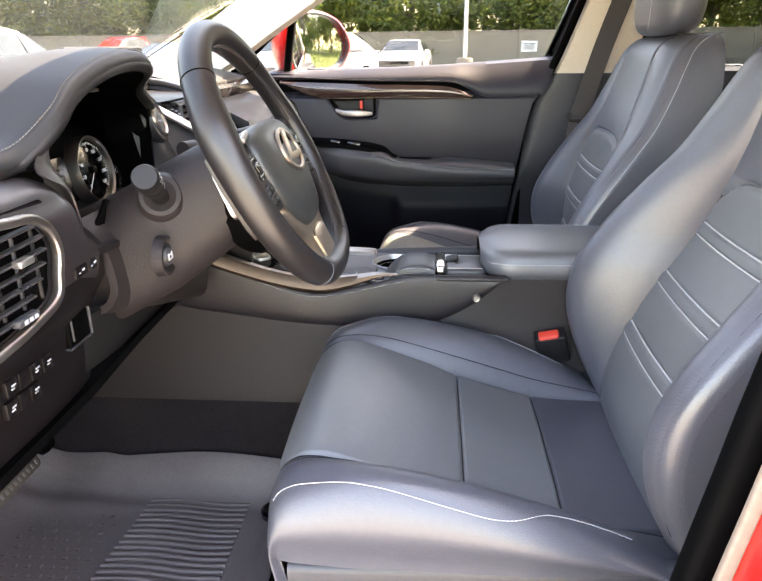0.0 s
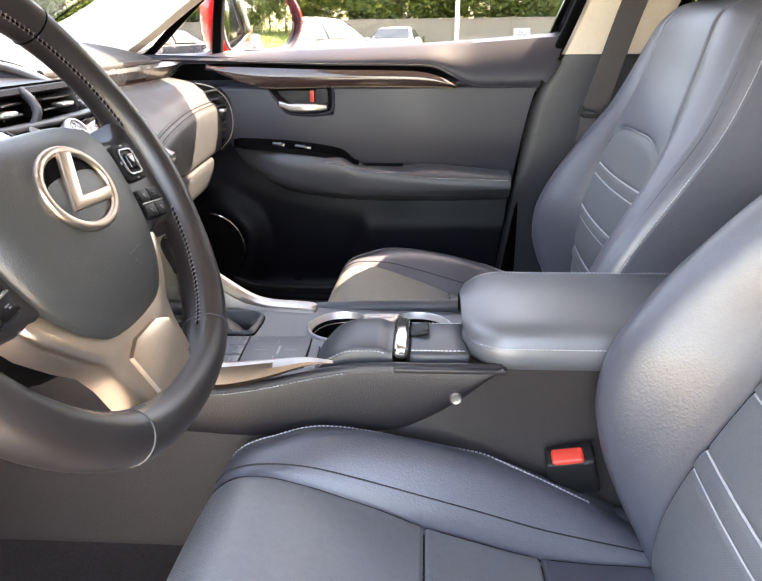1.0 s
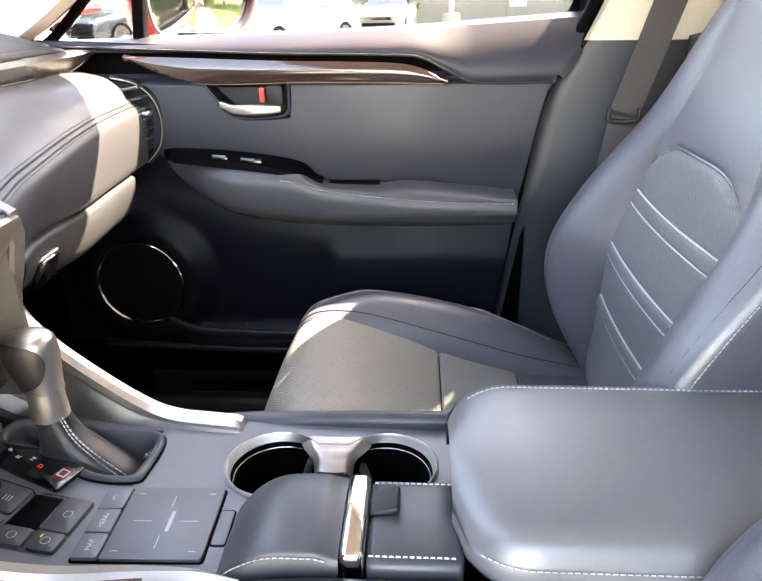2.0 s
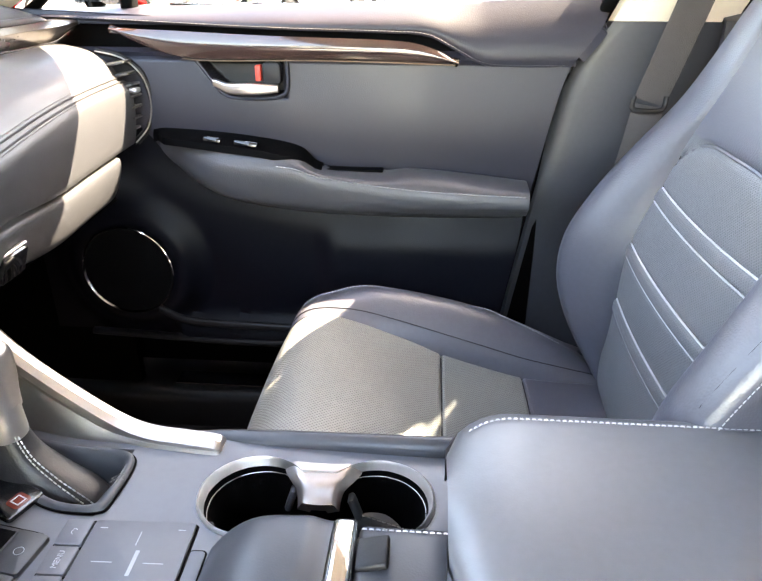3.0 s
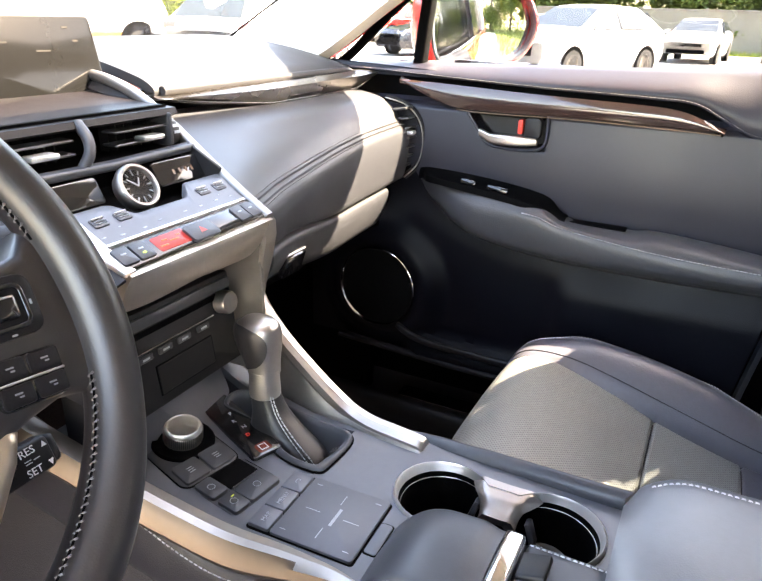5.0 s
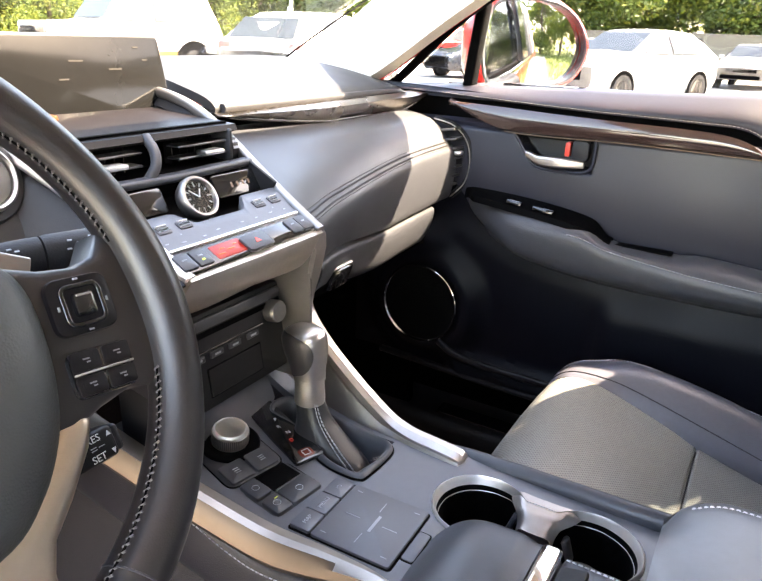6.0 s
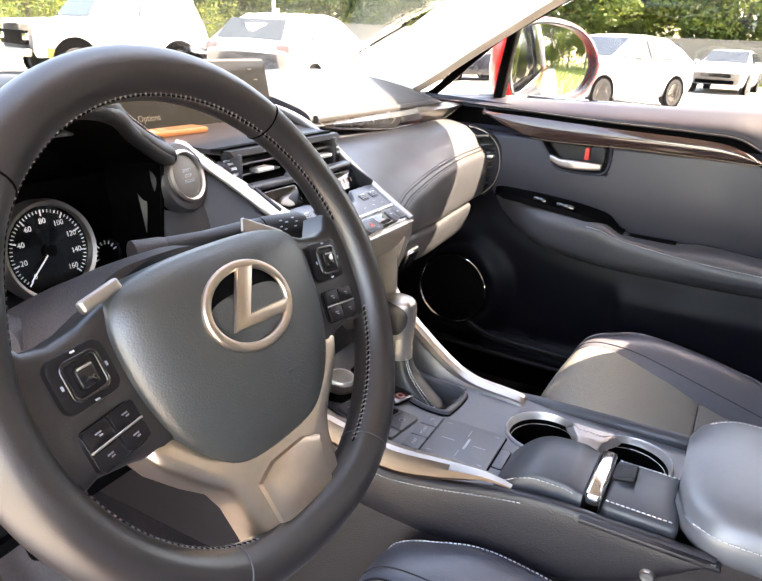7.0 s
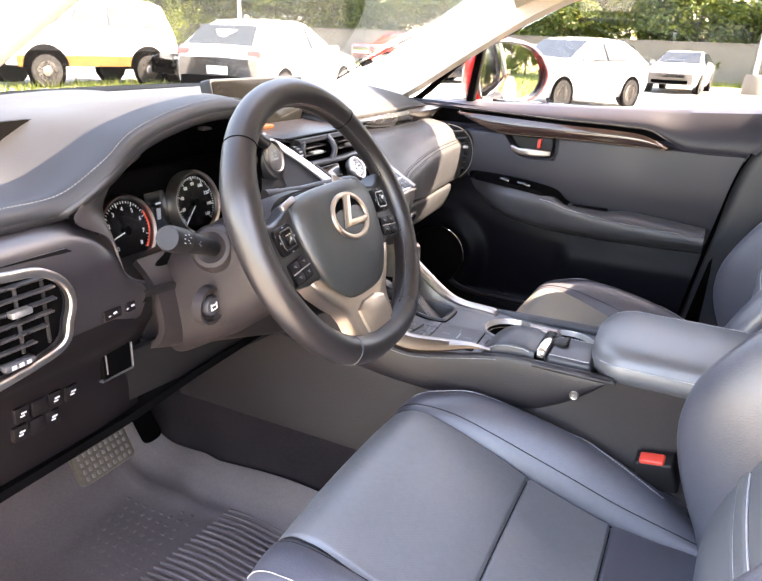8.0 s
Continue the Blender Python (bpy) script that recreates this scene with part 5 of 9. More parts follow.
for sg, a, b, br in ((-1, V(-0.338, 0.795, 1.098), V(-0.308, 0.690, 1.141), 0.032), (1, V(-0.345, 0.961, 1.1325), V(-0.300, 1.097, 1.1321), 0.012)):
    t = (b - a).normalized()
    fm = frame_at(a, t.cross(V(0, 0, 1)), V(0, 0, 1))
    fm = Matrix.Translation(a) @ (V(0, 0, 1).rotation_difference(t)).to_matrix().to_4x4()
    L = (b - a).length
    face = fm.to_3x3().inverted() @ V(0.9, -0.25, 0.45)
    q0 = math.atan2(face.y, face.x) - math.pi / 2
    boot = part("stalk_boot", lathe([(br, -0.03), (br * 0.95, -0.005), (br * 0.78, 0.002), (br * 0.62, 0.003), (0.009, -0.004)], 24, fm), KNEE, col)
    stalk = part("stalk", lathe([(0.0105, -0.01), (0.0105, 0.25 * L), (0.0118, 0.4 * L), (0.0136, 0.55 * L), (0.0140, 0.66 * L)], 24, fm), PLASTIC, col, "black control stalk")
    part("stalk_end", lathe([(0.0140, 0.67 * L), (0.0146, 0.70 * L), (0.0149, 0.95 * L), (0.0130, 1.0 * L), (0.002, 1.0 * L)], 24, fm), PLASTIC, stalk)
    part("stalk_mark", join(*[moved(rbox((0.0 + 0.0, 0.0, 0.0), (0.0011, 0.0008, 0.0030), 0), fm @ Matrix.Rotation(q, 4, "Z") @ Matrix.Translation((0, (0.0148 if z > 0.66 else 0.0134), z * L))) for q, z in ((q0 - 0.45, 0.52), (q0 - 0.30, 0.55), (q0 - 0.1, 0.53), (q0 - 0.42, 0.78), (q0 - 0.25, 0.82), (q0, 0.77), (q0 + 0.2, 0.80), (q0 + 0.1, 0.88), (q0 - 0.2, 0.90), (q0 - 0.5, 0.88))]), GREY_PRINT, stalk, smooth=False)
# short cruise lever behind the lower right of the wheel
cm = frame_at((-0.246, 1.017, 1.0200), (0, 1, 0), (-0.42, 0, 0.9)) @ Matrix.Scale(0.72, 4)
lever = part("cruise_lever", moved(rbox((0, 0, 0), (0.056, 0.031, 0.022), 0.005, 3), cm), FACE, wheel, "black cruise control lever")
part("lever_end", moved(rbox((0.031, 0, -0.001), (0.009, 0.026, 0.018), 0.004, 3), cm), PLASTIC, lever)
part("lever_arm", sweep(spline([cm @ V(-0.02, 0, -0.002), cm @ V(-0.05, 0.012, -0.004), wpt(0.055, -0.065, -0.065)], 12), rounded(0.012, 0.013, 0.004)), FACE, lever)
for w, v in (("RES", 0.0085), ("SET", -0.0095)):
    part("lettering", text(w, 0.0095, cm @ Matrix.Translation((0.006, v, 0.0112))), WHITE_PRINT, lever, smooth=False)
    q = 1 if v > 0 else -1
    part("arrow_mark", moved(prism([(0.0195, v - 0.0025 * q), (0.0245, v - 0.0025 * q), (0.022, v + 0.0025 * q)][::q], V(0, 0, 0.0108), V(1, 0, 0), V(0, 1, 0), 0.0006), cm), WHITE_PRINT, lever, smooth=False)
part("lever_mark", join(*[moved(rbox((u, v, 0.0112), (0.006, 0.0008, 0.0005), 0), cm) for u, v in ((0.004, 0.0012), (0.004, -0.0012), (0.012, 0.0))]), GREY_PRINT, lever, smooth=False)


# ---------------------------------------------------------------- dashboard
dash = thing("dashboard", "grey-black padded dashboard with stitched seam and metal trim", "dashboard", (-0.7, MID, 1.0))


def seam_x(y):
    return curve1(y, [(1.38, -0.326), (1.40, -0.331), (1.48, -0.358), (1.57, -0.379), (1.66, -0.394), (1.75, -0.404), (1.85, -0.411), (1.97, -0.418)])


def lip_z(y):
    return curve1(y, [(0.44, 1.168), (0.60, 1.166), (0.655, 1.170), (0.70, 1.200), (0.74, 1.228), (0.80, 1.247), (0.87, 1.258), (0.935, 1.258), (0.975, 1.248), (1.005, 1.234), (1.035, 1.217), (1.06, 1.200), (1.08, 1.191), (1.10, 1.185)])


STC = 1.277  # the stack's middle


def frame_off(x):
    """How far the stack's side frame lies from its middle."""
    return curve1(-x, [(0.30, 0.094), (0.316, 0.097), (0.36, 0.102), (0.405, 0.110), (0.455, 0.126), (0.50, 0.142), (0.56, 0.162), (0.66, 0.198)])


def frame_far(x):
    """The same on the passenger's side, where the frame runs straighter."""
    return curve1(-x, [(0.30, 0.094), (0.316, 0.097), (0.36, 0.104), (0.405, 0.112), (0.455, 0.116), (0.50, 0.119), (0.56, 0.128), (0.66, 0.150)])


TOP_SKIN = material("upper_dash_skin", (0.024, 0.025, 0.028), rough=0.5, spec=0.3, grain=0.14, grain_scale=520, cells=True, var=0.08)
# top skin on the passenger side, from the windscreen to the lip above the trim
rows = []
for y in [1.04 + 0.02 * i for i in range(23)]:
    rows.append(spline([V(-1.04, y, 1.20), V(-0.95, y, 1.222), V(-0.85, y, 1.234), V(-0.74, y, 1.229), V(-0.685, y, 1.212), V(-0.675, y, 1.185)], 22))
part("rear_pad", thick(grid(rows), 0.012), TOP_SKIN, dash, angle=50)
rows = []
for y in [1.452 + 0.02 * i for i in range(27)]:
    e = sm((y - 1.90) / 0.09)
    pr = [V(-1.04, y, 1.20), V(-0.95, y, 1.222), V(-0.85, y, 1.234 - 0.01 * e), V(-0.74, y, 1.232 - 0.012 * e), V(-0.64, y, 1.219 - 0.012 * e), V(-0.57, y, 1.203 - 0.012 * e), V(-0.545, y, 1.194 - 0.012 * e), V(-0.535, y, 1.184 - 0.010 * e), V(-0.54, y, 1.172 - 0.006 * e)]
    rows.append(spline(pr, 30))
part("top_pad", thick(grid(rows), 0.012), TOP_SKIN, dash, "soft grey-black upper pad", angle=50)
# driver's side: hood over the instruments
HOOD_SKIN = material("hood_skin", (0.0165, 0.0172, 0.0195), rough=0.52, spec=0.40, grain=0.14, grain_scale=520, cells=True, var=0.08)
rows = []
ys = [0.44 + 0.0125 * i for i in range(52)]
for y in ys:
    z = lip_z(y)
    xl = -0.395 - 0.03 * sm((0.72 - y) / 0.1) - 0.050 * sm((y - 0.95) / 0.09)
    back = 1.233
    rise = max(0.0, z - 1.215)
    pr = [V(-1.04, y, 1.198), V(-0.92, y, 1.224), V(-0.82, y, back - 0.02 * sm((0.7 - y) / 0.25) + 0.2 * rise), V(-0.70, y, back - 0.035 * sm((0.72 - y) / 0.2) + 0.55 * rise), V(-0.58, y, 0.5 * (back - 0.045 * sm((0.72 - y) / 0.2)) + 0.5 * z + 0.012), V(-0.47, y, z + 0.010), V(xl - 0.015, y, z + 0.007), V(xl - 0.002, y, z), V(xl, y, z - 0.010), V(xl - 0.012, y, z - 0.020)]
    rows.append(spline(pr, 40))
part("instrument_hood", thick(grid(rows), 0.010), HOOD_SKIN, dash, "padded instrument hood", angle=50)
line = [V(-0.4045 - 0.03 * sm((0.72 - y) / 0.1) - 0.050 * sm((y - 0.95) / 0.09), y, lip_z(y) + 0.0070) for y in [0.45 + 0.005 * i for i in range(125)]]
part("stitching", stitches(line, (0, 0, 1), 0.0045, (0.0036, 0.0007)), THREAD_DARK, dash)
roll = [V(-0.401 - 0.03 * sm((0.72 - y) / 0.1) - 0.050 * sm((y - 0.95) / 0.09), y, lip_z(y) - 0.012) for y in [0.66 + 0.01 * i for i in range(42)]]
roll = [V(-0.431, y, lip_z(y) - 0.012) for y in [0.45 + 0.015 * i for i in range(14)]] + roll
part("lip_roll", sweep(roll + [V(-0.458, 1.081, 1.182), V(-0.470, 1.088, 1.180)], circle(0.0080, 10), up=(1, 0, 0)), LEATHER_DARK, dash, "padded lower edge of the hood", angle=70)
# underside of the hood, back to the instruments
ys = [0.66 + 0.0105 * i for i in range(41)]
rows = []
for y in ys:
    z = lip_z(y) - 0.020
    dx = -0.050 * sm((y - 0.95) / 0.09)
    rows.append([V(-0.407 + dx, y, z), V(-0.44 + dx, y, z - 0.004), V(-0.53, y, z - 0.012), V(-0.56, y, z - 0.03)])
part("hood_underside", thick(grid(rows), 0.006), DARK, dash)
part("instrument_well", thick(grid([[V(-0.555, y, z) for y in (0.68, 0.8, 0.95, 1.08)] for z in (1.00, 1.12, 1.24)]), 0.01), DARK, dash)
part("well_floor", thick(grid([[V(x, y, 1.042 + 0.02 * (x + 0.40) / -0.15 + 0.02 * sm((0.76 - y) / 0.06)) for y in (0.70, 0.74, 0.80, 0.90, 1.0, 1.07)] for x in (-0.395, -0.44, -0.50, -0.555)]), -0.008), PLASTIC, dash)
part("well_side", thick(grid([[V(x, 1.066 - 0.012 * (1 - q), 1.035 + (lip_z(1.066) - 0.02 - 1.035) * q) for x in (-0.452, -0.5035, -0.555)] for q in (0, 0.3, 0.6, 1.0)]), 0.006), DARK, dash)
# cheek that runs from the pad into the instrument well
rim_in = spline([(-0.425, 0.736, 1.054), (-0.425, 0.716, 1.083), (-0.425, 0.707, 1.117), (-0.425, 0.708, 1.143), (-0.425, 0.719, 1.167), (-0.425, 0.738, 1.186), (-0.425, 0.772, 1.202)], 30)
rim_out = spline([(-0.402, 0.744, 1.046), (-0.395, 0.712, 1.074), (-0.391, 0.700, 1.098), (-0.392, 0.688, 1.128), (-0.402, 0.654, 1.153), (-0.413, 0.692, 1.177), (-0.420, 0.768, 1.212)], 30)
CHEEK = material("well_cheek_plastic", (0.018, 0.0155, 0.018), rough=0.34, spec=0.85, grain=0.1, grain_scale=700, var=0.1)
part("well_cheek", thick(grid([spline([a, a.lerp(b, 0.35) + V(0.006, 0, 0), a.lerp(b, 0.75) + V(0.004, 0, 0), b, b + V(-0.006, 0.003, 0)], 14) for a, b in zip(rim_out, rim_in)]), 0.002), CHEEK, dash, "smooth cheek beside the instruments", angle=70)
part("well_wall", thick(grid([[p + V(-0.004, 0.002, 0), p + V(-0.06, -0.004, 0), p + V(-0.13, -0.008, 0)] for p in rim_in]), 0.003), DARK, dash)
part("well_lip", sweep(spline([(-0.424, 0.728, 1.060), (-0.420, 0.742, 1.048), (-0.418, 0.768, 1.040), (-0.420, 0.795, 1.048), (-0.428, 0.82, 1.066)], 24), rounded(0.018, 0.012, 0.005), up=(1, 0, 0)), CHEEK, dash, "black lower lip of the instrument well")
part("slot_cover", sweep(spline([(-0.424, 0.770, 1.052), (-0.420, 0.800, 1.062), (-0.424, 0.830, 1.078)], 10), rounded(0.020, 0.010, 0.004), up=(1, 0, 0)), DARK, dash)

# passenger side pad below the trim: slope, sewn edge and face
def pad_end(z):
    """Where the pad stops before the outer vent."""
    return curve1(z, [(0.98, 1.952), (1.03, 1.958), (1.085, 1.958), (1.12, 1.956), (1.146, 1.946), (1.17, 1.938)])


ys = [1.392 + 0.0125 * i for i in range(47)]
rows, seam = [], []
for y in ys:
    x = seam_x(y)
    sz = 1.078 + 0.012 * sm((y - 1.5) / 0.35)
    gz = 1.022 - 0.028 * sm((y - 1.42) / 0.30)
    fl, edge_pt = V(-0.475, y, 1.141), V(x - 0.014, y, sz + 0.010)
    pr = [V(-0.545, y, 1.158), V(-0.515, y, 1.151), fl, fl.lerp(edge_pt, 0.35) + V(0, 0, 0.004), fl.lerp(edge_pt, 0.7) + V(0, 0, 0.006), edge_pt, V(x - 0.002, y, sz - 0.001), V(x + 0.002, y, sz - 0.014), V(x + 0.002, y, (sz + gz) / 2), V(x - 0.004, y, gz + 0.004), V(x - 0.016, y, gz)]
    rows.append([V(p.x, max(1.392 + (p.y - 1.392) * (pad_end(p.z) - 1.392) / 0.575, STC + frame_far(p.x) + 0.004), p.z) for p in spline(pr, 44)])
    seam.append(V(x - 0.012, y, sz + 0.0085))
part("passenger_pad", thick(grid(rows), 0.012), SOFT_DASH, dash, "soft grey-black pad with double seam", angle=50)
# dark rolls paint the shade of the pad's double groove
for d, dz in ((-0.0045, -0.0040), (0.0015, 0.0010)):
    part("seam_roll", sweep([V(p.x - d + 0.0006, min(p.y, pad_end(p.z) - 0.006), p.z + dz + 0.0012) for p in seam], circle(0.0012, 6)), SEAM, dash)
part("stitching", stitches([p + V(0.0076, 0, -0.0062) for p in seam[:-2]], (0.8, 0, 1), 0.006, (0.0042, 0.0009)), THREAD_DARK, dash)
part("stitching", stitches([p + V(-0.0050, 0, 0.0046) for p in seam[:-2]], (0.4, 0, 1), 0.006, (0.0042, 0.0009)), THREAD_DARK, dash)
# glove box
rows = []
for i in range(31):
    y = 1.425 + 0.46 * i / 30
    x = seam_x(y) - 0.006
    gz = 1.022 - 0.028 * sm((y - 1.42) / 0.30) - 0.004
    dz = 0.066 + 0.022 * sm((y - 1.45) / 0.3)
    rows.append(spline([V(x - 0.012, y, gz), V(x, y, gz - 0.006), V(x - 0.004, y, gz - 0.36 * dz), V(x - 0.022, y, gz - 0.78 * dz), V(x - 0.05, y, gz - dz)], 18))
glove = part("glove_box", thick(grid(rows), 0.010), SOFT_DASH, dash, "closed glove box lid", angle=50)
gm = V(seam_x(1.515) - 0.014, 1.515, 0.968)
gh = part("glove_handle", rbox(gm, (0.010, 0.046, 0.034), 0.004, 2, Euler((0, radians(20), 0)).to_matrix().to_4x4()), GLOSS, glove, "dark glove box latch")
part("latch_edge", rbox(gm + V(0.004, 0, 0.017), (0.006, 0.050, 0.003), 0.001, 1), SATIN, gh)
# underside in near-black: shade below the glove box put into the colour
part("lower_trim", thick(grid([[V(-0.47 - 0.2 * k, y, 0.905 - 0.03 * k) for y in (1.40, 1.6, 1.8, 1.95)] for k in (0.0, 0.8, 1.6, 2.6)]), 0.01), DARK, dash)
# metal trim wedge between the pads
rows = []
for i in range(49):
    q = i / 48
    y = 1.44 + 0.555 * q
    w = min(1.0, q / 0.42) ** 0.75 * (1 - 0.70 * sm((q - 0.86) / 0.14))
    x = -0.520 + 0.010 * math.sin(q * math.pi) + 0.02 * sm((q - 0.8) / 0.2)
    zt, zb = 1.178 + 0.004 * q, 1.178 - 0.028 * w + 0.002 * q
    rows.append([V(x - 0.03, y, zt + 0.002), V(x - 0.006, y, zt), V(x + 0.004 * w, y, zt - 0.006 * w), V(x + 0.001, y, (zt + zb) / 2), V(x - 0.006, y, zb + 0.003), V(x - 0.012, y, zb), V(x - 0.035, y, zb)])
part("metal_trim", caps(grid(rows, close_u=True)), material("trim_metal", (0.24, 0.22, 0.205), rough=0.28, metal=1.0, var=0.08), dash, "satin metal trim wedge", angle=50)
part("trim_lip", sweep([r[4] + V(0.0015, 0, -0.0020) for r in rows[2:]], rounded(0.0045, 0.0035, 0.001)), GLOSS, dash, "dark lower edge of the trim")
part("pad_edge", sweep([V(-0.5325 - 0.004 * sm((y - 1.93) / 0.04), y, 1.1845 - 0.010 * sm((y - 1.90) / 0.09)) for y in [1.462 + 0.02 * i for i in range(26)]], circle(0.0062, 10), up=(1, 0, 0)), TOP_SKIN, dash, "rolled front edge of the upper pad", angle=70)
# end of the dashboard: outer vent seen edge on
part("end_panel", thick(grid([[V(x, 1.935 + 0.02 * sm((x + 0.40) / -0.2), z) for x in (-0.47, -0.52, -0.6, -0.8)] for z in (1.125, 1.09, 1.03, 0.95)]), 0.01), DARK, dash)
vent = part("end_vent", thick(grid([[V(-0.475 - 0.05 * q, 1.88 + 0.125 * q, 1.132 - 0.14 * k) for q in (0, 0.5, 1)] for k in (0, 0.25, 0.5, 0.75, 1)]), 0.006), DARK, dash)
VANE = material("vent_vane_plastic", (0.055, 0.054, 0.053), rough=0.35, spec=0.5, var=0.1)
for k in range(7):
    z = 1.120 - 0.0175 * k
    y0, y1 = pad_end(z) - 0.012, 1.974 + 0.010 * math.sin(math.pi * (k + 0.5) / 7)
    part("vent_slat", rbox((-0.442 + 0.010 * math.sin(math.pi * (k + 0.5) / 7), (y0 + y1) / 2, z), (0.046, y1 - y0, 0.0042), 0.0016, 2, Euler((0, radians(-10), 0)).to_matrix().to_4x4()), VANE, vent)
part("vent_tab", rbox((-0.412, 1.957, 1.080), (0.016, 0.018, 0.008), 0.003, 3), BRUSHED, vent, "bright vent tab")
ring = spline([(-0.470, 1.968, 1.138), (-0.432, 1.977, 1.127), (-0.405, 1.981, 1.100), (-0.396, 1.982, 1.06), (-0.404, 1.980, 1.02), (-0.428, 1.974, 0.992)], 26)
part("end_frame", sweep(ring, circle(0.0060, 8), up=(0, 1, 0)), PLASTIC, dash)
part("frame_edge", sweep([p + V(0.001, -0.0058, 0) for p in ring], circle(0.0013, 6), up=(0, 1, 0)), SATIN, dash, "thin bright vent edge")

# driver's side face: pad, vent, switch panels, lower cover
def pad_side(z):
    """Where the driver's pad ends beside the instruments."""
    return curve1(z, [(1.0, 0.752), (1.047, 0.746), (1.074, 0.713), (1.10, 0.701), (1.128, 0.688), (1.146, 0.664), (1.16, 0.646)])


rows = []
for i in range(28):
    q = i / 27
    z = 1.166
    row = []
    for p in spline([V(-0.455, 0, z - 0.014), V(-0.425, 0, z - 0.017), V(-0.404, 0, z - 0.026), V(-0.389, 0, z - 0.046), V(-0.382, 0, z - 0.070), V(-0.386, 0, z - 0.11), V(-0.396, 0, z - 0.15)], 26):
        row.append(V(p.x - 0.014 * max(0.0, (q - 0.88) / 0.12) ** 2, 0.44 + q * (pad_side(p.z) - 0.44), p.z))
    rows.append(row)
part("driver_pad", thick(grid(rows), 0.008), CHEEK, dash, "smooth dark panel under the hood", angle=60)
FY = [0.44, 0.50, 0.56, 0.63, 0.68, 0.715, 0.752, 0.766]
FX = {0.44: -0.395, 0.50: -0.392, 0.56: -0.390, 0.63: -0.388, 0.68: -0.388, 0.715: -0.390, 0.752: -0.396, 0.766: -0.412}
FTOP = [(0.44, 1.13), (0.63, 1.13), (0.68, 1.10), (0.70, 1.06), (0.735, 1.044), (0.77, 1.038)]
rows = [[V(FX[y] - 0.004 - 0.030 * sm((1.02 - z) / 0.06) - 0.015 * sm((0.95 - z) / 0.1), y, min(z, curve1(y, FTOP))) for y in FY] for z in [1.13 - 0.02 * i for i in range(14)]]
face = part("driver_face", thick(grid(rows), 0.012), FACE, dash, "black lower switch panel", angle=50)
vc = V(-0.374, 0.540, 1.079)
vo = [(-0.10, 0.048), (0.014, 0.048), (0.052, 0.037), (0.070, 0.013), (0.066, -0.014), (0.040, -0.045), (-0.10, -0.048)]
vo = [(p.x, p.y) for p in spline([(a, b, 0) for a, b in vo], 44, closed=True)]
vent = part("air_vent", sweep([vc + V(0.004, u, v) for u, v in vo], rounded(0.009, 0.010, 0.003), up=(1, 0, 0), closed=True), SATIN, dash, "satin metal framed air vent")
part("vent_back", prism([(u * 0.97, v * 0.95) for u, v in vo], vc + V(-0.012, 0, 0), (0, 1, 0), (0, 0, 1), 0.006), DARK, vent)
for k in range(7):
    z = vc.z + 0.036 - 0.0125 * k
    wr = 0.060 - 0.0012 * (k - 1.5) ** 2 * 2
    part("vent_slat", rbox((vc.x - 0.001, vc.y - 0.10 / 2 + wr / 2 - 0.002, z), (0.007, 0.10 + wr, 0.0024), 0.0008, 1, Euler((0, radians(8), 0)).to_matrix().to_4x4()), SLAT, vent)
for k in range(5):
    part("vent_blade", rbox((vc.x - 0.010, vc.y - 0.075 + 0.030 * k, vc.z), (0.014, 0.003, 0.074), 0.001, 1, Euler((0, 0, radians(25))).to_matrix().to_4x4()), SLAT if k % 2 else PLASTIC, vent)
part("vent_knob", rbox((vc.x + 0.006, vc.y + 0.012, vc.z + 0.0115), (0.010, 0.022, 0.007), 0.002), BRUSHED, vent)
part("vent_wheel", rbox((vc.x + 0.003, vc.y + 0.004, vc.z - 0.040), (0.010, 0.034, 0.008), 0.003), BUTTON, vent)
part("wheel_mark", join(*[rbox((vc.x + 0.0082, vc.y - 0.004 + 0.008 * q, vc.z - 0.040), (0.0006, 0.005, 0.004), 0) for q in range(3)]), GREY_PRINT, vent, smooth=False)
for y, w in ((0.678, 0.026), (0.705, 0.014)):
    sw = part("dash_switch", rbox((-0.3925, y, 1.040), (0.012, w, 0.013), 0.002), FACE, face)
    part("switch_mark", rbox((-0.3862, y + 0.002, 1.041), (0.0006, 0.005, 0.0025), 0), GREY_PRINT, sw, smooth=False)
    part("switch_mark", rbox((-0.3862, y - 0.006, 1.039), (0.0006, 0.003, 0.0016), 0), GREY_PRINT, sw, smooth=False)
slot = part("card_slot", rbox((-0.4205, 0.702, 0.962), (0.010, 0.046, 0.036), 0.003), DARK, face)
part("slot_edge", rbox((-0.4160, 0.7245, 0.962), (0.006, 0.003, 0.034), 0.0008, 1), BUTTON, slot, "worn slot edge")
part("slot_edge", rbox((-0.4165, 0.684, 0.964), (0.006, 0.0016, 0.026), 0.0006, 1), BUTTON, slot)
part("slot_lip", rbox((-0.4180, 0.700, 0.9435), (0.008, 0.050, 0.002), 0.0008, 1), BUTTON, slot)
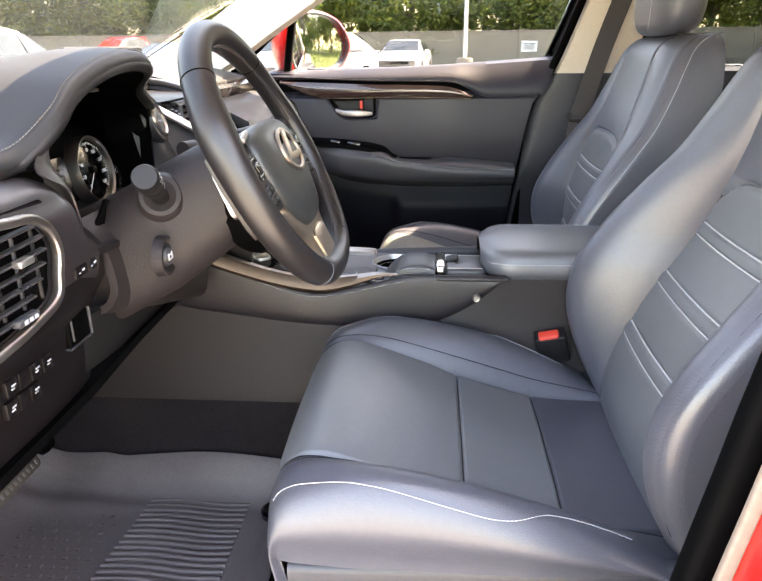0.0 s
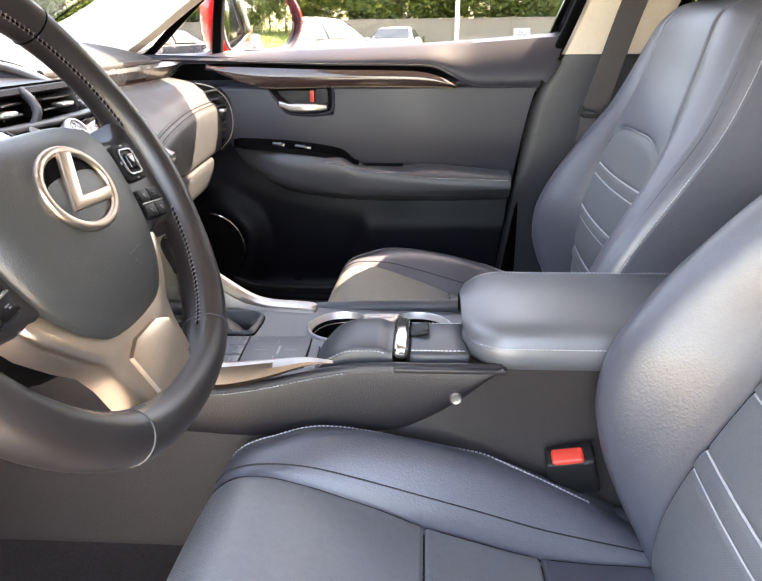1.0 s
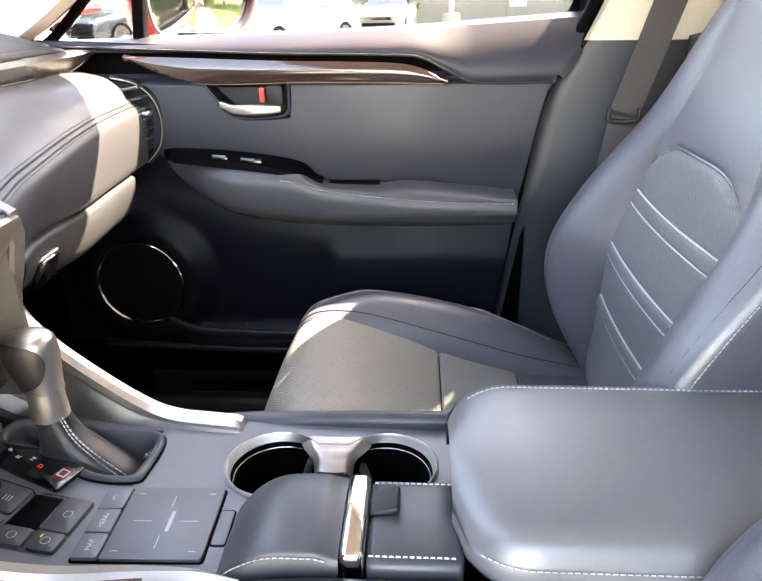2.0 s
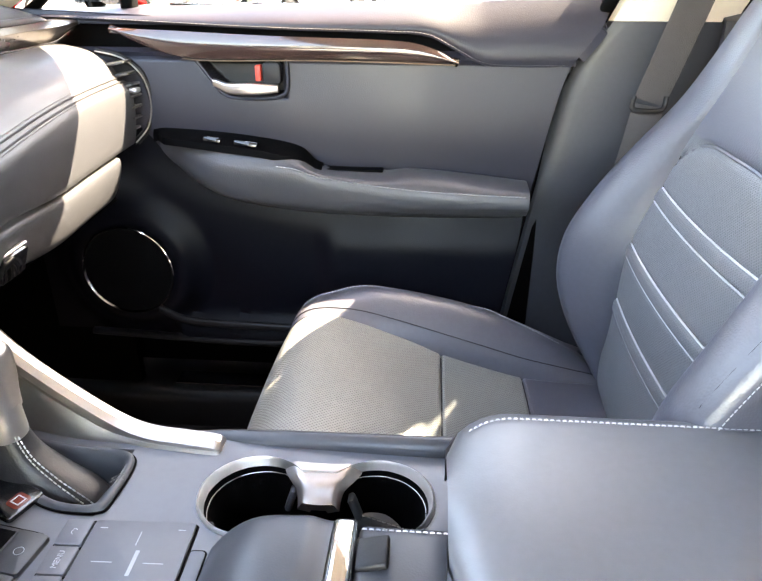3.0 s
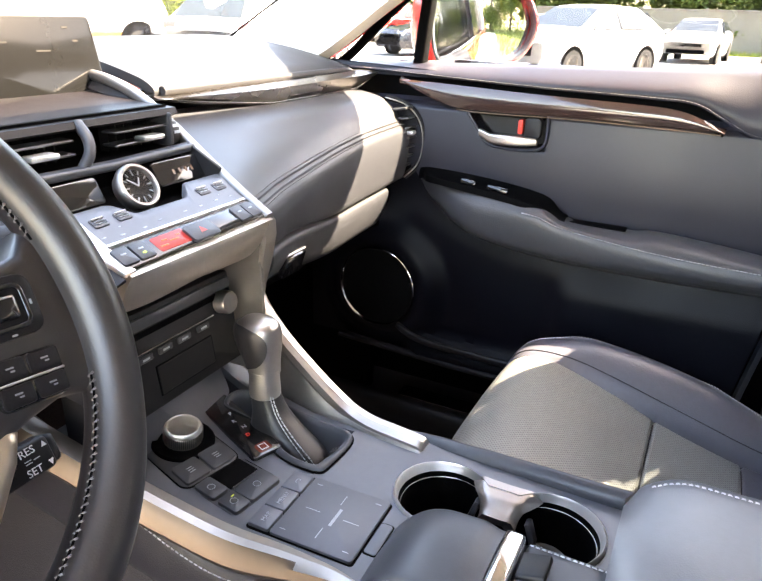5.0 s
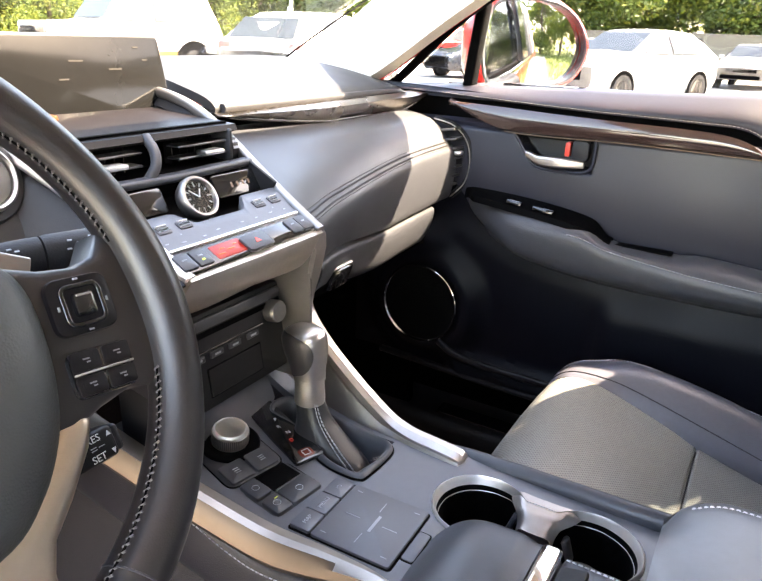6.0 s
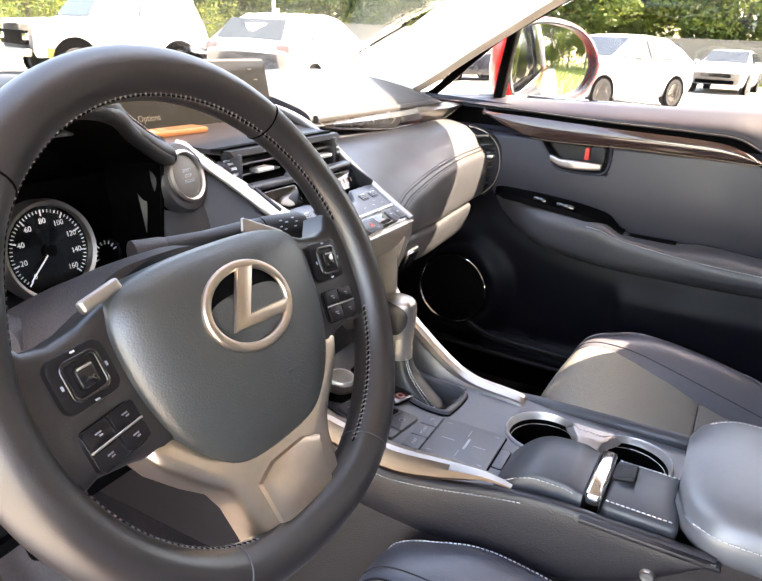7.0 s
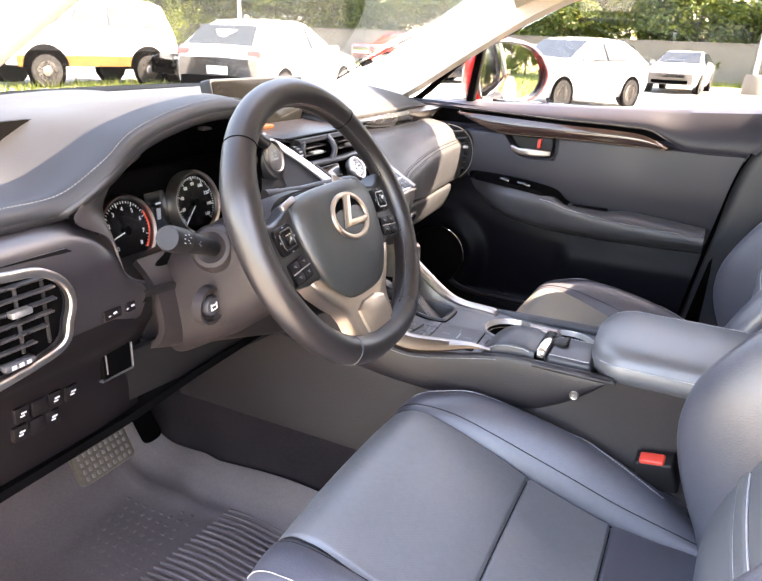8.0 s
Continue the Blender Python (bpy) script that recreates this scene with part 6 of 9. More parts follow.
for y, z in ((0.571, 0.953), (0.592, 0.9520), (0.613, 0.951), (0.635, 0.949), (0.567, 0.931), (0.588, 0.9300), (0.608, 0.929)):
    fx = -0.3935 - 0.030 * sm((1.02 - z) / 0.06) - 0.015 * sm((0.95 - z) / 0.1)
    sw = part("push_switch", rbox((fx + 0.001, y, z), (0.008, 0.0185, 0.0185), 0.002), FACE, face)
    if (y, z) not in ((0.592, 0.9520), (0.588, 0.9300)):
        part("switch_mark", rbox((fx + 0.0055, y + 0.001, z + 0.002), (0.0008, 0.0065, 0.0018), 0), GREY_PRINT, sw, smooth=False)
        part("switch_mark", rbox((fx + 0.0055, y - 0.001, z - 0.0012), (0.0008, 0.0050, 0.0016), 0), GREY_PRINT, sw, smooth=False)
# cover under the column
rows = []
for i in range(25):
    y = 0.760 + 0.322 * i / 24
    q = i / 24
    top = 1.045
    bot = 0.955 - 0.10 * q
    rows.append(spline([V(-0.43, y, top + 0.03), V(-0.402, y, top), V(-0.392, y, (top + bot) / 2), V(-0.396, y, bot + 0.02), V(-0.415, y, bot), V(-0.47, y, bot - 0.012)], 18))
part("knee_cover", thick(grid(rows), 0.01), KNEE, dash, "brown-black plastic knee cover", angle=50)
part("lower_cover", thick(grid([[V(-0.425 - 0.10 * k, y, 0.872 - 0.03 * k + 0.012 * sm((y - 0.72) / 0.2) * (1 - k)) for y in (0.44, 0.6, 0.72, 0.85, 1.0, 1.09)] for k in (0, 0.3, 1.0, 3.0)]), 0.01), DARK, dash)
part("lower_face", thick(grid([[V(-0.418 - 0.02 * k, y, 0.965 - 0.012 * (y - 0.72) * 8 - 0.08 * k) for y in (0.715, 0.80, 0.90, 1.0, 1.085)] for k in (0, 0.5, 1.0)]), 0.01), PLASTIC, dash)

# instruments
cl = thing("instrument_cluster", "dark instrument cluster with two round white dials", "instrument cluster", (-0.53, 0.89, 1.05))
part("backing", rbox((-0.535, 0.888, 1.095), (0.02, 0.35, 0.14), 0.01), DARK, cl)
for cy, cz, a0, a1, needle, red in ((0.960, 1.100, 225, -45, 222, 0), (0.818, 1.088, 225, -45, 195, 1)):
    m = frame_at((-0.505, cy, cz), (0, 1, 0), (-0.2, 0, 1))
    dial = part("dial", lathe([(0.002, 0.0), (0.044, 0.0)], 48, m), GLOSS, cl, "black dial with white marks")
    part("dial_ring", lathe([(0.044, -0.006), (0.045, 0.006), (0.0485, 0.008), (0.051, 0.002), (0.051, -0.012)], 56, m), SATIN, dial, "satin dial ring")
    marks = []
    for k in range(49 if not red else 41):
        n = 48 if not red else 40
        a = radians(a0 + (a1 - a0) * k / n)
        L = 0.006 if k % 6 == 0 else 0.003
        marks.append(moved(rbox((0.0405 - L / 2, 0, 0.0012), (L, 0.0009 if k % 6 else 0.0014, 0.0005), 0), m @ Matrix.Rotation(a, 4, "Z")))
    part("tick", join(*marks), WHITE_PRINT, dial, smooth=False)
    if not red:
        for k in range(9):
            a = radians(a0 + (a1 - a0) * k / 8)
            part("numeral", text(str(20 * k), 0.0075, m @ Matrix.Translation((0.0295 * math.cos(a), 0.0295 * math.sin(a), 0.0012))), WHITE_PRINT, dial, smooth=False)
    else:
        for k in range(9):
            a = radians(a0 + (a1 - a0) * k / 8)
            part("numeral", text(str(k), 0.0085, m @ Matrix.Translation((0.030 * math.cos(a), 0.030 * math.sin(a), 0.0012))), WHITE_PRINT, dial, smooth=False)
        arc = [m @ V(0.0405 * math.cos(radians(d)), 0.0405 * math.sin(radians(d)), 0.0014) for d in range(-45, 32, 4)]
        part("red_zone", sweep(arc, rounded(0.0035, 0.0008, 0.0003), up=m.to_3x3() @ V(0, 0, 1)), RED_BTN, dial)
    part("needle", moved(rbox((0.017, 0, 0.003), (0.040, 0.0016, 0.0012), 0.0005, 1), m @ Matrix.Rotation(radians(needle), 4, "Z")), WHITE_PRINT, dial)
    part("needle_hub", lathe([(0.006, 0.0), (0.006, 0.004), (0.001, 0.005)], 16, m), DARK, dial)
part("small_dial", lathe([(0.002, 0.0), (0.017, 0.0), (0.018, 0.003), (0.0195, 0.0)], 28, frame_at((-0.508, 1.028, 1.078), (0, 1, 0), (-0.2, 0, 1))), GLOSS, cl)
part("small_marks", join(*[moved(rbox((0.013, 0, 0.001), (0.004, 0.001, 0.0005), 0), frame_at((-0.508, 1.028, 1.078), (0, 1, 0), (-0.2, 0, 1)) @ Matrix.Rotation(radians(q), 4, "Z")) for q in range(20, 200, 22)]), WHITE_PRINT, cl, smooth=False)
part("info_screen", prism(rounded(0.040, 0.060, 0.003), (-0.515, 0.888, 1.098), (0, 1, 0), (-0.2, 0, 1), 0.002), GLOSS, cl)
part("info_mark", join(rbox((-0.5115, 0.888, 1.095), (0.001, 0.008, 0.020), 0), rbox((-0.5115, 0.888, 1.112), (0.001, 0.010, 0.003), 0)), GREY_PRINT, cl, smooth=False)
part("hood_lamp", rbox((-0.50, 0.985, 1.212), (0.012, 0.022, 0.006), 0.002), SATIN, cl)

# start button pod
pod = thing("start_button", "round start button with satin ring on a black pod", "start button", (-0.47, 1.094, 1.155))
pm = frame_at((-0.456, 1.098, 1.159), (-0.15, 1, 0), (-0.33, 0, 1))
POD_SKIN = material("pod_plastic", (0.026, 0.025, 0.027), rough=0.45, spec=0.5, grain=0.2, grain_scale=700, var=0.1)
part("pod", lathe([(0.044, -0.07), (0.042, -0.03), (0.040, -0.012)], 40, pm), DARK, pod)
part("pod_face", lathe([(0.040, -0.012), (0.0385, -0.003), (0.036, 0.001), (0.031, 0.002)], 40, pm), POD_SKIN, pod)
rows = []
for k in range(13):
    q = k / 12
    rows.append(spline([V(-0.480 + 0.020 * q, 1.052 + 0.004 * q, 1.150 - 0.115 * q), V(-0.462 + 0.030 * q, 1.066, 1.142 - 0.110 * q), V(-0.452 + 0.040 * q, 1.094 + 0.006 * q, 1.134 - 0.105 * q), V(-0.456 + 0.050 * q, 1.122 + 0.030 * q, 1.128 - 0.095 * q), V(-0.475 + 0.05 * q, 1.140 + 0.035 * q, 1.124 - 0.09 * q)], 20))
part("pod_base", thick(grid(rows), 0.006), POD_SKIN, pod, "smooth black panel under the button", angle=60)
part("ring", lathe([(0.0235, 0.0), (0.0242, 0.005), (0.0262, 0.007), (0.0288, 0.005), (0.0300, -0.002)], 44, pm), SATIN, pod, "satin metal ring")
part("button", lathe([(0.0236, -0.002), (0.0228, 0.003), (0.018, 0.0045), (0.002, 0.005)], 36, pm), material("start_button_face", (0.085, 0.080, 0.074), rough=0.35), pod)
for k, w in enumerate(("START", "STOP", "ENGINE")):
    part("lettering", text(w, 0.0050, pm @ Matrix.Translation((0, 0.0060 - 0.0058 * k, 0.0051))), GREY_PRINT, pod, smooth=False)

# centre stack
st = thing("centre_stack", "centre control stack with clock, vents and satin frame", "control panel", (-0.40, STC, 1.05))


def on_slope(y, s, h=0.0):
    """A point of the sloped control panel: s up the slope, h above it."""
    return V(-0.318 - 0.885 * s + 0.465 * h, y, 1.082 + 0.465 * s + 0.885 * h)


def scoop(u):
    """How far up the slope the panel reaches; it dips round the clock."""
    return 0.072 - 0.020 * sm((0.052 - abs(u)) / 0.020)


us = [-1 + 2 * i / 48 for i in range(49)]
rows = []
for k in range(7):
    row = []
    for u in us:
        y = 0.0945 * u + 0.012 * u * k / 6
        row.append(on_slope(STC + y, -0.004 + (scoop(y) + 0.004) * k / 6))
    rows.append(row)
rows.append([r + V(-0.004, 0, -0.001) for r in rows[-1]])
rows.append([r + V(-0.002, 0, -0.012) for r in rows[-1]])
part("control_panel", grid(rows), STACK_TOP, st, "blue-grey control panel", angle=50)
EXS, EYS = V(0, 1, 0), V(-0.885, 0, 0.465)


def on_panel(nm, y, s, w, h, mat, d=0.003, r=0.002, parent=st, label=""):
    return part(nm, prism(rounded(w, h, min(r, 0.45 * min(w, h))), on_slope(STC + y, s, -0.001), EXS, EYS, d + 0.001, min(0.0008, d / 3)), mat, parent, label)


strip = on_panel("lower_strip", 0, 0.0080, 0.184, 0.025, GLOSS, 0.0012, 0.003, label="gloss black display strip")
on_panel("chrome_bar", 0, 0.0255, 0.184, 0.0032, BRUSHED, 0.003, 0.0012)
ORANGE = glow("orange_display", (0.22, 0.012, 0.006), 0.06)
win = on_panel("display_window", -0.033, 0.0095, 0.040, 0.018, ORANGE, 0.0018, 0.002, strip, label="orange lit display")
for k, (u, v, w) in enumerate(((-0.045, 0.006, 0.010), (-0.040, 0.012, 0.007), (-0.030, 0.009, 0.012), (-0.022, 0.013, 0.006))):
    on_panel("display_mark", u, v, w, 0.0022, glow("orange_segment", (0.7, 0.05, 0.015), 0.15) if k == 0 else bpy.data.materials["orange_segment"], 0.0021, 0.0005, win)
on_panel("display_window", 0.043, 0.0095, 0.044, 0.018, GLOSS, 0.0018, 0.002, strip)
hz = on_panel("hazard_button", 0.003, 0.0060, 0.036, 0.021, BUTTON, 0.0045, 0.004, strip)
part("hazard_mark", prism([(-0.004, -0.003), (0.004, -0.003), (0.0, 0.004)], on_slope(STC + 0.003, 0.0060, 0.0042), EXS, EYS, 0.0008), RED_BTN, hz)
for u in (-0.088, -0.069, 0.066, 0.084):
    bt = on_panel("button", u, 0.0095, 0.017, 0.020, BUTTON, 0.0032, 0.002, strip)
    on_panel("button_mark", u, 0.0115, 0.006, 0.0022, GREY_PRINT, 0.0035, 0.0006, bt)
on_panel("lamp_mark", -0.0695, 0.006, 0.004, 0.002, glow("green_mark", (0.2, 0.45, 0.05), 0.3), 0.0036, 0.0005, strip)
for u in (-0.075, -0.049, 0.058, 0.083):
    tg = on_panel("toggle", u, 0.0545, 0.016, 0.011, BUTTON, 0.0012, 0.002)
    for q in range(3):
        on_panel("toggle_rib", u, 0.0525 + 0.0028 * q, 0.013, 0.0012, BRUSHED if q == 2 else GREY_PRINT, 0.0022 + 0.0006 * q, 0.0005, tg)
for u, v, w in ((-0.085, 0.037, 0.005), (-0.067, 0.034, 0.007), (-0.041, 0.034, 0.005), (-0.02, 0.037, 0.006), (0.014, 0.037, 0.006), (0.036, 0.037, 0.005), (0.060, 0.038, 0.007), (0.082, 0.037, 0.005), (-0.062, 0.044, 0.003), (0.070, 0.044, 0.003)):
    on_panel("panel_mark", u, v, w * 0.8, 0.0012, GREY_PRINT, 0.0003, 0.0005)
# recess behind the panel with two side displays and the analogue clock
part("display_recess", thick(grid([[V(x, STC + u * w, z) for u in (-1, -0.5, 0, 0.5, 1)] for x, z, w in ((-0.366, 1.088, 0.108), (-0.405, 1.098, 0.112), (-0.436, 1.115, 0.112), (-0.432, 1.140, 0.114))]), 0.005), DARK, st)
for sg in (-1, 1):
    dp = part("side_display", prism(rounded(0.070, 0.026, 0.004), (-0.408, STC + sg * 0.070, 1.1215), (0, 1, 0), (-0.5, 0, 0.86), 0.003, 0.001), GLOSS, st, "small gloss black display")
    if sg == 1:
        for q in range(4):
            part("digit", moved(rbox((0.060 + 0.009 * q, 0, 0), (0.0030, 0.0055, 0.0004), 0), Matrix.Translation((-0.4052, STC, 1.1225)) @ Matrix((V(0, 1, 0), V(-0.503, 0, 0.864), V(0.864, 0, 0.503))).transposed().to_4x4()), bpy.data.materials.get("amber_digits") or glow("amber_digits", (0.13, 0.075, 0.045), 0.02), dp, smooth=False)
    part("recess_cheek", rbox((-0.408, STC + (0.103 if sg == 1 else -0.109), 1.118), (0.050, 0.005, 0.036), 0.002, 2, Euler((0, radians(28), 0)).to_matrix().to_4x4()), PLASTIC, st)
part("vent_sill", sweep([V(-0.423, STC + (0.106 if q > 0 else 0.116) * q / 8, 1.138 + 0.002 * abs(q) / 8) for q in range(-8, 9)], rounded(0.016, 0.008, 0.003)), BUTTON, st)
ck = frame_at((-0.386, STC - 0.008, 1.1235), (0, 1, 0), (-0.62, 0, 1))
clock = part("clock", lathe([(0.0175, -0.003), (0.0178, 0.002), (0.0188, 0.004), (0.0210, 0.004), (0.0226, 0.0015), (0.0228, -0.004), (0.020, -0.012)], 56, ck), SATIN, st, "round satin framed analogue clock")
part("clock_face", lathe([(0.001, -0.001), (0.0177, -0.0008)], 40, ck), material("clock_face", (0.02, 0.02, 0.022), rough=0.2), clock)
for k in range(12):
    part("clock_mark", moved(rbox((0.0140, 0, 0.0), (0.0040 if k % 3 else 0.006, 0.0012, 0.0006), 0), ck @ Matrix.Rotation(radians(30 * k), 4, "Z")), GREY_PRINT, clock, smooth=False)
for ang, r in ((62, 0.009), (140, 0.013)):
    part("clock_hand", moved(rbox((r / 2, 0, 0.001), (r, 0.0013, 0.0006), 0), ck @ Matrix.Rotation(radians(ang), 4, "Z")), WHITE_PRINT, clock, smooth=False)
part("clock_glass", lathe([(0.001, 0.0030), (0.0180, 0.0025)], 32, ck), LENS, clock).visible_shadow = False
# vents above the panel
vb = part("vent_backing", thick(grid([[V(x, STC + u, z) for u in (-0.125, 0, 0.106)] for x, z in ((-0.432, 1.139), (-0.475, 1.141), (-0.485, 1.176), (-0.452, 1.178))]), 0.005), DARK, st)
for sg in (-1, 1):
    for k in range(2):
        part("vent_slat", rbox((-0.452, STC + sg * (0.0625 - 0.0035 * sg), 1.150 + 0.013 * k), (0.020, 0.077 - 0.003 * sg, 0.0026), 0.001, 1), BUTTON, vb)
    for k in range(7):
        part("vent_blade", rbox((-0.470, STC + sg * (0.032 + 0.0112 * k), 1.158), (0.012, 0.0014, 0.034), 0), PLASTIC, vb, smooth=False)
    part("vent_tab", rbox((-0.440, STC + sg * 0.066, 1.154), (0.016, 0.030, 0.0055), 0.002, 2), BRUSHED, vb)
    vw = part("vent_wheel", lathe([(0.001, -0.006), (0.017, -0.006), (0.018, 0.0), (0.017, 0.006), (0.001, 0.006)], 28, frame_at((-0.455, STC + sg * (0.1105 - 0.006 * sg), 1.151), (-1, 0, 0), (0, 0, 1))), PLASTIC, vb)
    for k in range(4):
        aa = radians(12 + 22 * k)
        part("wheel_mark", rbox((-0.455 + 0.0178 * math.cos(aa), STC + sg * (0.1105 - 0.006 * sg), 1.151 + 0.0178 * math.sin(aa)), (0.0016, 0.008, 0.003), 0, 1, Euler((0, -aa, 0)).to_matrix().to_4x4()), GREY_PRINT, vw, smooth=False)
    part("vent_cheek", rbox((-0.452, STC + sg * (0.1015 - 0.005 * sg), 1.158), (0.030, 0.005, 0.036), 0.002, 2), BUTTON, vb)
    if sg == -1:
        part("vent_divider", sweep(spline([(-0.424, STC + sg * 0.036, 1.140), (-0.424, STC + sg * 0.026, 1.153), (-0.432, STC + sg * 0.020, 1.166), (-0.446, STC + sg * 0.018, 1.178)], 14), rounded(0.010, 0.010, 0.004), up=(0, 1, 0)), BUTTON, vb)
rows = []
for k in range(17):
    q = -1 + k / 8
    w = [0.116, 0.116, 0.118, 0.132, 0.154, 0.19]
    rows.append([V(x, STC + (min(ww, frame_far(x) - 0.004) if q > 0 else ww) * q, z) for (x, z), ww in zip(((-0.450, 1.170), (-0.440, 1.174), (-0.444, 1.180), (-0.49, 1.182), (-0.56, 1.185), (-0.69, 1.190)), w)])
# the sun reaches this ledge, so its shade is put into a dark colour
part("vent_ledge", thick(grid(rows), 0.006), FACE, st, "ledge above the vents, darkened to look shaded", angle=40)
part("ledge_strip", rbox((-0.562, STC - 0.095, 1.188), (0.030, 0.11, 0.008), 0.003), material("copper_strip", (0.11, 0.042, 0.016), rough=0.4, metal=0.5, var=0.15), st, "copper toned strip below the screen")
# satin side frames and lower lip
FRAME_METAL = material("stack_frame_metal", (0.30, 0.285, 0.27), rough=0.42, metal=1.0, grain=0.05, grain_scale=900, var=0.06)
for sg in (-1, 1):
    fr = spline([(x, STC + (frame_far(x) if sg == 1 else -frame_off(x)), z) for x, z in ((-0.312, 1.078), (-0.360, 1.102), (-0.405, 1.126), (-0.455, 1.158), (-0.50, 1.184), (-0.56, 1.200), (-0.66, 1.208))[:7 if sg == 1 else 5]], 44)
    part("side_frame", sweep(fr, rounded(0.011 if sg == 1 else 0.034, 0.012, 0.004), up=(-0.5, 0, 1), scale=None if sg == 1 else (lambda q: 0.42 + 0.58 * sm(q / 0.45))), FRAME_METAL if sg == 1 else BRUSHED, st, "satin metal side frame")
    if sg == -1:
        skirt = [spline([p + V(0, -0.006, -0.003), p + V(-0.008, -0.024, -0.014), p + V(-0.022, -0.052, -0.038)], 8) for p in fr]
        part("side_skirt", thick(grid(skirt), 0.004), POD_SKIN, st, "smooth black panel beside the frame", angle=60)
    part("frame_base", thick(grid([[p + V(0, 0, -0.004), p + V(0, -sg * 0.012, -0.014)] for p in fr]), 0.003), PLASTIC, st)
rows = []
for i in range(33):
    q = -1 + 2 * i / 32
    y = STC + 0.0985 * q
    e = 0.010 * abs(q) ** 6
    rows.append([V(-0.320, y, 1.0785), V(-0.314, y, 1.0792), V(-0.3085, y, 1.0765), V(-0.306 - e, y, 1.066), V(-0.314 - e, y, 1.050), V(-0.326 - e, y, 1.040 - 0.004 * abs(q)), V(-0.350, y, 1.038), V(-0.350, y, 1.072)])
part("lower_lip", caps(grid(rows, close_u=True)), material("bronze_lip", (0.56, 0.49, 0.42), rough=0.46, metal=1.0, var=0.06), st, "satin metal lower lip", angle=40)
# audio unit in the recess below
aud = thing("audio_unit", "black audio unit with disc slot and knobs", "car radio", (-0.39, STC, 0.90))
part("recess", thick(grid([[V(x, STC + y, z) for y in (-0.105, 0, 0.105)] for x, z in ((-0.345, 1.042), (-0.41, 1.036), (-0.415, 0.99))]), 0.006), DARK, aud)
part("fascia", prism(rounded(0.212, 0.108, 0.003), (-0.386, STC, 0.947), (0, 1, 0), (-0.14, 0, 1), 0.012, 0.002), PLASTIC, aud)
am = frame_at((-0.3735, STC, 0.947), (0, 1, 0), (-0.14, 0, 1))
part("top_bar", moved(rbox((0, 0.044, 0.001), (0.206, 0.013, 0.006), 0.003, 2), am), BUTTON, aud)
part("slot_shadow", moved(rbox((0, 0.0325, 0.000), (0.200, 0.006, 0.003), 0), am), DARK, aud, smooth=False)
part("disc_slot", moved(rbox((-0.006, 0.0135, 0.001), (0.150, 0.0022, 0.003), 0.0008, 1), am), CHROME, aud, "bright disc slot edge")
for u in (-0.066, -0.036, -0.008, 0.020, 0.050):
    bt = part("button", moved(rbox((u, 0.0065, 0.0005), (0.020, 0.007, 0.003), 0.001, 1), am), BUTTON, aud)
    part("button_mark", moved(rbox((u, 0.0065, 0.0022), (0.009, 0.0022, 0.0005), 0), am), GREY_PRINT, bt, smooth=False)
part("drawer", moved(rbox((0.018, -0.024, 0.000), (0.084, 0.032, 0.002), 0.001, 1), am), PLASTIC, aud)
part("drawer_gap", moved(rbox((0.018, -0.024, -0.0006), (0.087, 0.035, 0.002), 0.001, 1), am), DARK, aud)
for sg in (-1, 1):
    part("knob", lathe([(0.0135, -0.004), (0.0135, 0.012), (0.0120, 0.0145), (0.002, 0.0145)], 24, am @ Matrix.Translation((sg * 0.086, 0.024, 0))), SATIN, aud, "satin rotary knob")
    part("side_cheek", thick(grid([[V(x, STC + sg * yy, z) for x, yy in ((-0.335, 0.108), (-0.36, 0.105), (-0.41, 0.103))] for z in (1.045, 0.97, 0.88)]), 0.006), FRAME_METAL if sg == 1 else PLASTIC, aud)

SCREEN_PRINT = material("screen_print", (0.036, 0.034, 0.032), rough=0.9, spec=0.0)
# display on top of the dashboard
sc = thing("dashboard_screen", "wide glossy screen standing on the dashboard", "screen", (-0.61, 1.25, 1.17))
sx = frame_at((-0.600, 1.285, 1.212), (0.03, 1, 0), (-0.22, 0, 1))
part("case", prism(rounded(0.290, 0.122, 0.008), sx @ V(0, 0, -0.024), sx.to_3x3() @ V(1, 0, 0), sx.to_3x3() @ V(0, 1, 0), 0.024, 0.003), PLASTIC, sc)
face = part("glass", prism(rounded(0.283, 0.114, 0.006), sx @ V(0, 0, -0.001), sx.to_3x3() @ V(1, 0, 0), sx.to_3x3() @ V(0, 1, 0), 0.003, 0.001), material("screen_glass", (0.006, 0.006, 0.006), rough=0.11, spec=0.16, var=0.1, rough_var=0.02), sc)
for u, v, w in ((-0.125, 0.02, 0.012), (-0.127, -0.012, 0.008), (-0.127, -0.030, 0.008), (0.07, 0.02, 0.03), (0.105, 0.045, 0.014), (0.115, 0.03, 0.012), (0.02, 0.03, 0.03), (0.0, 0.01, 0.02)):
    part("screen_mark", moved(rbox((u, v, 0.0023), (w * 0.6, 0.0018, 0.0004), 0), sx), SCREEN_PRINT, face, smooth=False)
for w, v in (("Options", -0.012), ("Sound", -0.030)):
    part("lettering", text(w, 0.011, sx @ Matrix.Translation((-0.100, v, 0.0022))), SCREEN_PRINT, face, smooth=False)
part("foot", rbox((-0.632, 1.25, 1.17), (0.05, 0.20, 0.05), 0.01), PLASTIC, sc)


# ---------------------------------------------------------------- centre console
cons = thing("centre_console", "black centre console with satin rails and cup holders", "console", (-0.1, MID, 0.5))
CZ = 0.845
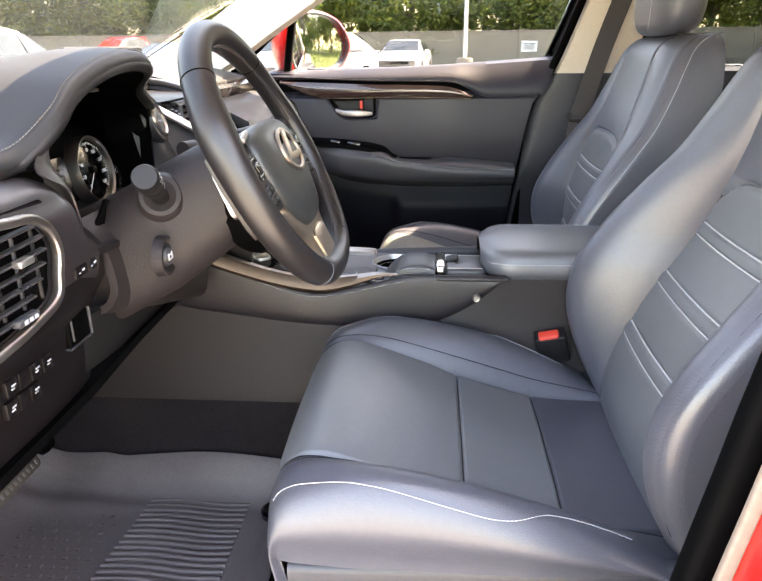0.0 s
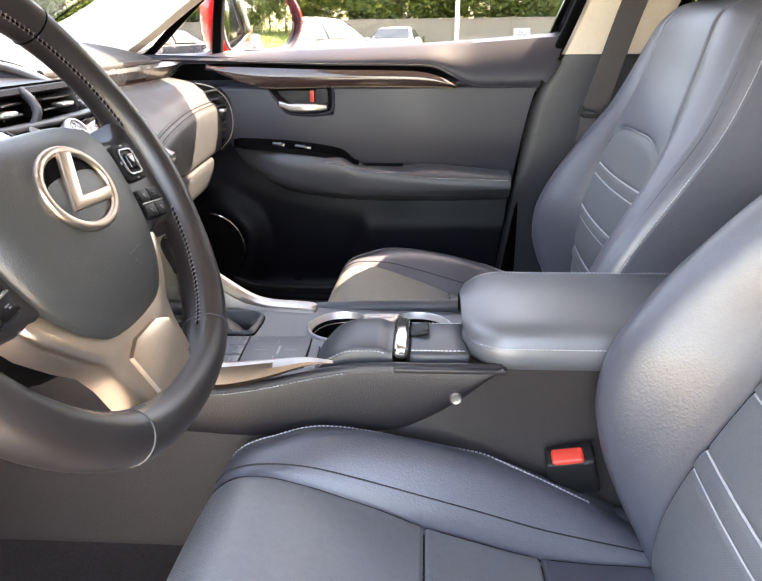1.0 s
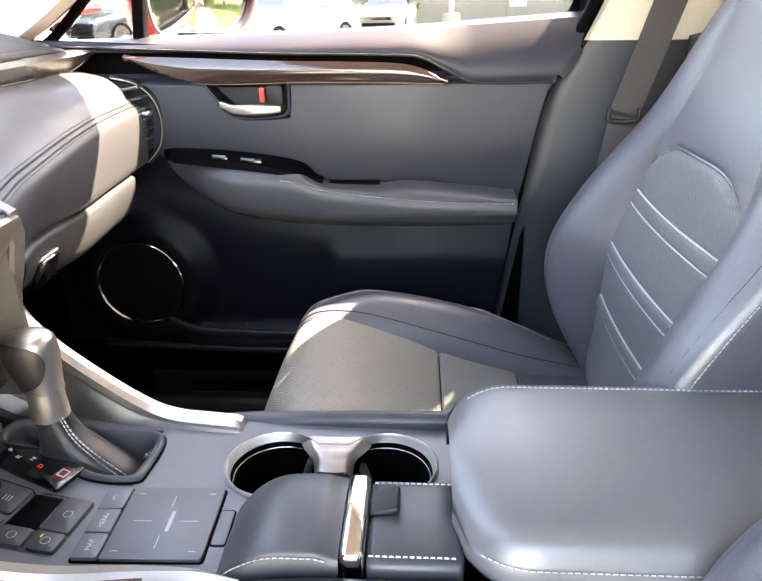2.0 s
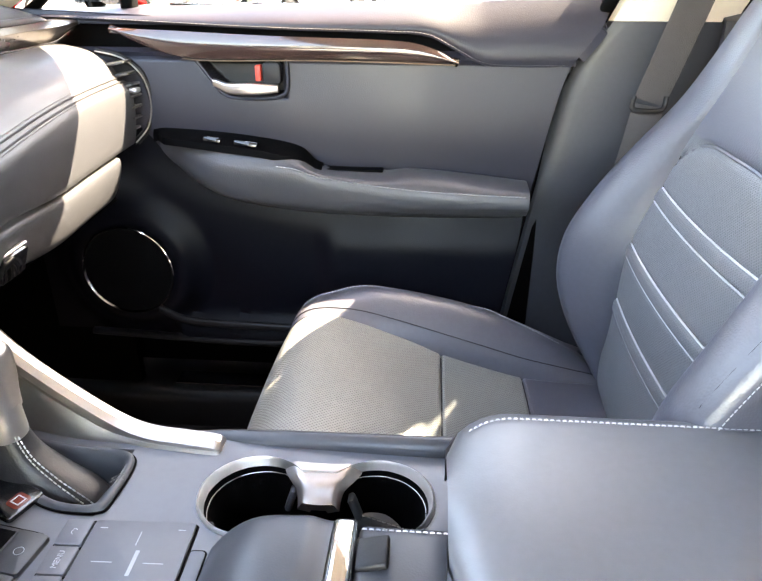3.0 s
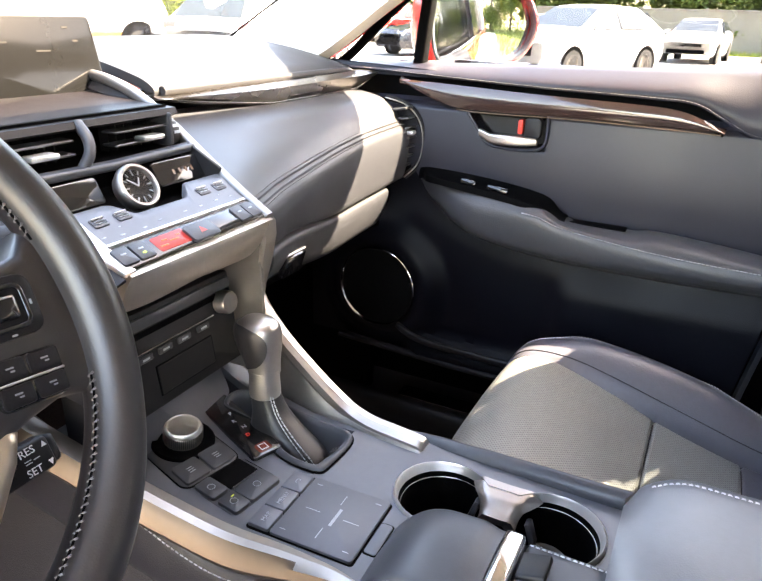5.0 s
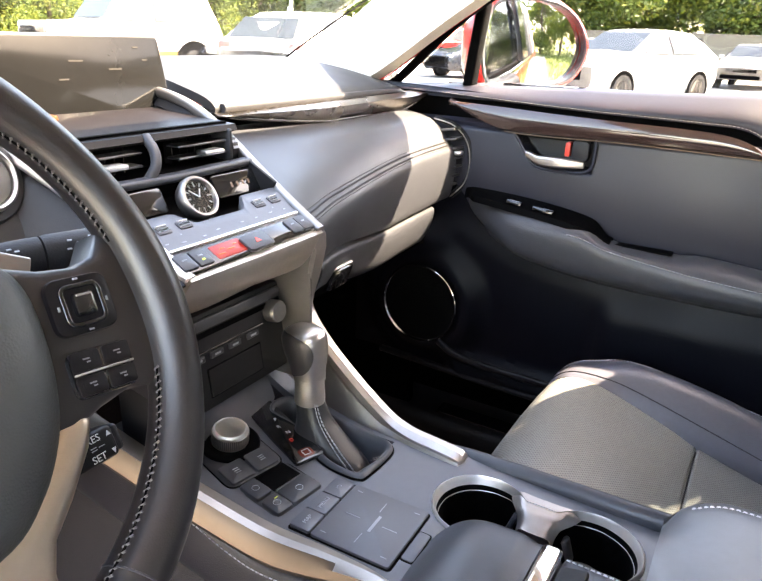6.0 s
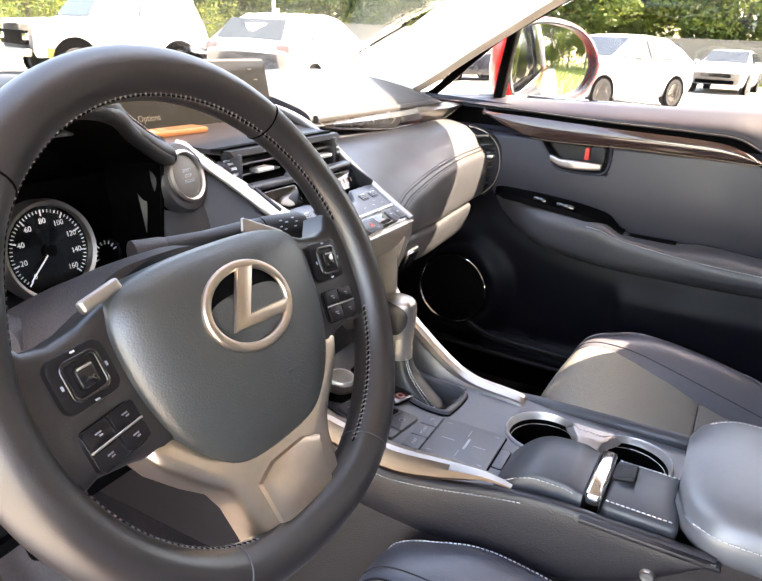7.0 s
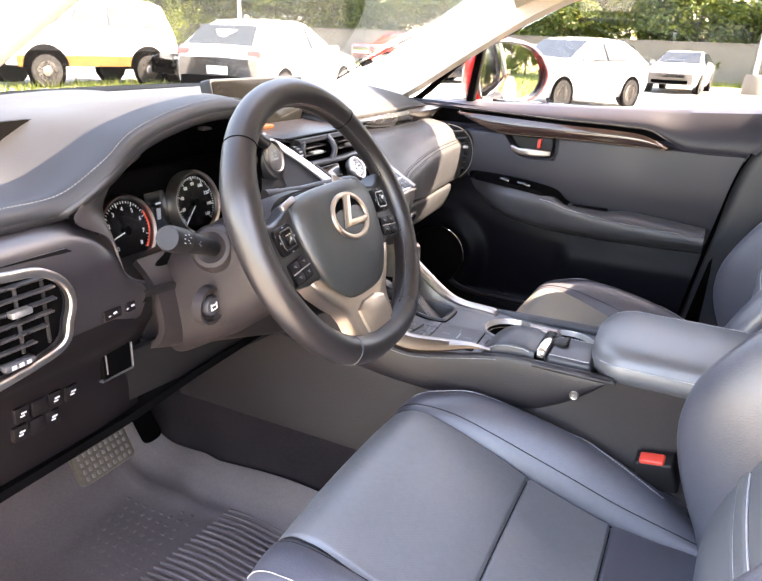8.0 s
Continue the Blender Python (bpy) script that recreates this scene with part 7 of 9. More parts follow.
# top plate with openings left by the parts on it
def top_z(x):
    return CZ + 0.014 * sm((-0.25 - x) / 0.12) + 0.034 * sm((-0.345 - x) / 0.085)


def strip_plate(y0, y1, x0, x1, n=12):
    return thick(grid([[V(x0 + (x1 - x0) * i / n, y0 + (y1 - y0) * k / 4, top_z(x0 + (x1 - x0) * i / n)) for k in range(5)] for i in range(n + 1)]), -0.010)


part("top_plate", strip_plate(1.150, 1.268, -0.43, 0.02), CONSOLE_TOP, cons, "blue-grey console top plate")
part("top_plate", strip_plate(1.268, 1.392, -0.43, -0.395), CONSOLE_TOP, cons)
part("top_plate", strip_plate(1.268, 1.392, -0.205, -0.128), CONSOLE_TOP, cons)
rows = []
for i in range(25):
    x = -0.395 + 0.19 * i / 24
    y1 = curve1(-x, [(0.205, 1.286), (0.232, 1.287), (0.258, 1.294), (0.277, 1.305), (0.31, 1.320), (0.350, 1.326), (0.360, 1.348), (0.395, 1.372)])
    rows.append([V(x, 1.268 + (y1 - 1.268) * k / 4, top_z(x)) for k in range(5)])
part("top_plate", thick(grid(rows), -0.010), CONSOLE_TOP, cons)
part("top_plate", strip_plate(1.372, 1.395, -0.395, -0.205), CONSOLE_TOP, cons)
part("top_plate", strip_plate(1.268, 1.395, 0.076, 0.10), CONSOLE_TOP, cons)

# sides: stitched upper skin, lower panel, carpet
ST = [(-0.60, 0.965), (-0.50, 0.935), (-0.42, 0.908), (-0.376, 0.893), (-0.30, 0.862), (-0.226, 0.842), (-0.17, 0.847), (-0.08, 0.868), (-0.03, 0.876), (0.05, 0.877), (0.13, 0.878)]
LOW = [(-0.60, 0.840), (-0.487, 0.812), (-0.35, 0.792), (-0.25, 0.779), (-0.174, 0.775), (-0.08, 0.777), (0.008, 0.790), (0.06, 0.815), (0.10, 0.845), (0.13, 0.873)]
def far_side(bm):
    """The flank on the passenger's side, which lies wider and a little lower."""
    bmesh.ops.transform(bm, matrix=Matrix.Translation((0, 2.562, -0.034)) @ Matrix.Diagonal((1, -1, 1, 1)), verts=bm.verts)
    return bm


for sg in (1, -1):
    rows = []
    for i in range(61):
        x = -0.60 + 0.73 * i / 60
        a, b = curve1(x, ST), curve1(x, LOW)
        rows.append([V(x, 1.160, a - 0.003), V(x, 1.152, a + 0.0005), V(x, 1.146, a - 0.004), V(x, 1.143, a - 0.3 * (a - b)), V(x, 1.142, a - 0.7 * (a - b)), V(x, 1.146, b + 0.003), V(x, 1.154, b), V(x, 1.165, b)])
    bm = grid([spline(r, 22) for r in rows])
    skin = part("side_skin", bm if sg == 1 else far_side(bm), CONSOLE_SKIN, cons, "soft black console flank", angle=60)
    line = [V(x, 1.1420, curve1(x, ST) - 0.006) for x in [-0.46 + 0.004 * i for i in range(103)]]
    bm = stitches(line, (0, -1, 0.4), 0.0052, (0.0038, 0.0011))
    part("stitching", bm if sg == 1 else far_side(bm), THREAD, cons, "row of white stitches")
    rows = []
    for i in range(31):
        x = -0.72 + 1.27 * i / 30
        a = curve1(x, [(-0.74, 0.865)] + LOW + [(0.16, 0.874), (0.6, 0.874)]) + 0.01 if x < 0.13 else 0.874
        rows.append([V(x, 1.156, min(a, 0.874)), V(x, 1.152, 0.80), V(x, 1.138, 0.72), V(x, 1.124, 0.64), V(x, 1.122, 0.625)])
    bm = thick(grid([spline(r, 14) for r in rows]), 0.006)
    part("side_panel", bm if sg == 1 else far_side(bm), KNEE, cons, "brown-black plastic console side", angle=60)
    bm = thick(grid([[V(x, y, z) for x in (-0.95, -0.6, -0.3, 0.0, 0.3)] for y, z in ((1.126, 0.632), (1.118, 0.60), (1.112, 0.52), (1.10, 0.45), (1.07, 0.425))]), 0.006)
    part("tunnel_carpet", bm if sg == 1 else mirror_y(bm), CARPET, cons, "black carpet along the tunnel", angle=60)
part("flank_screw", lathe([(0.0075, -0.006), (0.0075, 0.002), (0.006, 0.004), (0.003, 0.003), (0.001, 0.0035)], 18, frame_at((0.077, 1.1425, 0.838), (1, 0, 0), (0, 0, 1))), SATIN, cons, "bright hook button")
part("flank_edge", rbox((0.07, 1.147, 0.872), (0.13, 0.012, 0.006), 0.002), CONSOLE_SKIN, cons)

# satin rails that sweep down from the stack
RAIL = [(-0.56, 1.098, 1.00), (-0.47, 1.112, 0.955), (-0.40, 1.126, 0.922), (-0.33, 1.139, 0.893), (-0.27, 1.148, 0.874), (-0.21, 1.153, 0.864), (-0.15, 1.155, 0.870), (-0.10, 1.153, 0.879), (-0.066, 1.1485, 0.880)]
rows = []
for k, p in enumerate(spline(RAIL, 50)):
    q = k / 49
    w = 1.0 - 0.97 * sm((q - 0.62) / 0.38)
    rows.append([p + V(0, a, b) for a, b in ((0.020 * w + 0.002, -0.012 * w - 0.001), (0.017 * w + 0.0015, 0.001 * w), (0.001 + 0.006 * w, 0.0005 + 0.004 * w), (0.0, 0.003 * w), (-0.005, -0.004 * w), (-0.009 + 0.004 * (1 - w), -0.015 * w - 0.001), (-0.006 + 0.003 * (1 - w), -0.022 * w - 0.001), (0.001 + 0.009 * w, -0.024 * w - 0.001))])
rail = part("rail", caps(grid(rows, close_u=True)), [material("rail_metal", (0.145, 0.104, 0.080), rough=0.46, metal=1.0, grain=0.05, grain_scale=900, var=0.06), material("rail_lit_top_metal", (0.40, 0.36, 0.325), rough=0.40, metal=1.0, grain=0.05, grain_scale=900, var=0.06)], cons, "satin metal rail with champagne side", angle=28)
# upward faces take the paler metal: the rail's bright top put into colour
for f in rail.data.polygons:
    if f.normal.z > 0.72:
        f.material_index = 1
RAILR = [(-0.322, 1.390, 1.068), (-0.336, 1.398, 1.03), (-0.350, 1.404, 0.995), (-0.352, 1.407, 0.965), (-0.322, 1.405, 0.928), (-0.275, 1.402, 0.890), (-0.228, 1.398, 0.860), (-0.195, 1.392, 0.852), (-0.16, 1.388, 0.851), (-0.132, 1.3855, 0.850), (-0.124, 1.385, 0.8475), (-0.1225, 1.385, 0.844)]
rows = []
for k, p in enumerate(spline(RAILR, 54)):
    q = k / 53
    w = 1.0 - 0.35 * sm((q - 0.85) / 0.15)
    rows.append([p + V(0, a, b) for a, b in ((-0.014 * w, -0.008), (-0.013 * w, 0.001), (-0.006, 0.006), (0.003, 0.006), (0.009, 0.0), (0.010, -0.016), (0.0, -0.022), (-0.010, -0.020))])
part("rail", caps(grid(rows, close_u=True)), SATIN, cons, "satin metal rail", angle=28)
part("inner_wall", thick(grid([[V(p.x, p.y - 0.008, p.z - 0.002), V(p.x, p.y - 0.014, p.z - 0.5 * max(0.004, p.z - top_z(p.x))), V(p.x, p.y - 0.020, top_z(p.x) - 0.006)] for p in spline(RAILR[2:], 24)]), 0.003), material("rail_inner_metal", (0.36, 0.335, 0.315), rough=0.42, metal=1.0, var=0.06), cons, "grey metal inner side of the rail")
# leather roll along the passenger edge
edge_rows = []
for k, p in enumerate(spline([(-0.215, 1.409, 0.833), (-0.17, 1.407, 0.835), (-0.125, 1.401, 0.838), (-0.08, 1.397, 0.842), (0.0, 1.394, 0.846), (0.06, 1.392, 0.848), (0.13, 1.392, 0.850)], 40)):
    g = 0.30 + 0.70 * sm((k / 39 - 0.05) / 0.35)
    wave = 0.0010 * noise.noise(V(p.x * 28, 3, 1)) * (1 - sm((k / 39 - 0.5) / 0.2))
    edge_rows.append([p + V(0, a * g, b * g + wave) for a, b in [(0.010 * math.cos(t), 0.012 * math.sin(t)) for t in [2 * math.pi * j / 18 for j in range(18)]]])
part("edge_roll", caps(grid(edge_rows, close_u=True)), LEATHER_SMOOTH, cons, angle=70)

# gear selector in its recess with a leather boot
gx, gy = -0.292, 1.318
rec = [(-0.352, 1.327), (-0.350, 1.361), (-0.300, 1.370), (-0.225, 1.367), (-0.197, 1.354), (-0.196, 1.302), (-0.203, 1.289), (-0.232, 1.288), (-0.256, 1.294), (-0.277, 1.305), (-0.310, 1.321)]
ring = [V(p.x, p.y, top_z(p.x)) for p in spline([(a, b, 0) for a, b in rec], 72, closed=True)]
gear = thing("gear_selector", "leather booted gear selector with satin knob", "gear lever", (gx, gy, CZ))
ctr = sum(ring, V(0, 0, 0)) / len(ring)
part("surround", sweep([p + V(0, 0, 0.001) for p in ring], circle(0.0014, 6), up=(0, 0, 1), closed=True), DARK, gear, "thin black joint round the leather")
rows = []
for inset, d in ((-0.001, -0.002), (0.001, 0.0045), (0.004, 0.0062), (0.008, 0.0050), (0.011, -0.001), (0.0145, -0.014), (0.018, -0.030), (0.024, -0.040)):
    row = []
    for p in ring:
        u = V(ctr.x - p.x, ctr.y - p.y, 0)
        wide = 0.75 + 0.5 * sm((1.335 - p.y) / 0.04) * sm((p.x + 0.32) / 0.05)
        row.append(p + u.normalized() * min(inset * wide, 0.8 * u.length) + V(0, 0, d))
    rows.append(row)
rows.append([ctr + V(0, 0, -0.045) for p in ring])
part("recess", grid(rows, close_u=True), LEATHER_SMOOTH, gear, "smooth leather lined recess", angle=70)
for x0, y0, x1, y1 in ((-0.2075, 1.330, -0.194, 1.331), (-0.2075, 1.325, -0.194, 1.326)):
    part("stitching", stitches([V(x0 + (x1 - x0) * k / 6, y0 + (y1 - y0) * k / 6, top_z(-0.2) + 0.0065 - 0.005 * abs(k - 3.5) / 3.5) for k in range(7)], (0, 0, 1), 0.004, (0.003, 0.0012)), THREAD_DARK, gear)
# the strip with the gear letters beside it, sunk level
boot_ring = [(0.058, 0.027, 0.816, (-0.272, 1.331)), (0.050, 0.026, 0.830, (-0.274, 1.331)), (0.032, 0.022, 0.850, (-0.280, 1.330)), (0.0185, 0.0175, 0.872, (-0.2885, 1.330)), (0.0145, 0.0145, 0.895, (-0.2945, 1.330)), (0.0135, 0.0135, 0.905, (-0.2945, 1.330))]
rows = []
for a, b, z, (cx, cy) in boot_ring:
    rows.append([V(cx + a * math.copysign(abs(math.cos(t)) ** 0.7, math.cos(t)), cy + b * math.copysign(abs(math.sin(t)) ** 0.7, math.sin(t)), z) for t in [2 * math.pi * k / 32 for k in range(32)]])
fine = [[c for c in r] for r in zip(*[spline(col, 20) for col in zip(*rows)])]
boot = part("boot", grid(fine, close_u=True), LEATHER_DARK, gear, "black leather boot", angle=70)
for ang in (-0.42, -0.20, 2.75, 2.95):
    k = int((ang % (2 * math.pi)) / (2 * math.pi) * 32)
    part("stitching", stitches([Vector(r[k]) + V(0.0010 * math.cos(ang), 0.001 * math.sin(ang), 0.0004) for r in fine], (math.cos(ang), math.sin(ang), 0.5), 0.0048, (0.0036, 0.0012)), THREAD, boot, "row of white stitches")
part("collar", lathe([(0.0150, 0.890), (0.0172, 0.891), (0.0176, 0.895), (0.0166, 0.912), (0.0165, 0.922)], 28, Matrix.Translation((-0.2945, 1.330, 0))), SATIN, gear, "satin collar")
rows = []
for z, a, b, cx in ((0.918, 0.0166, 0.0164, -0.295), (0.931, 0.0178, 0.0172, -0.296), (0.944, 0.0212, 0.0190, -0.298), (0.956, 0.0240, 0.0200, -0.300), (0.966, 0.0248, 0.0202, -0.301), (0.974, 0.0225, 0.0188, -0.301), (0.979, 0.0165, 0.0140, -0.301), (0.981, 0.006, 0.005, -0.301)):
    rows.append([V(cx + a * math.copysign(abs(math.cos(t)) ** 0.8, math.cos(t)), 1.331 + b * math.copysign(abs(math.sin(t)) ** 0.8, math.sin(t)), z) for t in [2 * math.pi * k / 36 for k in range(36)]])
fine = [list(r) for r in zip(*[spline(col, 22) for col in zip(*rows)])]
part("knob", caps(grid([[p for p in r] for r in fine], close_u=True)), SATIN, gear, "satin metal gear knob", angle=70)
rows = []
for i in range(2, 17):
    r = fine[i]
    c = sum(r, V(0, 0, 0)) / len(r)
    half = 9.5 * math.sqrt(max(0.02, 1 - ((i - 9) / 7.2) ** 2))
    row = []
    for j in range(15):
        k = 22.5 - half + 2 * half * j / 14
        k0 = int(math.floor(k))
        p = r[k0 % 36].lerp(r[(k0 + 1) % 36], k - k0)
        row.append(c + (p - c) * 1.035)
    rows.append(row)
part("knob_leather", thick(grid(rows), -0.001), LEATHER_DARK, gear, "black leather knob side")
part("knob_piping", sweep([r[-1] for r in rows], circle(0.0006, 5), up=(0, 0, 1)), THREAD_DARK, gear)

# gear position strip
gs = frame_at((-0.316, 1.306, top_z(-0.316) + 0.0035), (1, -0.36, -0.10), (0.36, 1, 0))
gate = part("gear_indicator", prism(rounded(0.118, 0.036, 0.004), gs @ V(0, 0, -0.003), gs.to_3x3() @ V(1, 0, 0), gs.to_3x3() @ V(0, 1, 0), 0.004, 0.001), GLOSS, gear, "gloss black gear indicator")
for k, w in enumerate("PRND"):
    part("gear_letter", text(w, 0.007, gs @ Matrix.Translation((-0.020 + 0.014 * k, 0.003 - 0.004 * (k % 2), 0.0012)) @ Matrix.Rotation(radians(90), 4, "Z")), GREY_PRINT if w != "D" else ORANGE, gate, smooth=False)
part("lock_release", prism(rounded(0.015, 0.017, 0.004), gs @ V(0.048, 0.001, -0.0025), gs.to_3x3() @ V(1, 0, 0), gs.to_3x3() @ V(0, 1, 0), 0.004, 0.001), material("copper_gloss", (0.12, 0.022, 0.015), rough=0.25), gate, "red-brown release cover")
part("release_mark", join(*[moved(rbox((0.048 + u, 0.001 + v, 0.0017), (a, b, 0.0005), 0), gs) for u, v, a, b in ((0.004, 0, 0.0009, 0.009), (-0.004, 0, 0.0009, 0.009), (0, 0.0041, 0.008, 0.0009), (0, -0.0041, 0.008, 0.0009))]), GREY_PRINT, gate, smooth=False)

# drive mode dial with its plate, and the buttons behind it
pl = frame_at((-0.340, 1.244, top_z(-0.340) + 0.0005), (1, -0.20, -0.16), (0.20, 1, 0))
dial = thing("mode_dial", "round brushed metal dial on a dark plate", "rotary dial", (-0.37, 1.24, top_z(-0.37)))
part("plate_gap", prism(rounded(0.107, 0.073, 0.0115), pl @ V(0, 0, -0.005), pl.to_3x3() @ V(1, 0, 0), pl.to_3x3() @ V(0, 1, 0), 0.0062, 0.001), DARK, dial)
part("plate", prism(rounded(0.104, 0.070, 0.010), pl @ V(0, 0, -0.004), pl.to_3x3() @ V(1, 0, 0), pl.to_3x3() @ V(0, 1, 0), 0.006, 0.0015), BUTTON, dial)
KNOB_TOP = material("turned_knob_metal", (0.86, 0.82, 0.76), rough=0.40, metal=1.0, var=0.04, rough_var=0.03)
kb = KNOB_TOP.node_tree.nodes["Principled BSDF"]
kb.inputs["Anisotropic"].default_value = 0.85
tang = KNOB_TOP.node_tree.nodes.new("ShaderNodeTangent")
tang.direction_type, tang.axis = "RADIAL", "Z"
KNOB_TOP.node_tree.links.new(tang.outputs[0], kb.inputs["Tangent"])
part("dial_base", lathe([(0.0330, 0.0), (0.0330, 0.002), (0.031, 0.0035), (0.026, 0.0025), (0.021, 0.004)], 40, pl @ Matrix.Translation((-0.006, 0.006, 0.001))), DARK, dial)
part("knob", lathe([(0.0195, 0.003), (0.0200, 0.006), (0.0192, 0.0195), (0.0172, 0.0222), (0.016, 0.0225), (0.0155, 0.0218), (0.001, 0.0218)], 48, pl @ Matrix.Translation((-0.006, 0.006, 0.001))), KNOB_TOP, dial, "turned metal knob")
knurl = pl @ Matrix.Translation((-0.006, 0.006, 0.001))
part("knurling", join(*[moved(rbox((0.0197, 0, 0.0115), (0.0012, 0.0011, 0.011), 0), knurl @ Matrix.Rotation(2 * math.pi * k / 60, 4, "Z")) for k in range(60)]), SATIN, dial, "fine knurled edge", smooth=False)
for u, v in ((0.036, 0.016), (0.036, -0.016)):
    b = part("button", prism(rounded(0.028, 0.029, 0.003), pl @ V(u, v, 0.001), pl.to_3x3() @ V(1, 0, 0), pl.to_3x3() @ V(0, 1, 0), 0.004, 0.001), BUTTON, dial)
    part("button_mark", join(*[moved(rbox((u + 0.003 * q, v, 0.0054), (0.0008, 0.0065, 0.0004), 0), pl) for q in (-1, 0, 1)]), GREY_PRINT, b, smooth=False)
part("dial_mark", join(*[moved(rbox((-0.042, 0.024 * q, 0.0022), (0.0012, 0.006, 0.0004), 0), pl) for q in (-1, 0, 1)]), GREY_PRINT, dial, smooth=False)
bq = frame_at((-0.2605, 1.234, top_z(-0.2605) - 0.0005), (1, -0.13, -0.05), (0.13, 1, 0))
bp = thing("switch_block", "block of dark parking brake and hold switches", "switch panel", (-0.258, 1.23, CZ))
part("plate_gap", prism(rounded(0.065, 0.069, 0.0095), bq @ V(0, 0, -0.005), bq.to_3x3() @ V(1, 0, 0), bq.to_3x3() @ V(0, 1, 0), 0.0062, 0.001), DARK, bp)
part("plate", prism(rounded(0.062, 0.066, 0.008), bq @ V(0, 0, -0.004), bq.to_3x3() @ V(1, 0, 0), bq.to_3x3() @ V(0, 1, 0), 0.006, 0.0015), BUTTON, bp)
part("slot", moved(rbox((-0.014, 0.010, 0.002), (0.028, 0.038, 0.003), 0.001), bq), DARK, bp)
part("slot_edge", moved(rbox((0.0015, 0.010, 0.003), (0.0014, 0.036, 0.004), 0.0005, 1), bq), BUTTON, bp)
for u, v, w, h in ((0.0165, 0.010, 0.026, 0.040), (0.0165, -0.021, 0.026, 0.020), (-0.0145, -0.021, 0.028, 0.020)):
    b = part("switch", prism(rounded(w, h, 0.003), bq @ V(u, v, 0.001), bq.to_3x3() @ V(1, 0, 0), bq.to_3x3() @ V(0, 1, 0), 0.005, 0.0012), BUTTON, bp)
    part("switch_mark", sweep([bq @ V(u + 0.0038 * math.cos(a), v + 0.0038 * math.sin(a), 0.0062) for a in [2 * math.pi * k / 14 for k in range(14)]], circle(0.0003, 4), up=(0, 0, 1), closed=True), GREY_PRINT, b)
part("lamp", moved(rbox((0.0105, -0.017, 0.0063), (0.0010, 0.0036, 0.0006), 0), bq), glow("green_lamp", (0.30, 0.36, 0.04), 0.06), bp, smooth=False)

# touch pad with its key row
tp = thing("touch_pad", "grey touch pad with marked corners and keys", "touch pad", (-0.165, 1.238, CZ))
tm = frame_at((-0.165, 1.238, CZ + 0.002), (1, 0.03, 0), (-0.03, 1, 0))
part("frame", prism(rounded(0.1105, 0.088, 0.004), tm @ V(-0.0017, 0, -0.005), (1, 0.03, 0), (-0.03, 1, 0), 0.004, 0.001), DARK, tp)
pad = part("pad", prism(rounded(0.083, 0.085, 0.003), tm @ V(0.010, 0, -0.0028), (1, 0.03, 0), (-0.03, 1, 0), 0.0045, 0.0007), CONSOLE_TOP, tp, "smooth grey pad")
for u, v, a, b in ((-0.020, 0, 0.016, 0.0008), (0.020, 0, 0.016, 0.0008), (0, 0.024, 0.0008, 0.014), (0, -0.024, 0.0008, 0.014), (-0.032, 0.034, 0.006, 0.0008), (0.032, 0.034, 0.006, 0.0008), (-0.032, -0.034, 0.006, 0.0008), (0.032, -0.034, 0.006, 0.0008)):
    part("pad_mark", moved(rbox((0.010 + u, v, 0.0018), (a, b, 0.0002), 0), tm), GREY_PRINT, pad, smooth=False)
part("logo_bar", moved(rbox((0.014, 0.0, 0.0018), (0.0030, 0.024, 0.0002), 0), tm), GREY_PRINT, pad, smooth=False)
for k in range(3):
    v = -0.0283 + 0.0283 * k
    b = part("key", prism(rounded(0.022, 0.0270, 0.002), tm @ V(-0.0440, v, -0.0025), (1, 0.03, 0), (-0.03, 1, 0), 0.005, 0.001), CONSOLE_TOP, tp)
    if k < 2:
        part("lettering", text(("MAP", "MENU")[k], 0.0062, tm @ Matrix.Translation((-0.0435, v, 0.0026)) @ Matrix.Rotation(radians(90), 4, "Z")), GREY_PRINT, b, smooth=False)
    else:
        part("key_mark", sweep([tm @ V(-0.044 + 0.002 * math.cos(a), v + 0.003 * math.sin(a), 0.0026) for a in [0.5 + 4.2 * j / 9 for j in range(10)]], circle(0.0004, 4), up=(0, 0, 1)), GREY_PRINT, b)
part("key_gap", prism(rounded(0.015, 0.043, 0.004), (-0.105, 1.236, CZ - 0.002), (1, 0.03, 0), (-0.03, 1, 0), 0.0026, 0.0006), DARK, tp)
part("side_key", prism(rounded(0.012, 0.040, 0.003), (-0.105, 1.236, CZ - 0.0015), (1, 0.03, 0), (-0.03, 1, 0), 0.0030, 0.0010), CONSOLE_TOP, tp)

# wrist rest, strip and lid behind it
wr = thing("wrist_rest", "black stitched leather wrist rest on the console", "wrist rest", (-0.045, 1.215, CZ))
rows = []
for i in range(31):
    q = i / 30
    x = -0.096 + 0.098 * q
    h = 0.042 * (1 - (1 - min(1, q / 0.60)) ** 2.4) * (1 - 0.14 * sm((q - 0.8) / 0.2)) + 0.003
    y0, y1 = 1.168 + 0.006 * (1 - sm(q / 0.3)), 1.258 + 0.006 * q
    rows.append(spline([V(x, y0, CZ), V(x, y0 - 0.003, CZ + 0.50 * h), V(x, y0 - 0.0005, CZ + 0.88 * h), V(x, y0 + 0.008, CZ + h), V(x, (y0 + y1) / 2, CZ + h + 0.002), V(x, y1 - 0.012, CZ + h - 0.001), V(x, y1, CZ + 0.8 * h), V(x, y1 + 0.002, CZ)], 30))
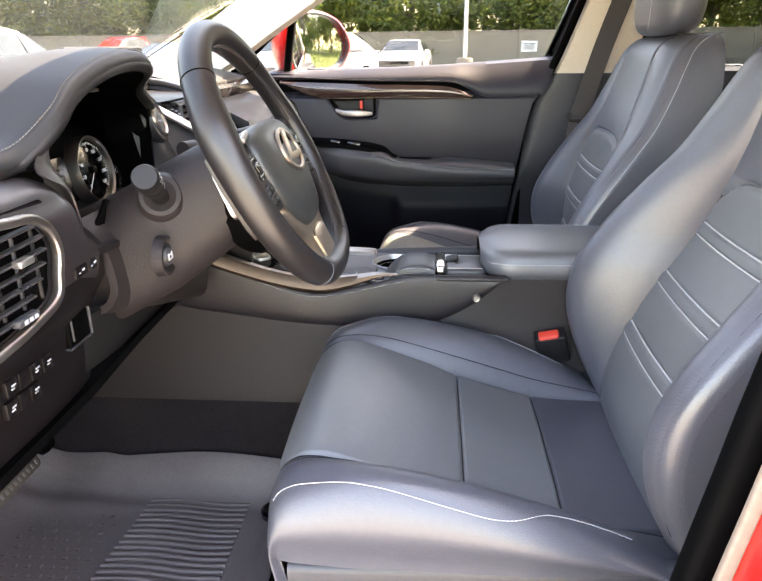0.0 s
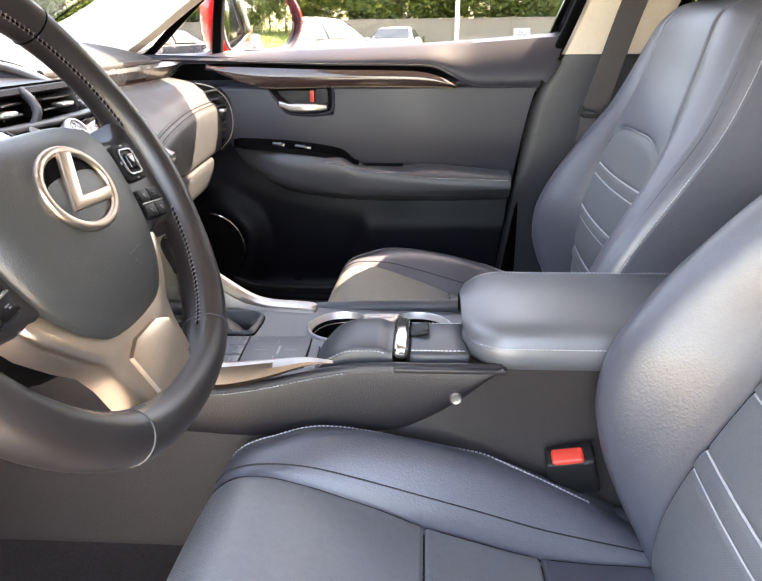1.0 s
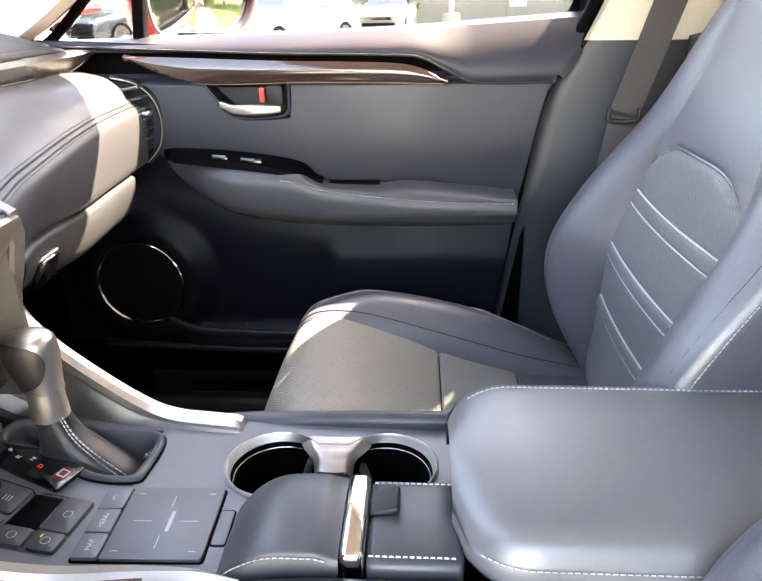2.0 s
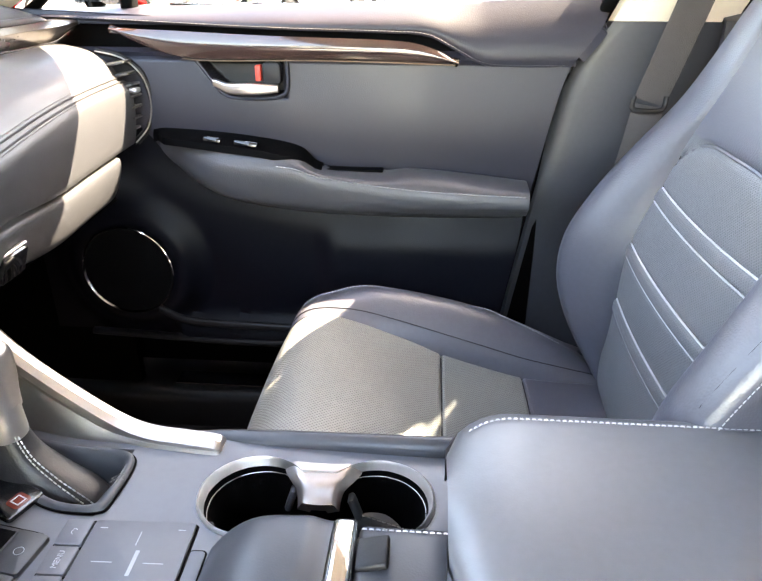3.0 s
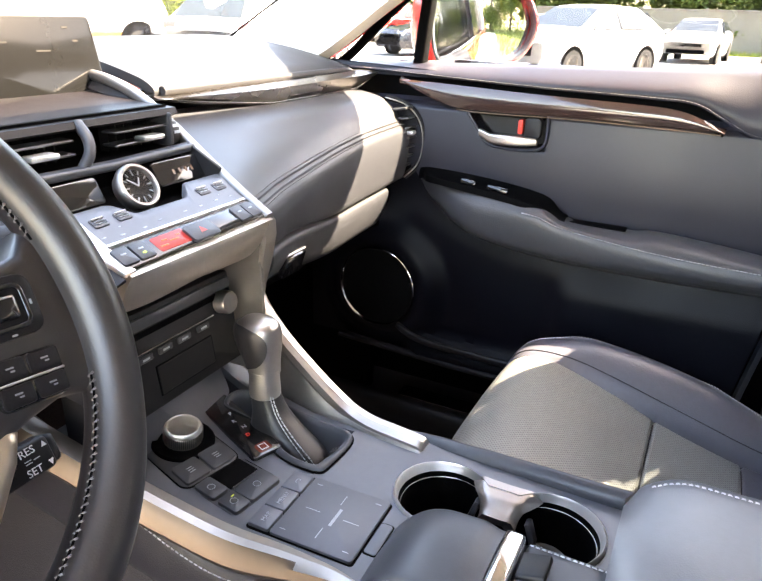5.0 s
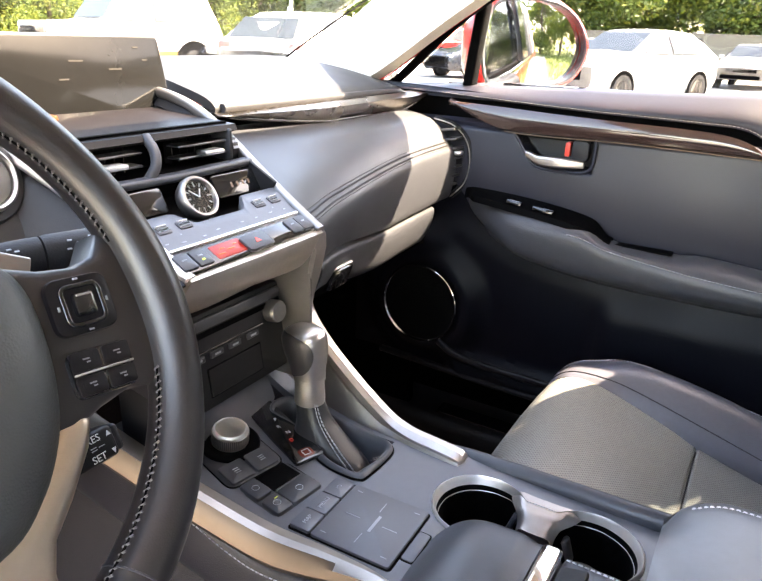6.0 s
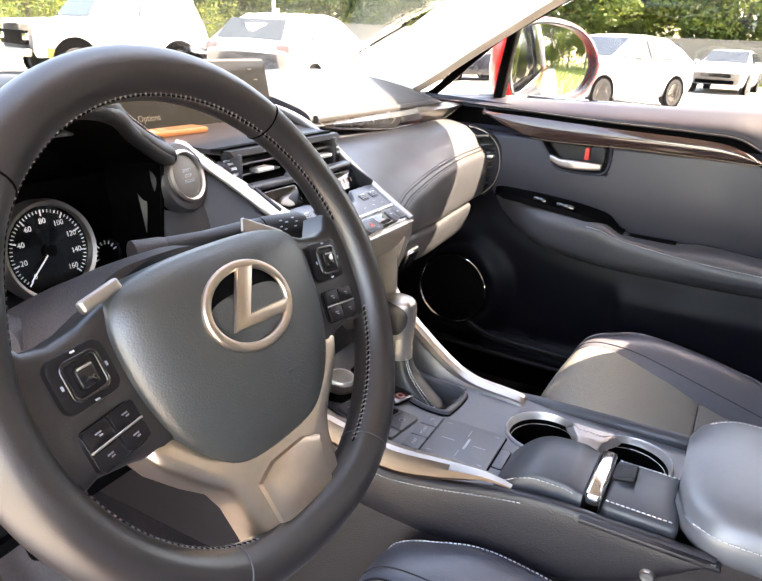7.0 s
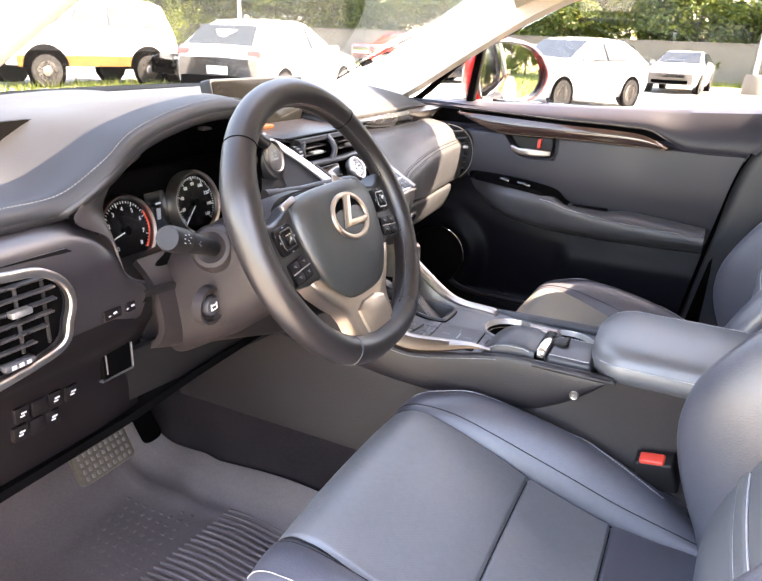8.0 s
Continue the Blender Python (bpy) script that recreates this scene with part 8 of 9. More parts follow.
part("cushion", caps(grid(rows)), LEATHER_SMOOTH, wr, angle=60)
line = []
for r in rows[3:29]:
    line.append(r[8] + V(0, -0.0006, 0.0010))
part("stitching", stitches(line, (0, -0.6, 1), 0.0050, (0.0036, 0.0010)), THREAD, wr, "row of white stitches")
part("chrome_strip", rbox((0.012, 1.212, CZ + 0.022), (0.018, 0.092, 0.046), 0.005, 3), CHROME, cons, "polished metal strip")
bx = thing("small_lid", "black leather covered lid with a pull tab", "lid", (0.055, 1.212, CZ))
part("lid", rbox((0.058, 1.212, CZ + 0.020), (0.072, 0.094, 0.036), 0.006, 3), LEATHER_SMOOTH, bx)
part("stitching", stitches([V(x, 1.172, CZ + 0.0386) for x in [0.026 + 0.004 * k for k in range(17)]], (0, 0, 1), 0.0050, (0.0036, 0.0010)), THREAD, bx, "row of white stitches")
part("stitching", stitches([V(x, 1.252, CZ + 0.0386) for x in [0.026 + 0.004 * k for k in range(17)]], (0, 0, 1), 0.0050, (0.0036, 0.0010)), THREAD, bx, "row of white stitches")
part("pull_tab", rbox((0.034, 1.228, CZ + 0.0405), (0.024, 0.028, 0.007), 0.0025, 3, Euler((0, radians(-15), 0)).to_matrix().to_4x4()), PLASTIC, bx)

# cup holders: one figure-of-eight opening with a satin rim
c1, c2, cr = V(-0.076, 1.320, 0), V(0.030, 1.322, 0), 0.047
ring = []
for k in range(96):
    a = 2 * math.pi * k / 96
    p = V(-0.023 + 0.102 * math.cos(a), 1.321 + 0.05 * math.sin(a), 0)
    # union of two circles joined by a narrow waist
    best = 0.0
    for t in [0.0005 * j for j in range(260)]:
        q = V(-0.023 + t * math.cos(a), 1.321 + t * math.sin(a), 0)
        if (q - c1).length < cr or (q - c2).length < cr or (abs(q.x + 0.023) < 0.028 and abs(q.y - 1.321) < 0.030):
            best = t
    ring.append(V(-0.023 + best * math.cos(a), 1.321 + best * math.sin(a), CZ + 0.006))
cup = thing("cup_holder", "double cup holder with satin metal rim", "cup holder", (-0.023, 1.321, CZ - 0.07))
cc = V(-0.023, 1.321, 0)
rows = [[cc + (V(p.x, p.y, 0) - cc) * s + V(0, 0, CZ + d) for p in ring] for s, d in ((1.035, 0.0005), (1.03, 0.0035), (1.012, 0.0045), (0.990, 0.002), (0.968, -0.011), (0.955, -0.012))]
plate = []
for p in ring:
    d = V(p.x, p.y, 0) - cc
    t = min(((0.076 - cc.x) if d.x > 0 else (cc.x + 0.128)) / max(abs(d.x), 1e-6), ((1.395 - cc.y) if d.y > 0 else (cc.y - 1.268)) / max(abs(d.y), 1e-6))
    plate.append((cc + d * 1.02, cc + d * max(t, 1.03)))
plate_rows = [[a.lerp(b, q) + V(0, 0, CZ) for a, b in plate] for q in (0, 0.5, 1)]
part("top_plate", thick(grid(plate_rows, close_u=True), 0.006), CONSOLE_TOP, cons)
part("rim", grid(rows, close_u=True), BRUSHED, cup, "satin metal rim", angle=60)
rows = [[cc + (V(p.x, p.y, 0) - cc) * s + V(0, 0, CZ + d) for p in ring] for s, d in ((0.99, -0.002), (0.96, -0.0105), (0.94, -0.06), (0.92, -0.088), (0.1, -0.090), (0.0, -0.090))]
part("well", grid(rows, close_u=True), DARK, cup, "deep black wells")
rows = []
for k in range(13):
    q = k / 12
    w = 0.036 - 0.017 * sm(q / 0.9)
    z = CZ + 0.004 - 0.002 * sm((q - 0.1) / 0.5) - 0.012 * sm((q - 0.6) / 0.4)
    y = 1.362 - 0.038 * q
    rows.append([V(-0.023 + u * w, y + 0.004 * abs(u) ** 3, z - 0.010 * max(0, abs(u) - 0.72) / 0.28) for u in [-1 + i / 8 for i in range(17)]])
part("bridge", thick(grid(rows), -0.012), material("bridge_metal", (0.40, 0.36, 0.335), rough=0.42, metal=1.0, var=0.08), cup, "satin bridge between the wells")
for x, y, s in ((-0.052, 1.352, 1), (0.008, 1.345, -1), (-0.116, 1.300, 1)):
    part("grip_tab", rbox((x, y, CZ - 0.030), (0.007, 0.013, 0.026), 0.003, 2, Euler((0, radians(18 * s), 0)).to_matrix().to_4x4()), BUTTON, cup)

# armrest box
ab = thing("armrest_box", "padded black leather armrest lid on the console", "armrest", (0.28, MID, 0.86))
rows = []
for i in range(41):
    q = i / 40
    x = 0.086 + 0.40 * q
    e = max(0.0, 1 - q / 0.14)
    inset = 0.058 * (1 - math.sqrt(max(0.0, 1 - e * e)))
    y0, y1 = 1.147 + inset, 1.373 - inset * 0.8
    zt, zb = 0.922 - 0.012 * e ** 2, 0.866 + 0.010 * e ** 2
    rows.append(spline([V(x, y0 + 0.012, zb), V(x, y0 + 0.002, zb + 0.012), V(x, y0, zb + 0.024), V(x, y0 + 0.004, zt - 0.018), V(x, y0 + 0.014, zt - 0.006), V(x, y0 + 0.04, zt), V(x, (y0 + y1) / 2, zt + 0.004), V(x, y1 - 0.04, zt), V(x, y1 - 0.014, zt - 0.006), V(x, y1 - 0.004, zt - 0.018), V(x, y1, zb + 0.024), V(x, y1 - 0.010, zb)], 48))
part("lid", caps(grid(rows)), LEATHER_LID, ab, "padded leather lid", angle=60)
for idx in (11, 31):
    line = [r[idx] + V(0, -0.0008 if idx < 24 else 0.0008, 0.0010) for r in rows[2:]]
    part("stitching", stitches(line, (0, -0.6 if idx < 24 else 0.6, 1), 0.0050, (0.0036, 0.0010)), THREAD, ab, "row of white stitches")
part("box", rbox((0.34, 1.262, 0.74), (0.42, 0.19, 0.25), 0.01), KNEE, ab, "console bin below the lid")

# buckle and stalk beside the driver's seat
for (ox, oy, oz), lab in (((0.0, 0.0, 0.0), "black seat belt buckle with a red release button"),):
    bk = thing("belt_buckle", lab, "seat belt buckle", (0.215 + ox, 1.135 + oy, 0.70 + oz))
    tilt = Euler((radians(18), radians(-14), radians(-8))).to_matrix().to_4x4()
    bmx = Matrix.Translation((0.216 + ox, 1.130 + oy, 0.752 + oz)) @ tilt
    part("body", moved(rbox((0, 0, 0), (0.056, 0.030, 0.060), 0.005, 3), bmx), PLASTIC, bk)
    part("release_button", moved(rbox((-0.002, -0.004, 0.030), (0.036, 0.020, 0.009), 0.0035, 3), bmx), RED_BTN, bk, "red release button")
    part("stalk", sweep([bmx @ V(0, 0, -0.025), bmx @ V(0.005, 0, -0.08), V(0.235 + ox, 1.12 + oy, 0.62 + oz)], rounded(0.03, 0.006, 0.002), up=(0, 1, 0)), DARK, bk)

# ---------------------------------------------------------------- footwell
MZ = 0.440
mat_t = thing("floor_mat", "dusty black rubber floor mat with ribbed heel pad", "floor mat", (-0.5, 0.85, MZ - 0.01))
rows = []
for i in range(45):
    x = -0.86 + 0.60 * i / 44
    row = []
    for j in range(45):
        y = 0.50 + 0.60 * j / 44
        ed = min(x + 0.86, -0.26 - x, y - 0.50, 1.10 - y)
        z = MZ + 0.030 * sm((0.045 - ed) / 0.045) + 0.05 * sm((-0.72 - x) / 0.14) + 0.0015 * noise.noise(V(x * 9, y * 9, 0))
        z += (0.040 + 0.012 * math.sin(x * 11)) * sm((y - 1.045) / 0.05) + 0.006 * bell(y - 1.035 + 0.02 * math.sin(x * 6), 0.012) + 0.012 * sm((-0.60 - x) / 0.05) * sm((y - 0.96) / 0.08)
        row.append(V(x, y, z))
    rows.append(row)
body = part("mat", thick(grid(rows), -0.006), RUBBER, mat_t, "dusty rubber sheet", angle=60)
for k in range(20):
    y = 0.80 + 0.0145 * k
    x0, x1 = -0.565 + 0.03 * (k / 20), -0.345
    part("rib", sweep([V(x0 + (x1 - x0) * q / 12, y + 0.004 * math.sin(q * 0.5), MZ + 0.002 + 0.0008 * noise.noise(V(q * 0.7, k, 1))) for q in range(13)], rounded(0.0075, 0.009, 0.0028, 3)), RUBBER, body)
dots = []
for a in range(13):
    for b in range(13):
        x, y = -0.74 + 0.022 * a + 0.011 * (b % 2), 0.80 + 0.022 * b
        if x < -0.58 + 0.0 and y < 1.06:
            dots.append(moved(rbox((0, 0, 0), (0.0085, 0.0085, 0.0022), 0.001, 1), Matrix.Translation((x, y, MZ + 0.0012 + 0.05 * sm((-0.72 - x) / 0.14)))))
part("grip_dot", join(*dots), RUBBER, body, "raised grip dots")
clip = thing("mat_clip", "round black mat fastener with bright studs", "fastener", (-0.289, 1.017, 0.44))
part("disc", lathe([(0.026, 0.0), (0.026, 0.010), (0.020, 0.014), (0.002, 0.012)], 24, Matrix.Translation((-0.289, 1.017, 0.448))), GLOSS, clip)
part("stud", join(*[rbox((-0.289, 1.017 + q, 0.4615), (0.010, 0.003, 0.002), 0.0008, 1) for q in (-0.006, 0.006)]), SATIN, clip)
# pedals
ped = thing("brake_pedal", "worn rubber brake pedal on a black arm", "pedal", (-0.68, 0.885, 0.60))
pmx = frame_at((-0.685, 0.885, 0.622), (0, 1, 0), (-0.45, 0, 0.9))
part("pad", prism(rounded(0.120, 0.062, 0.010), pmx @ V(0, 0, -0.012), (0, 1, 0), pmx.to_3x3() @ V(0, 1, 0), 0.012, 0.003), material("pedal_rubber", (0.07, 0.06, 0.05), rough=0.7, grain=0.8, grain_scale=300, var=0.3), ped)
part("tread", join(*[moved(rbox((-0.048 + 0.012 * k, -0.020 + 0.0135 * j, 0.001), (0.006, 0.008, 0.003), 0.001, 1), pmx) for k in range(9) for j in range(4)]), RUBBER, ped)
part("arm", sweep(spline([pmx @ V(0, 0, -0.01), (-0.73, 0.885, 0.70), (-0.76, 0.885, 0.85), (-0.74, 0.885, 0.98)], 14), rounded(0.012, 0.03, 0.004), up=(0, 1, 0)), DARK, ped)
acc = thing("accelerator_pedal", "worn black accelerator pedal", "pedal", (-0.72, 1.02, 0.55))
amx = frame_at((-0.735, 1.035, 0.600), (0, 1, 0), (-0.5, 0, 0.85))
# black pad and bright tip: the footwell's shade and light put into colour
part("pad", prism(rounded(0.046, 0.110, 0.014), amx @ V(0, 0.01, -0.010), (0, 1, 0), amx.to_3x3() @ V(0, 1, 0), 0.010, 0.003), DARK, acc)
part("tip", prism(rounded(0.044, 0.040, 0.012), amx @ V(0, 0.062, -0.001), (0, 1, 0), amx.to_3x3() @ V(0, 1, 0), 0.006, 0.002), SATIN, acc, "bright tip, the lit part of the pedal")


# ---------------------------------------------------------------- outside: ground, wall, trees, parked cars
ASPHALT = material("sunlit_asphalt", (0.32, 0.31, 0.285), rough=0.9, grain=0.6, grain_scale=120, var=0.25, var_scale=0.6)
GRASS = material("dry_grass", (0.16, 0.19, 0.05), rough=0.9, var=0.5, var_scale=0.8)
CONCRETE = material("concrete_wall", (0.235, 0.205, 0.165), rough=0.9, grain=0.5, grain_scale=40, var=0.25, var_scale=0.7)
WHITE_PAINT = material("white_car_paint", (0.60, 0.60, 0.60), rough=0.25, spec=0.5, var=0.03, coat=0.8)
DARK_PAINT = material("dark_car_paint", (0.020, 0.022, 0.028), rough=0.25, spec=0.5, var=0.05, coat=0.8)
BROWN_PAINT = material("tan_car_paint", (0.22, 0.115, 0.035), rough=0.35, var=0.1, coat=0.5)
CAR_GLASS = material("tinted_car_glass", (0.05, 0.06, 0.065), rough=0.08, spec=0.35, var=0.1)
TYRE = material("tyre_rubber", (0.025, 0.025, 0.025), rough=0.8, var=0.2)
BARK = material("bark", (0.11, 0.08, 0.06), rough=0.95, grain=0.9, grain_scale=25, var=0.35, var_scale=4)


def leaf_material():
    m = bpy.data.materials.new("leaves")
    m.use_nodes = True
    n, l = m.node_tree.nodes, m.node_tree.links
    b = n["Principled BSDF"]
    geo = n.new("ShaderNodeNewGeometry")
    ramp = n.new("ShaderNodeValToRGB")
    ramp.color_ramp.elements[0].color = (0.050, 0.090, 0.018, 1)
    ramp.color_ramp.elements[1].color = (0.27, 0.27, 0.045, 1)
    e = ramp.color_ramp.elements.new(0.6)
    e.color = (0.15, 0.20, 0.035, 1)
    l.new(geo.outputs["Random Per Island"], ramp.inputs[0])
    l.new(ramp.outputs[0], b.inputs["Base Color"])
    b.inputs["Roughness"].default_value = 0.6
    tr = n.new("ShaderNodeBsdfTranslucent")
    l.new(ramp.outputs[0], tr.inputs[0])
    mix = n.new("ShaderNodeMixShader")
    mix.inputs[0].default_value = 0.35
    l.new(b.outputs[0], mix.inputs[1])
    l.new(tr.outputs[0], mix.inputs[2])
    l.new(mix.outputs[0], n["Material Output"].inputs[0])
    return m


LEAVES = leaf_material()


big = [-400, -150, -80, -50, -35, -25, -16, -8, 0, 8, 16, 25, 35, 50, 80, 150, 400]
setting("ground", grid([[V(x, y, -0.02) for x in big] for y in big]), GRASS, "dry green grass ground around the car park", "ground")
setting("car_park", thick(grid([[V(x, y, 0.0) for x in (-60, -30, -10, 0, 10, 22)] for y in (-25, -10, 0, 10, 22, 34.5)]), -0.015), ASPHALT, "sunlit pale asphalt car park", "car park")


def random_blades(name, n, xr, yr, label):
    rnd = random.Random(5)
    bm = bmesh.new()
    for _ in range(n):
        x, y = rnd.uniform(*xr), rnd.uniform(*yr)
        h, a, w = rnd.uniform(0.06, 0.24), rnd.uniform(0, 6.28), 0.02
        vs = [bm.verts.new((x - w * math.cos(a), y - w * math.sin(a), -0.02)), bm.verts.new((x + w * math.cos(a), y + w * math.sin(a), -0.02)), bm.verts.new((x + rnd.uniform(-0.08, 0.08), y + rnd.uniform(-0.08, 0.08), h))]
        bm.faces.new(vs)
    tagged(part(name, bm, LEAVES, None, smooth=False), label, "grass", kind="stuff")


random_blades("grass", 9000, (-32, 20), (34.5, 37.5), "tufts of dry grass along the wall")
random_blades("grass", 6000, (22, 40), (2, 30), "tufts of grass beside the car park")
setting("grass_verge", thick(grid([[V(x, y, 0.012 + 0.02 * noise.noise(V(x, y, 3))) for x in [3.4 + 1.1 * i for i in range(18)]] for y in [2.7 + 0.9 * i for i in range(10)]]), -0.02), GRASS, "sunlit yellow-green grass verge behind the car", "grass verge")
random_blades("grass", 7000, (3.5, 22), (2.8, 10.7), "short grass on the verge behind the car")
random_blades("grass", 2500, (-14.5, -9.5), (8, 16), "dry weeds by the parked cars")

# concrete wall made of panels between posts
wall = tagged(new("boundary_wall"), "grey concrete boundary wall behind the car park", "wall", kind="structure")
for i in range(24):
    x = -42 + 3.0 * i
    part("panel", rbox((x, 38.0, 0.9), (2.86, 0.12, 1.84), 0.01, 1), CONCRETE, wall)
    part("post", rbox((x + 1.5, 37.98, 0.95), (0.16, 0.20, 1.95), 0.02, 1), CONCRETE, wall)
    part("coping", rbox((x, 38.0, 1.85), (2.84, 0.20, 0.07), 0.015, 1), CONCRETE, wall)
notice = thing("notice_sign", "small white notice on the concrete wall", "sign", (5.0, 37.9, 1.1))
part("plate", rbox((5.0, 37.92, 1.08), (0.85, 0.02, 0.55), 0.01, 1), WHITE_PRINT, notice)
part("print", join(*[rbox((5.0, 37.905, 1.22 - 0.09 * k), (0.6 - 0.08 * (k % 2), 0.008, 0.03), 0) for k in range(4)]), DARK, notice, smooth=False)
# lamp posts
for x, y in ((1.28, 29.5), (-19.5, 26.0)):
    lp = thing("lamp_post", "pale steel lamp post on a concrete foot", "lamp post", (x, y, 0), group="lamp posts")
    part("foot", lathe([(0.36, 0.0), (0.34, 0.62), (0.28, 0.70), (0.05, 0.70)], 20, Matrix.Translation((x, y, 0))), CONCRETE, lp)
    part("mast", lathe([(0.09, 0.68), (0.08, 3.0), (0.06, 8.0), (0.02, 8.02)], 14, Matrix.Translation((x, y, 0))), WHITE_PAINT, lp)
    part("lamp_head", rbox((x, y - 0.4, 8.0), (0.35, 0.9, 0.14), 0.04), SATIN, lp)


# trees: tapered trunk, limbs and a crown of leaf clumps
def leaf_cloud(bm, rnd, c, r, n, size):
    for _ in range(n):
        while True:
            p = V(rnd.uniform(-1, 1), rnd.uniform(-1, 1), rnd.uniform(-1, 1))
            if 0.2 < p.length < 1:
                break
        p = V(c.x + p.x * r[0], c.y + p.y * r[1], c.z + p.z * r[2])
        a = V(rnd.uniform(-1, 1), rnd.uniform(-1, 1), rnd.uniform(-0.7, 0.7)).normalized()
        b = a.cross(V(rnd.uniform(-1, 1), rnd.uniform(-1, 1), rnd.uniform(-1, 1))).normalized()
        s = size * rnd.uniform(0.6, 1.3)
        vs = [bm.verts.new(p + a * s), bm.verts.new(p + b * 0.45 * s), bm.verts.new(p - a * s), bm.verts.new(p - b * 0.45 * s)]
        bm.faces.new(vs)


def tree(seed, h, spread, low, leaf=0.13, count=11000):
    rnd = random.Random(seed)
    t = thing("tree", "leafy green tree behind the wall", "tree", (0, 0, 0), group="trees behind the car park")
    trunk = spline([(0, 0, -0.2), (rnd.uniform(-0.2, 0.2), rnd.uniform(-0.2, 0.2), h * 0.3), (rnd.uniform(-0.4, 0.4), rnd.uniform(-0.4, 0.4), h * 0.6), (rnd.uniform(-0.5, 0.5), 0, h * 0.9)], 14)
    part("trunk", sweep(trunk, circle(0.20, 10), up=(1, 0, 0), scale=lambda q: 1 - 0.8 * q), BARK, t)
    limbs = []
    bm = bmesh.new()
    for k in range(13):
        base = trunk[4 + k % 9]
        a = rnd.uniform(0, 6.28)
        tip = V(math.cos(a) * spread * rnd.uniform(0.5, 1), math.sin(a) * spread * rnd.uniform(0.5, 1), low + (h - low) * rnd.uniform(0.05, 0.95))
        limbs.append(sweep(spline([base, base.lerp(tip, 0.5) + V(0, 0, 0.3), tip], 7), circle(0.06, 6), up=(0.3, 0.2, 1), scale=lambda q: 1 - 0.75 * q))
        for _ in range(3):
            c = tip + V(rnd.uniform(-0.8, 0.8), rnd.uniform(-0.8, 0.8), rnd.uniform(-0.6, 0.6))
            r = rnd.uniform(0.55, 1.1)
            leaf_cloud(bm, rnd, c, (r * 1.2, r * 1.2, r * 0.8), count // 39, leaf)
    part("limbs", join(*limbs), BARK, t)
    part("crown", bm, LEAVES, t, smooth=False)
    return t


protos = [tree(11, 8.0, 2.6, 1.2), tree(23, 9.5, 3.0, 1.8), tree(37, 7.0, 2.4, 0.8), tree(41, 8.5, 2.8, 0.5)]
rnd = random.Random(77)
spots = []
for i in range(30):
    spots.append((-62 + 2.75 * i + rnd.uniform(-0.6, 0.6), 40.6 + rnd.uniform(0, 1.6)))
for i in range(16):
    spots.append((-48 + 0.8 * i + rnd.uniform(-0.5, 0.5), 12 + 1.9 * i))
for i in range(12):
    spots.append((24 + rnd.uniform(0, 4), 2 + 3.2 * i))
for i in range(8):
    spots.append((-40 + rnd.uniform(-3, 3), -6 + 3.0 * i))
for k, (x, y) in enumerate(spots):
    p = protos[k % 4]
    m = Matrix.Translation((x, y, -0.1)) @ Matrix.Rotation(rnd.uniform(0, 6.28), 4, "Z")
    if k < 4:
        p.matrix_basis = m
    else:
        copy_thing(p, m)
# low hedge growth in front of the trunks
bm = bmesh.new()
rnd = random.Random(9)
for i in range(330):
    leaf_cloud(bm, rnd, V(-62 + 0.255 * i, 39.6 + rnd.uniform(-0.3, 0.8) + 2.2 * (i % 2), rnd.uniform(1.0, 3.8) + 3.4 * (i % 2)), (1.0, 0.6, 1.1), 300, 0.13)
tagged(part("hedge", bm, LEAVES, None, smooth=False), "dense green climbing growth over the wall", "hedge", kind="stuff")
bm = bmesh.new()
for i in range(70):
    leaf_cloud(bm, rnd, V(-44 + 0.2 * i + rnd.uniform(-1, 1), 10 + 0.42 * i, rnd.uniform(0.4, 2.6)), (1.0, 0.8, 1.0), 260, 0.10)
tagged(part("hedge", bm, LEAVES, None, smooth=False), "dense green undergrowth at the edge of the car park", "hedge", kind="stuff")


# thick wood far behind the wall, and at the end of the grass
bm = bmesh.new()
for i in range(260):
    leaf_cloud(bm, rnd, V(-70 + 0.36 * i, 47 + rnd.uniform(0, 2), 1.5 + 1.35 * (i % 7)), (1.6, 0.9, 1.3), 90, 0.30)
for i in range(110):
    leaf_cloud(bm, rnd, V(31 + rnd.uniform(0, 2), -8 + 0.42 * i, 1.2 + 1.3 * (i % 6)), (0.9, 1.6, 1.3), 90, 0.30)
tagged(part("far_wood", bm, LEAVES, None, smooth=False), "dense green wood behind the car park", "wood", kind="stuff")


# ---------------------------------------------------------------- parked cars
def car_body(stations, width, n=26):
    """A body lofted from (x, floor, belt, roof, belt width, roof width) rows."""
    rows = []
    for x, f, b, r, wb, wr in stations:
        w = width / 2 * wb
        q = width / 2 * wr
        rows.append(spline([V(x, -w * 0.92, f), V(x, -w, f + 0.25 * (b - f)), V(x, -w, b - 0.12), V(x, -w * 0.96, b), V(x, -q, r - 0.05 * (r > b + 0.1)), V(x, -q * 0.7, r), V(x, 0, r + 0.015), V(x, q * 0.7, r), V(x, q, r - 0.05 * (r > b + 0.1)), V(x, w * 0.96, b), V(x, w, b - 0.12), V(x, w, f + 0.25 * (b - f)), V(x, w * 0.92, f)], n * 2))
    return caps(grid(rows))


def quad_panel(pts, t=0.012):
    bm = bmesh.new()
    bm.faces.new([bm.verts.new(p) for p in pts])
    return thick(bm, t)


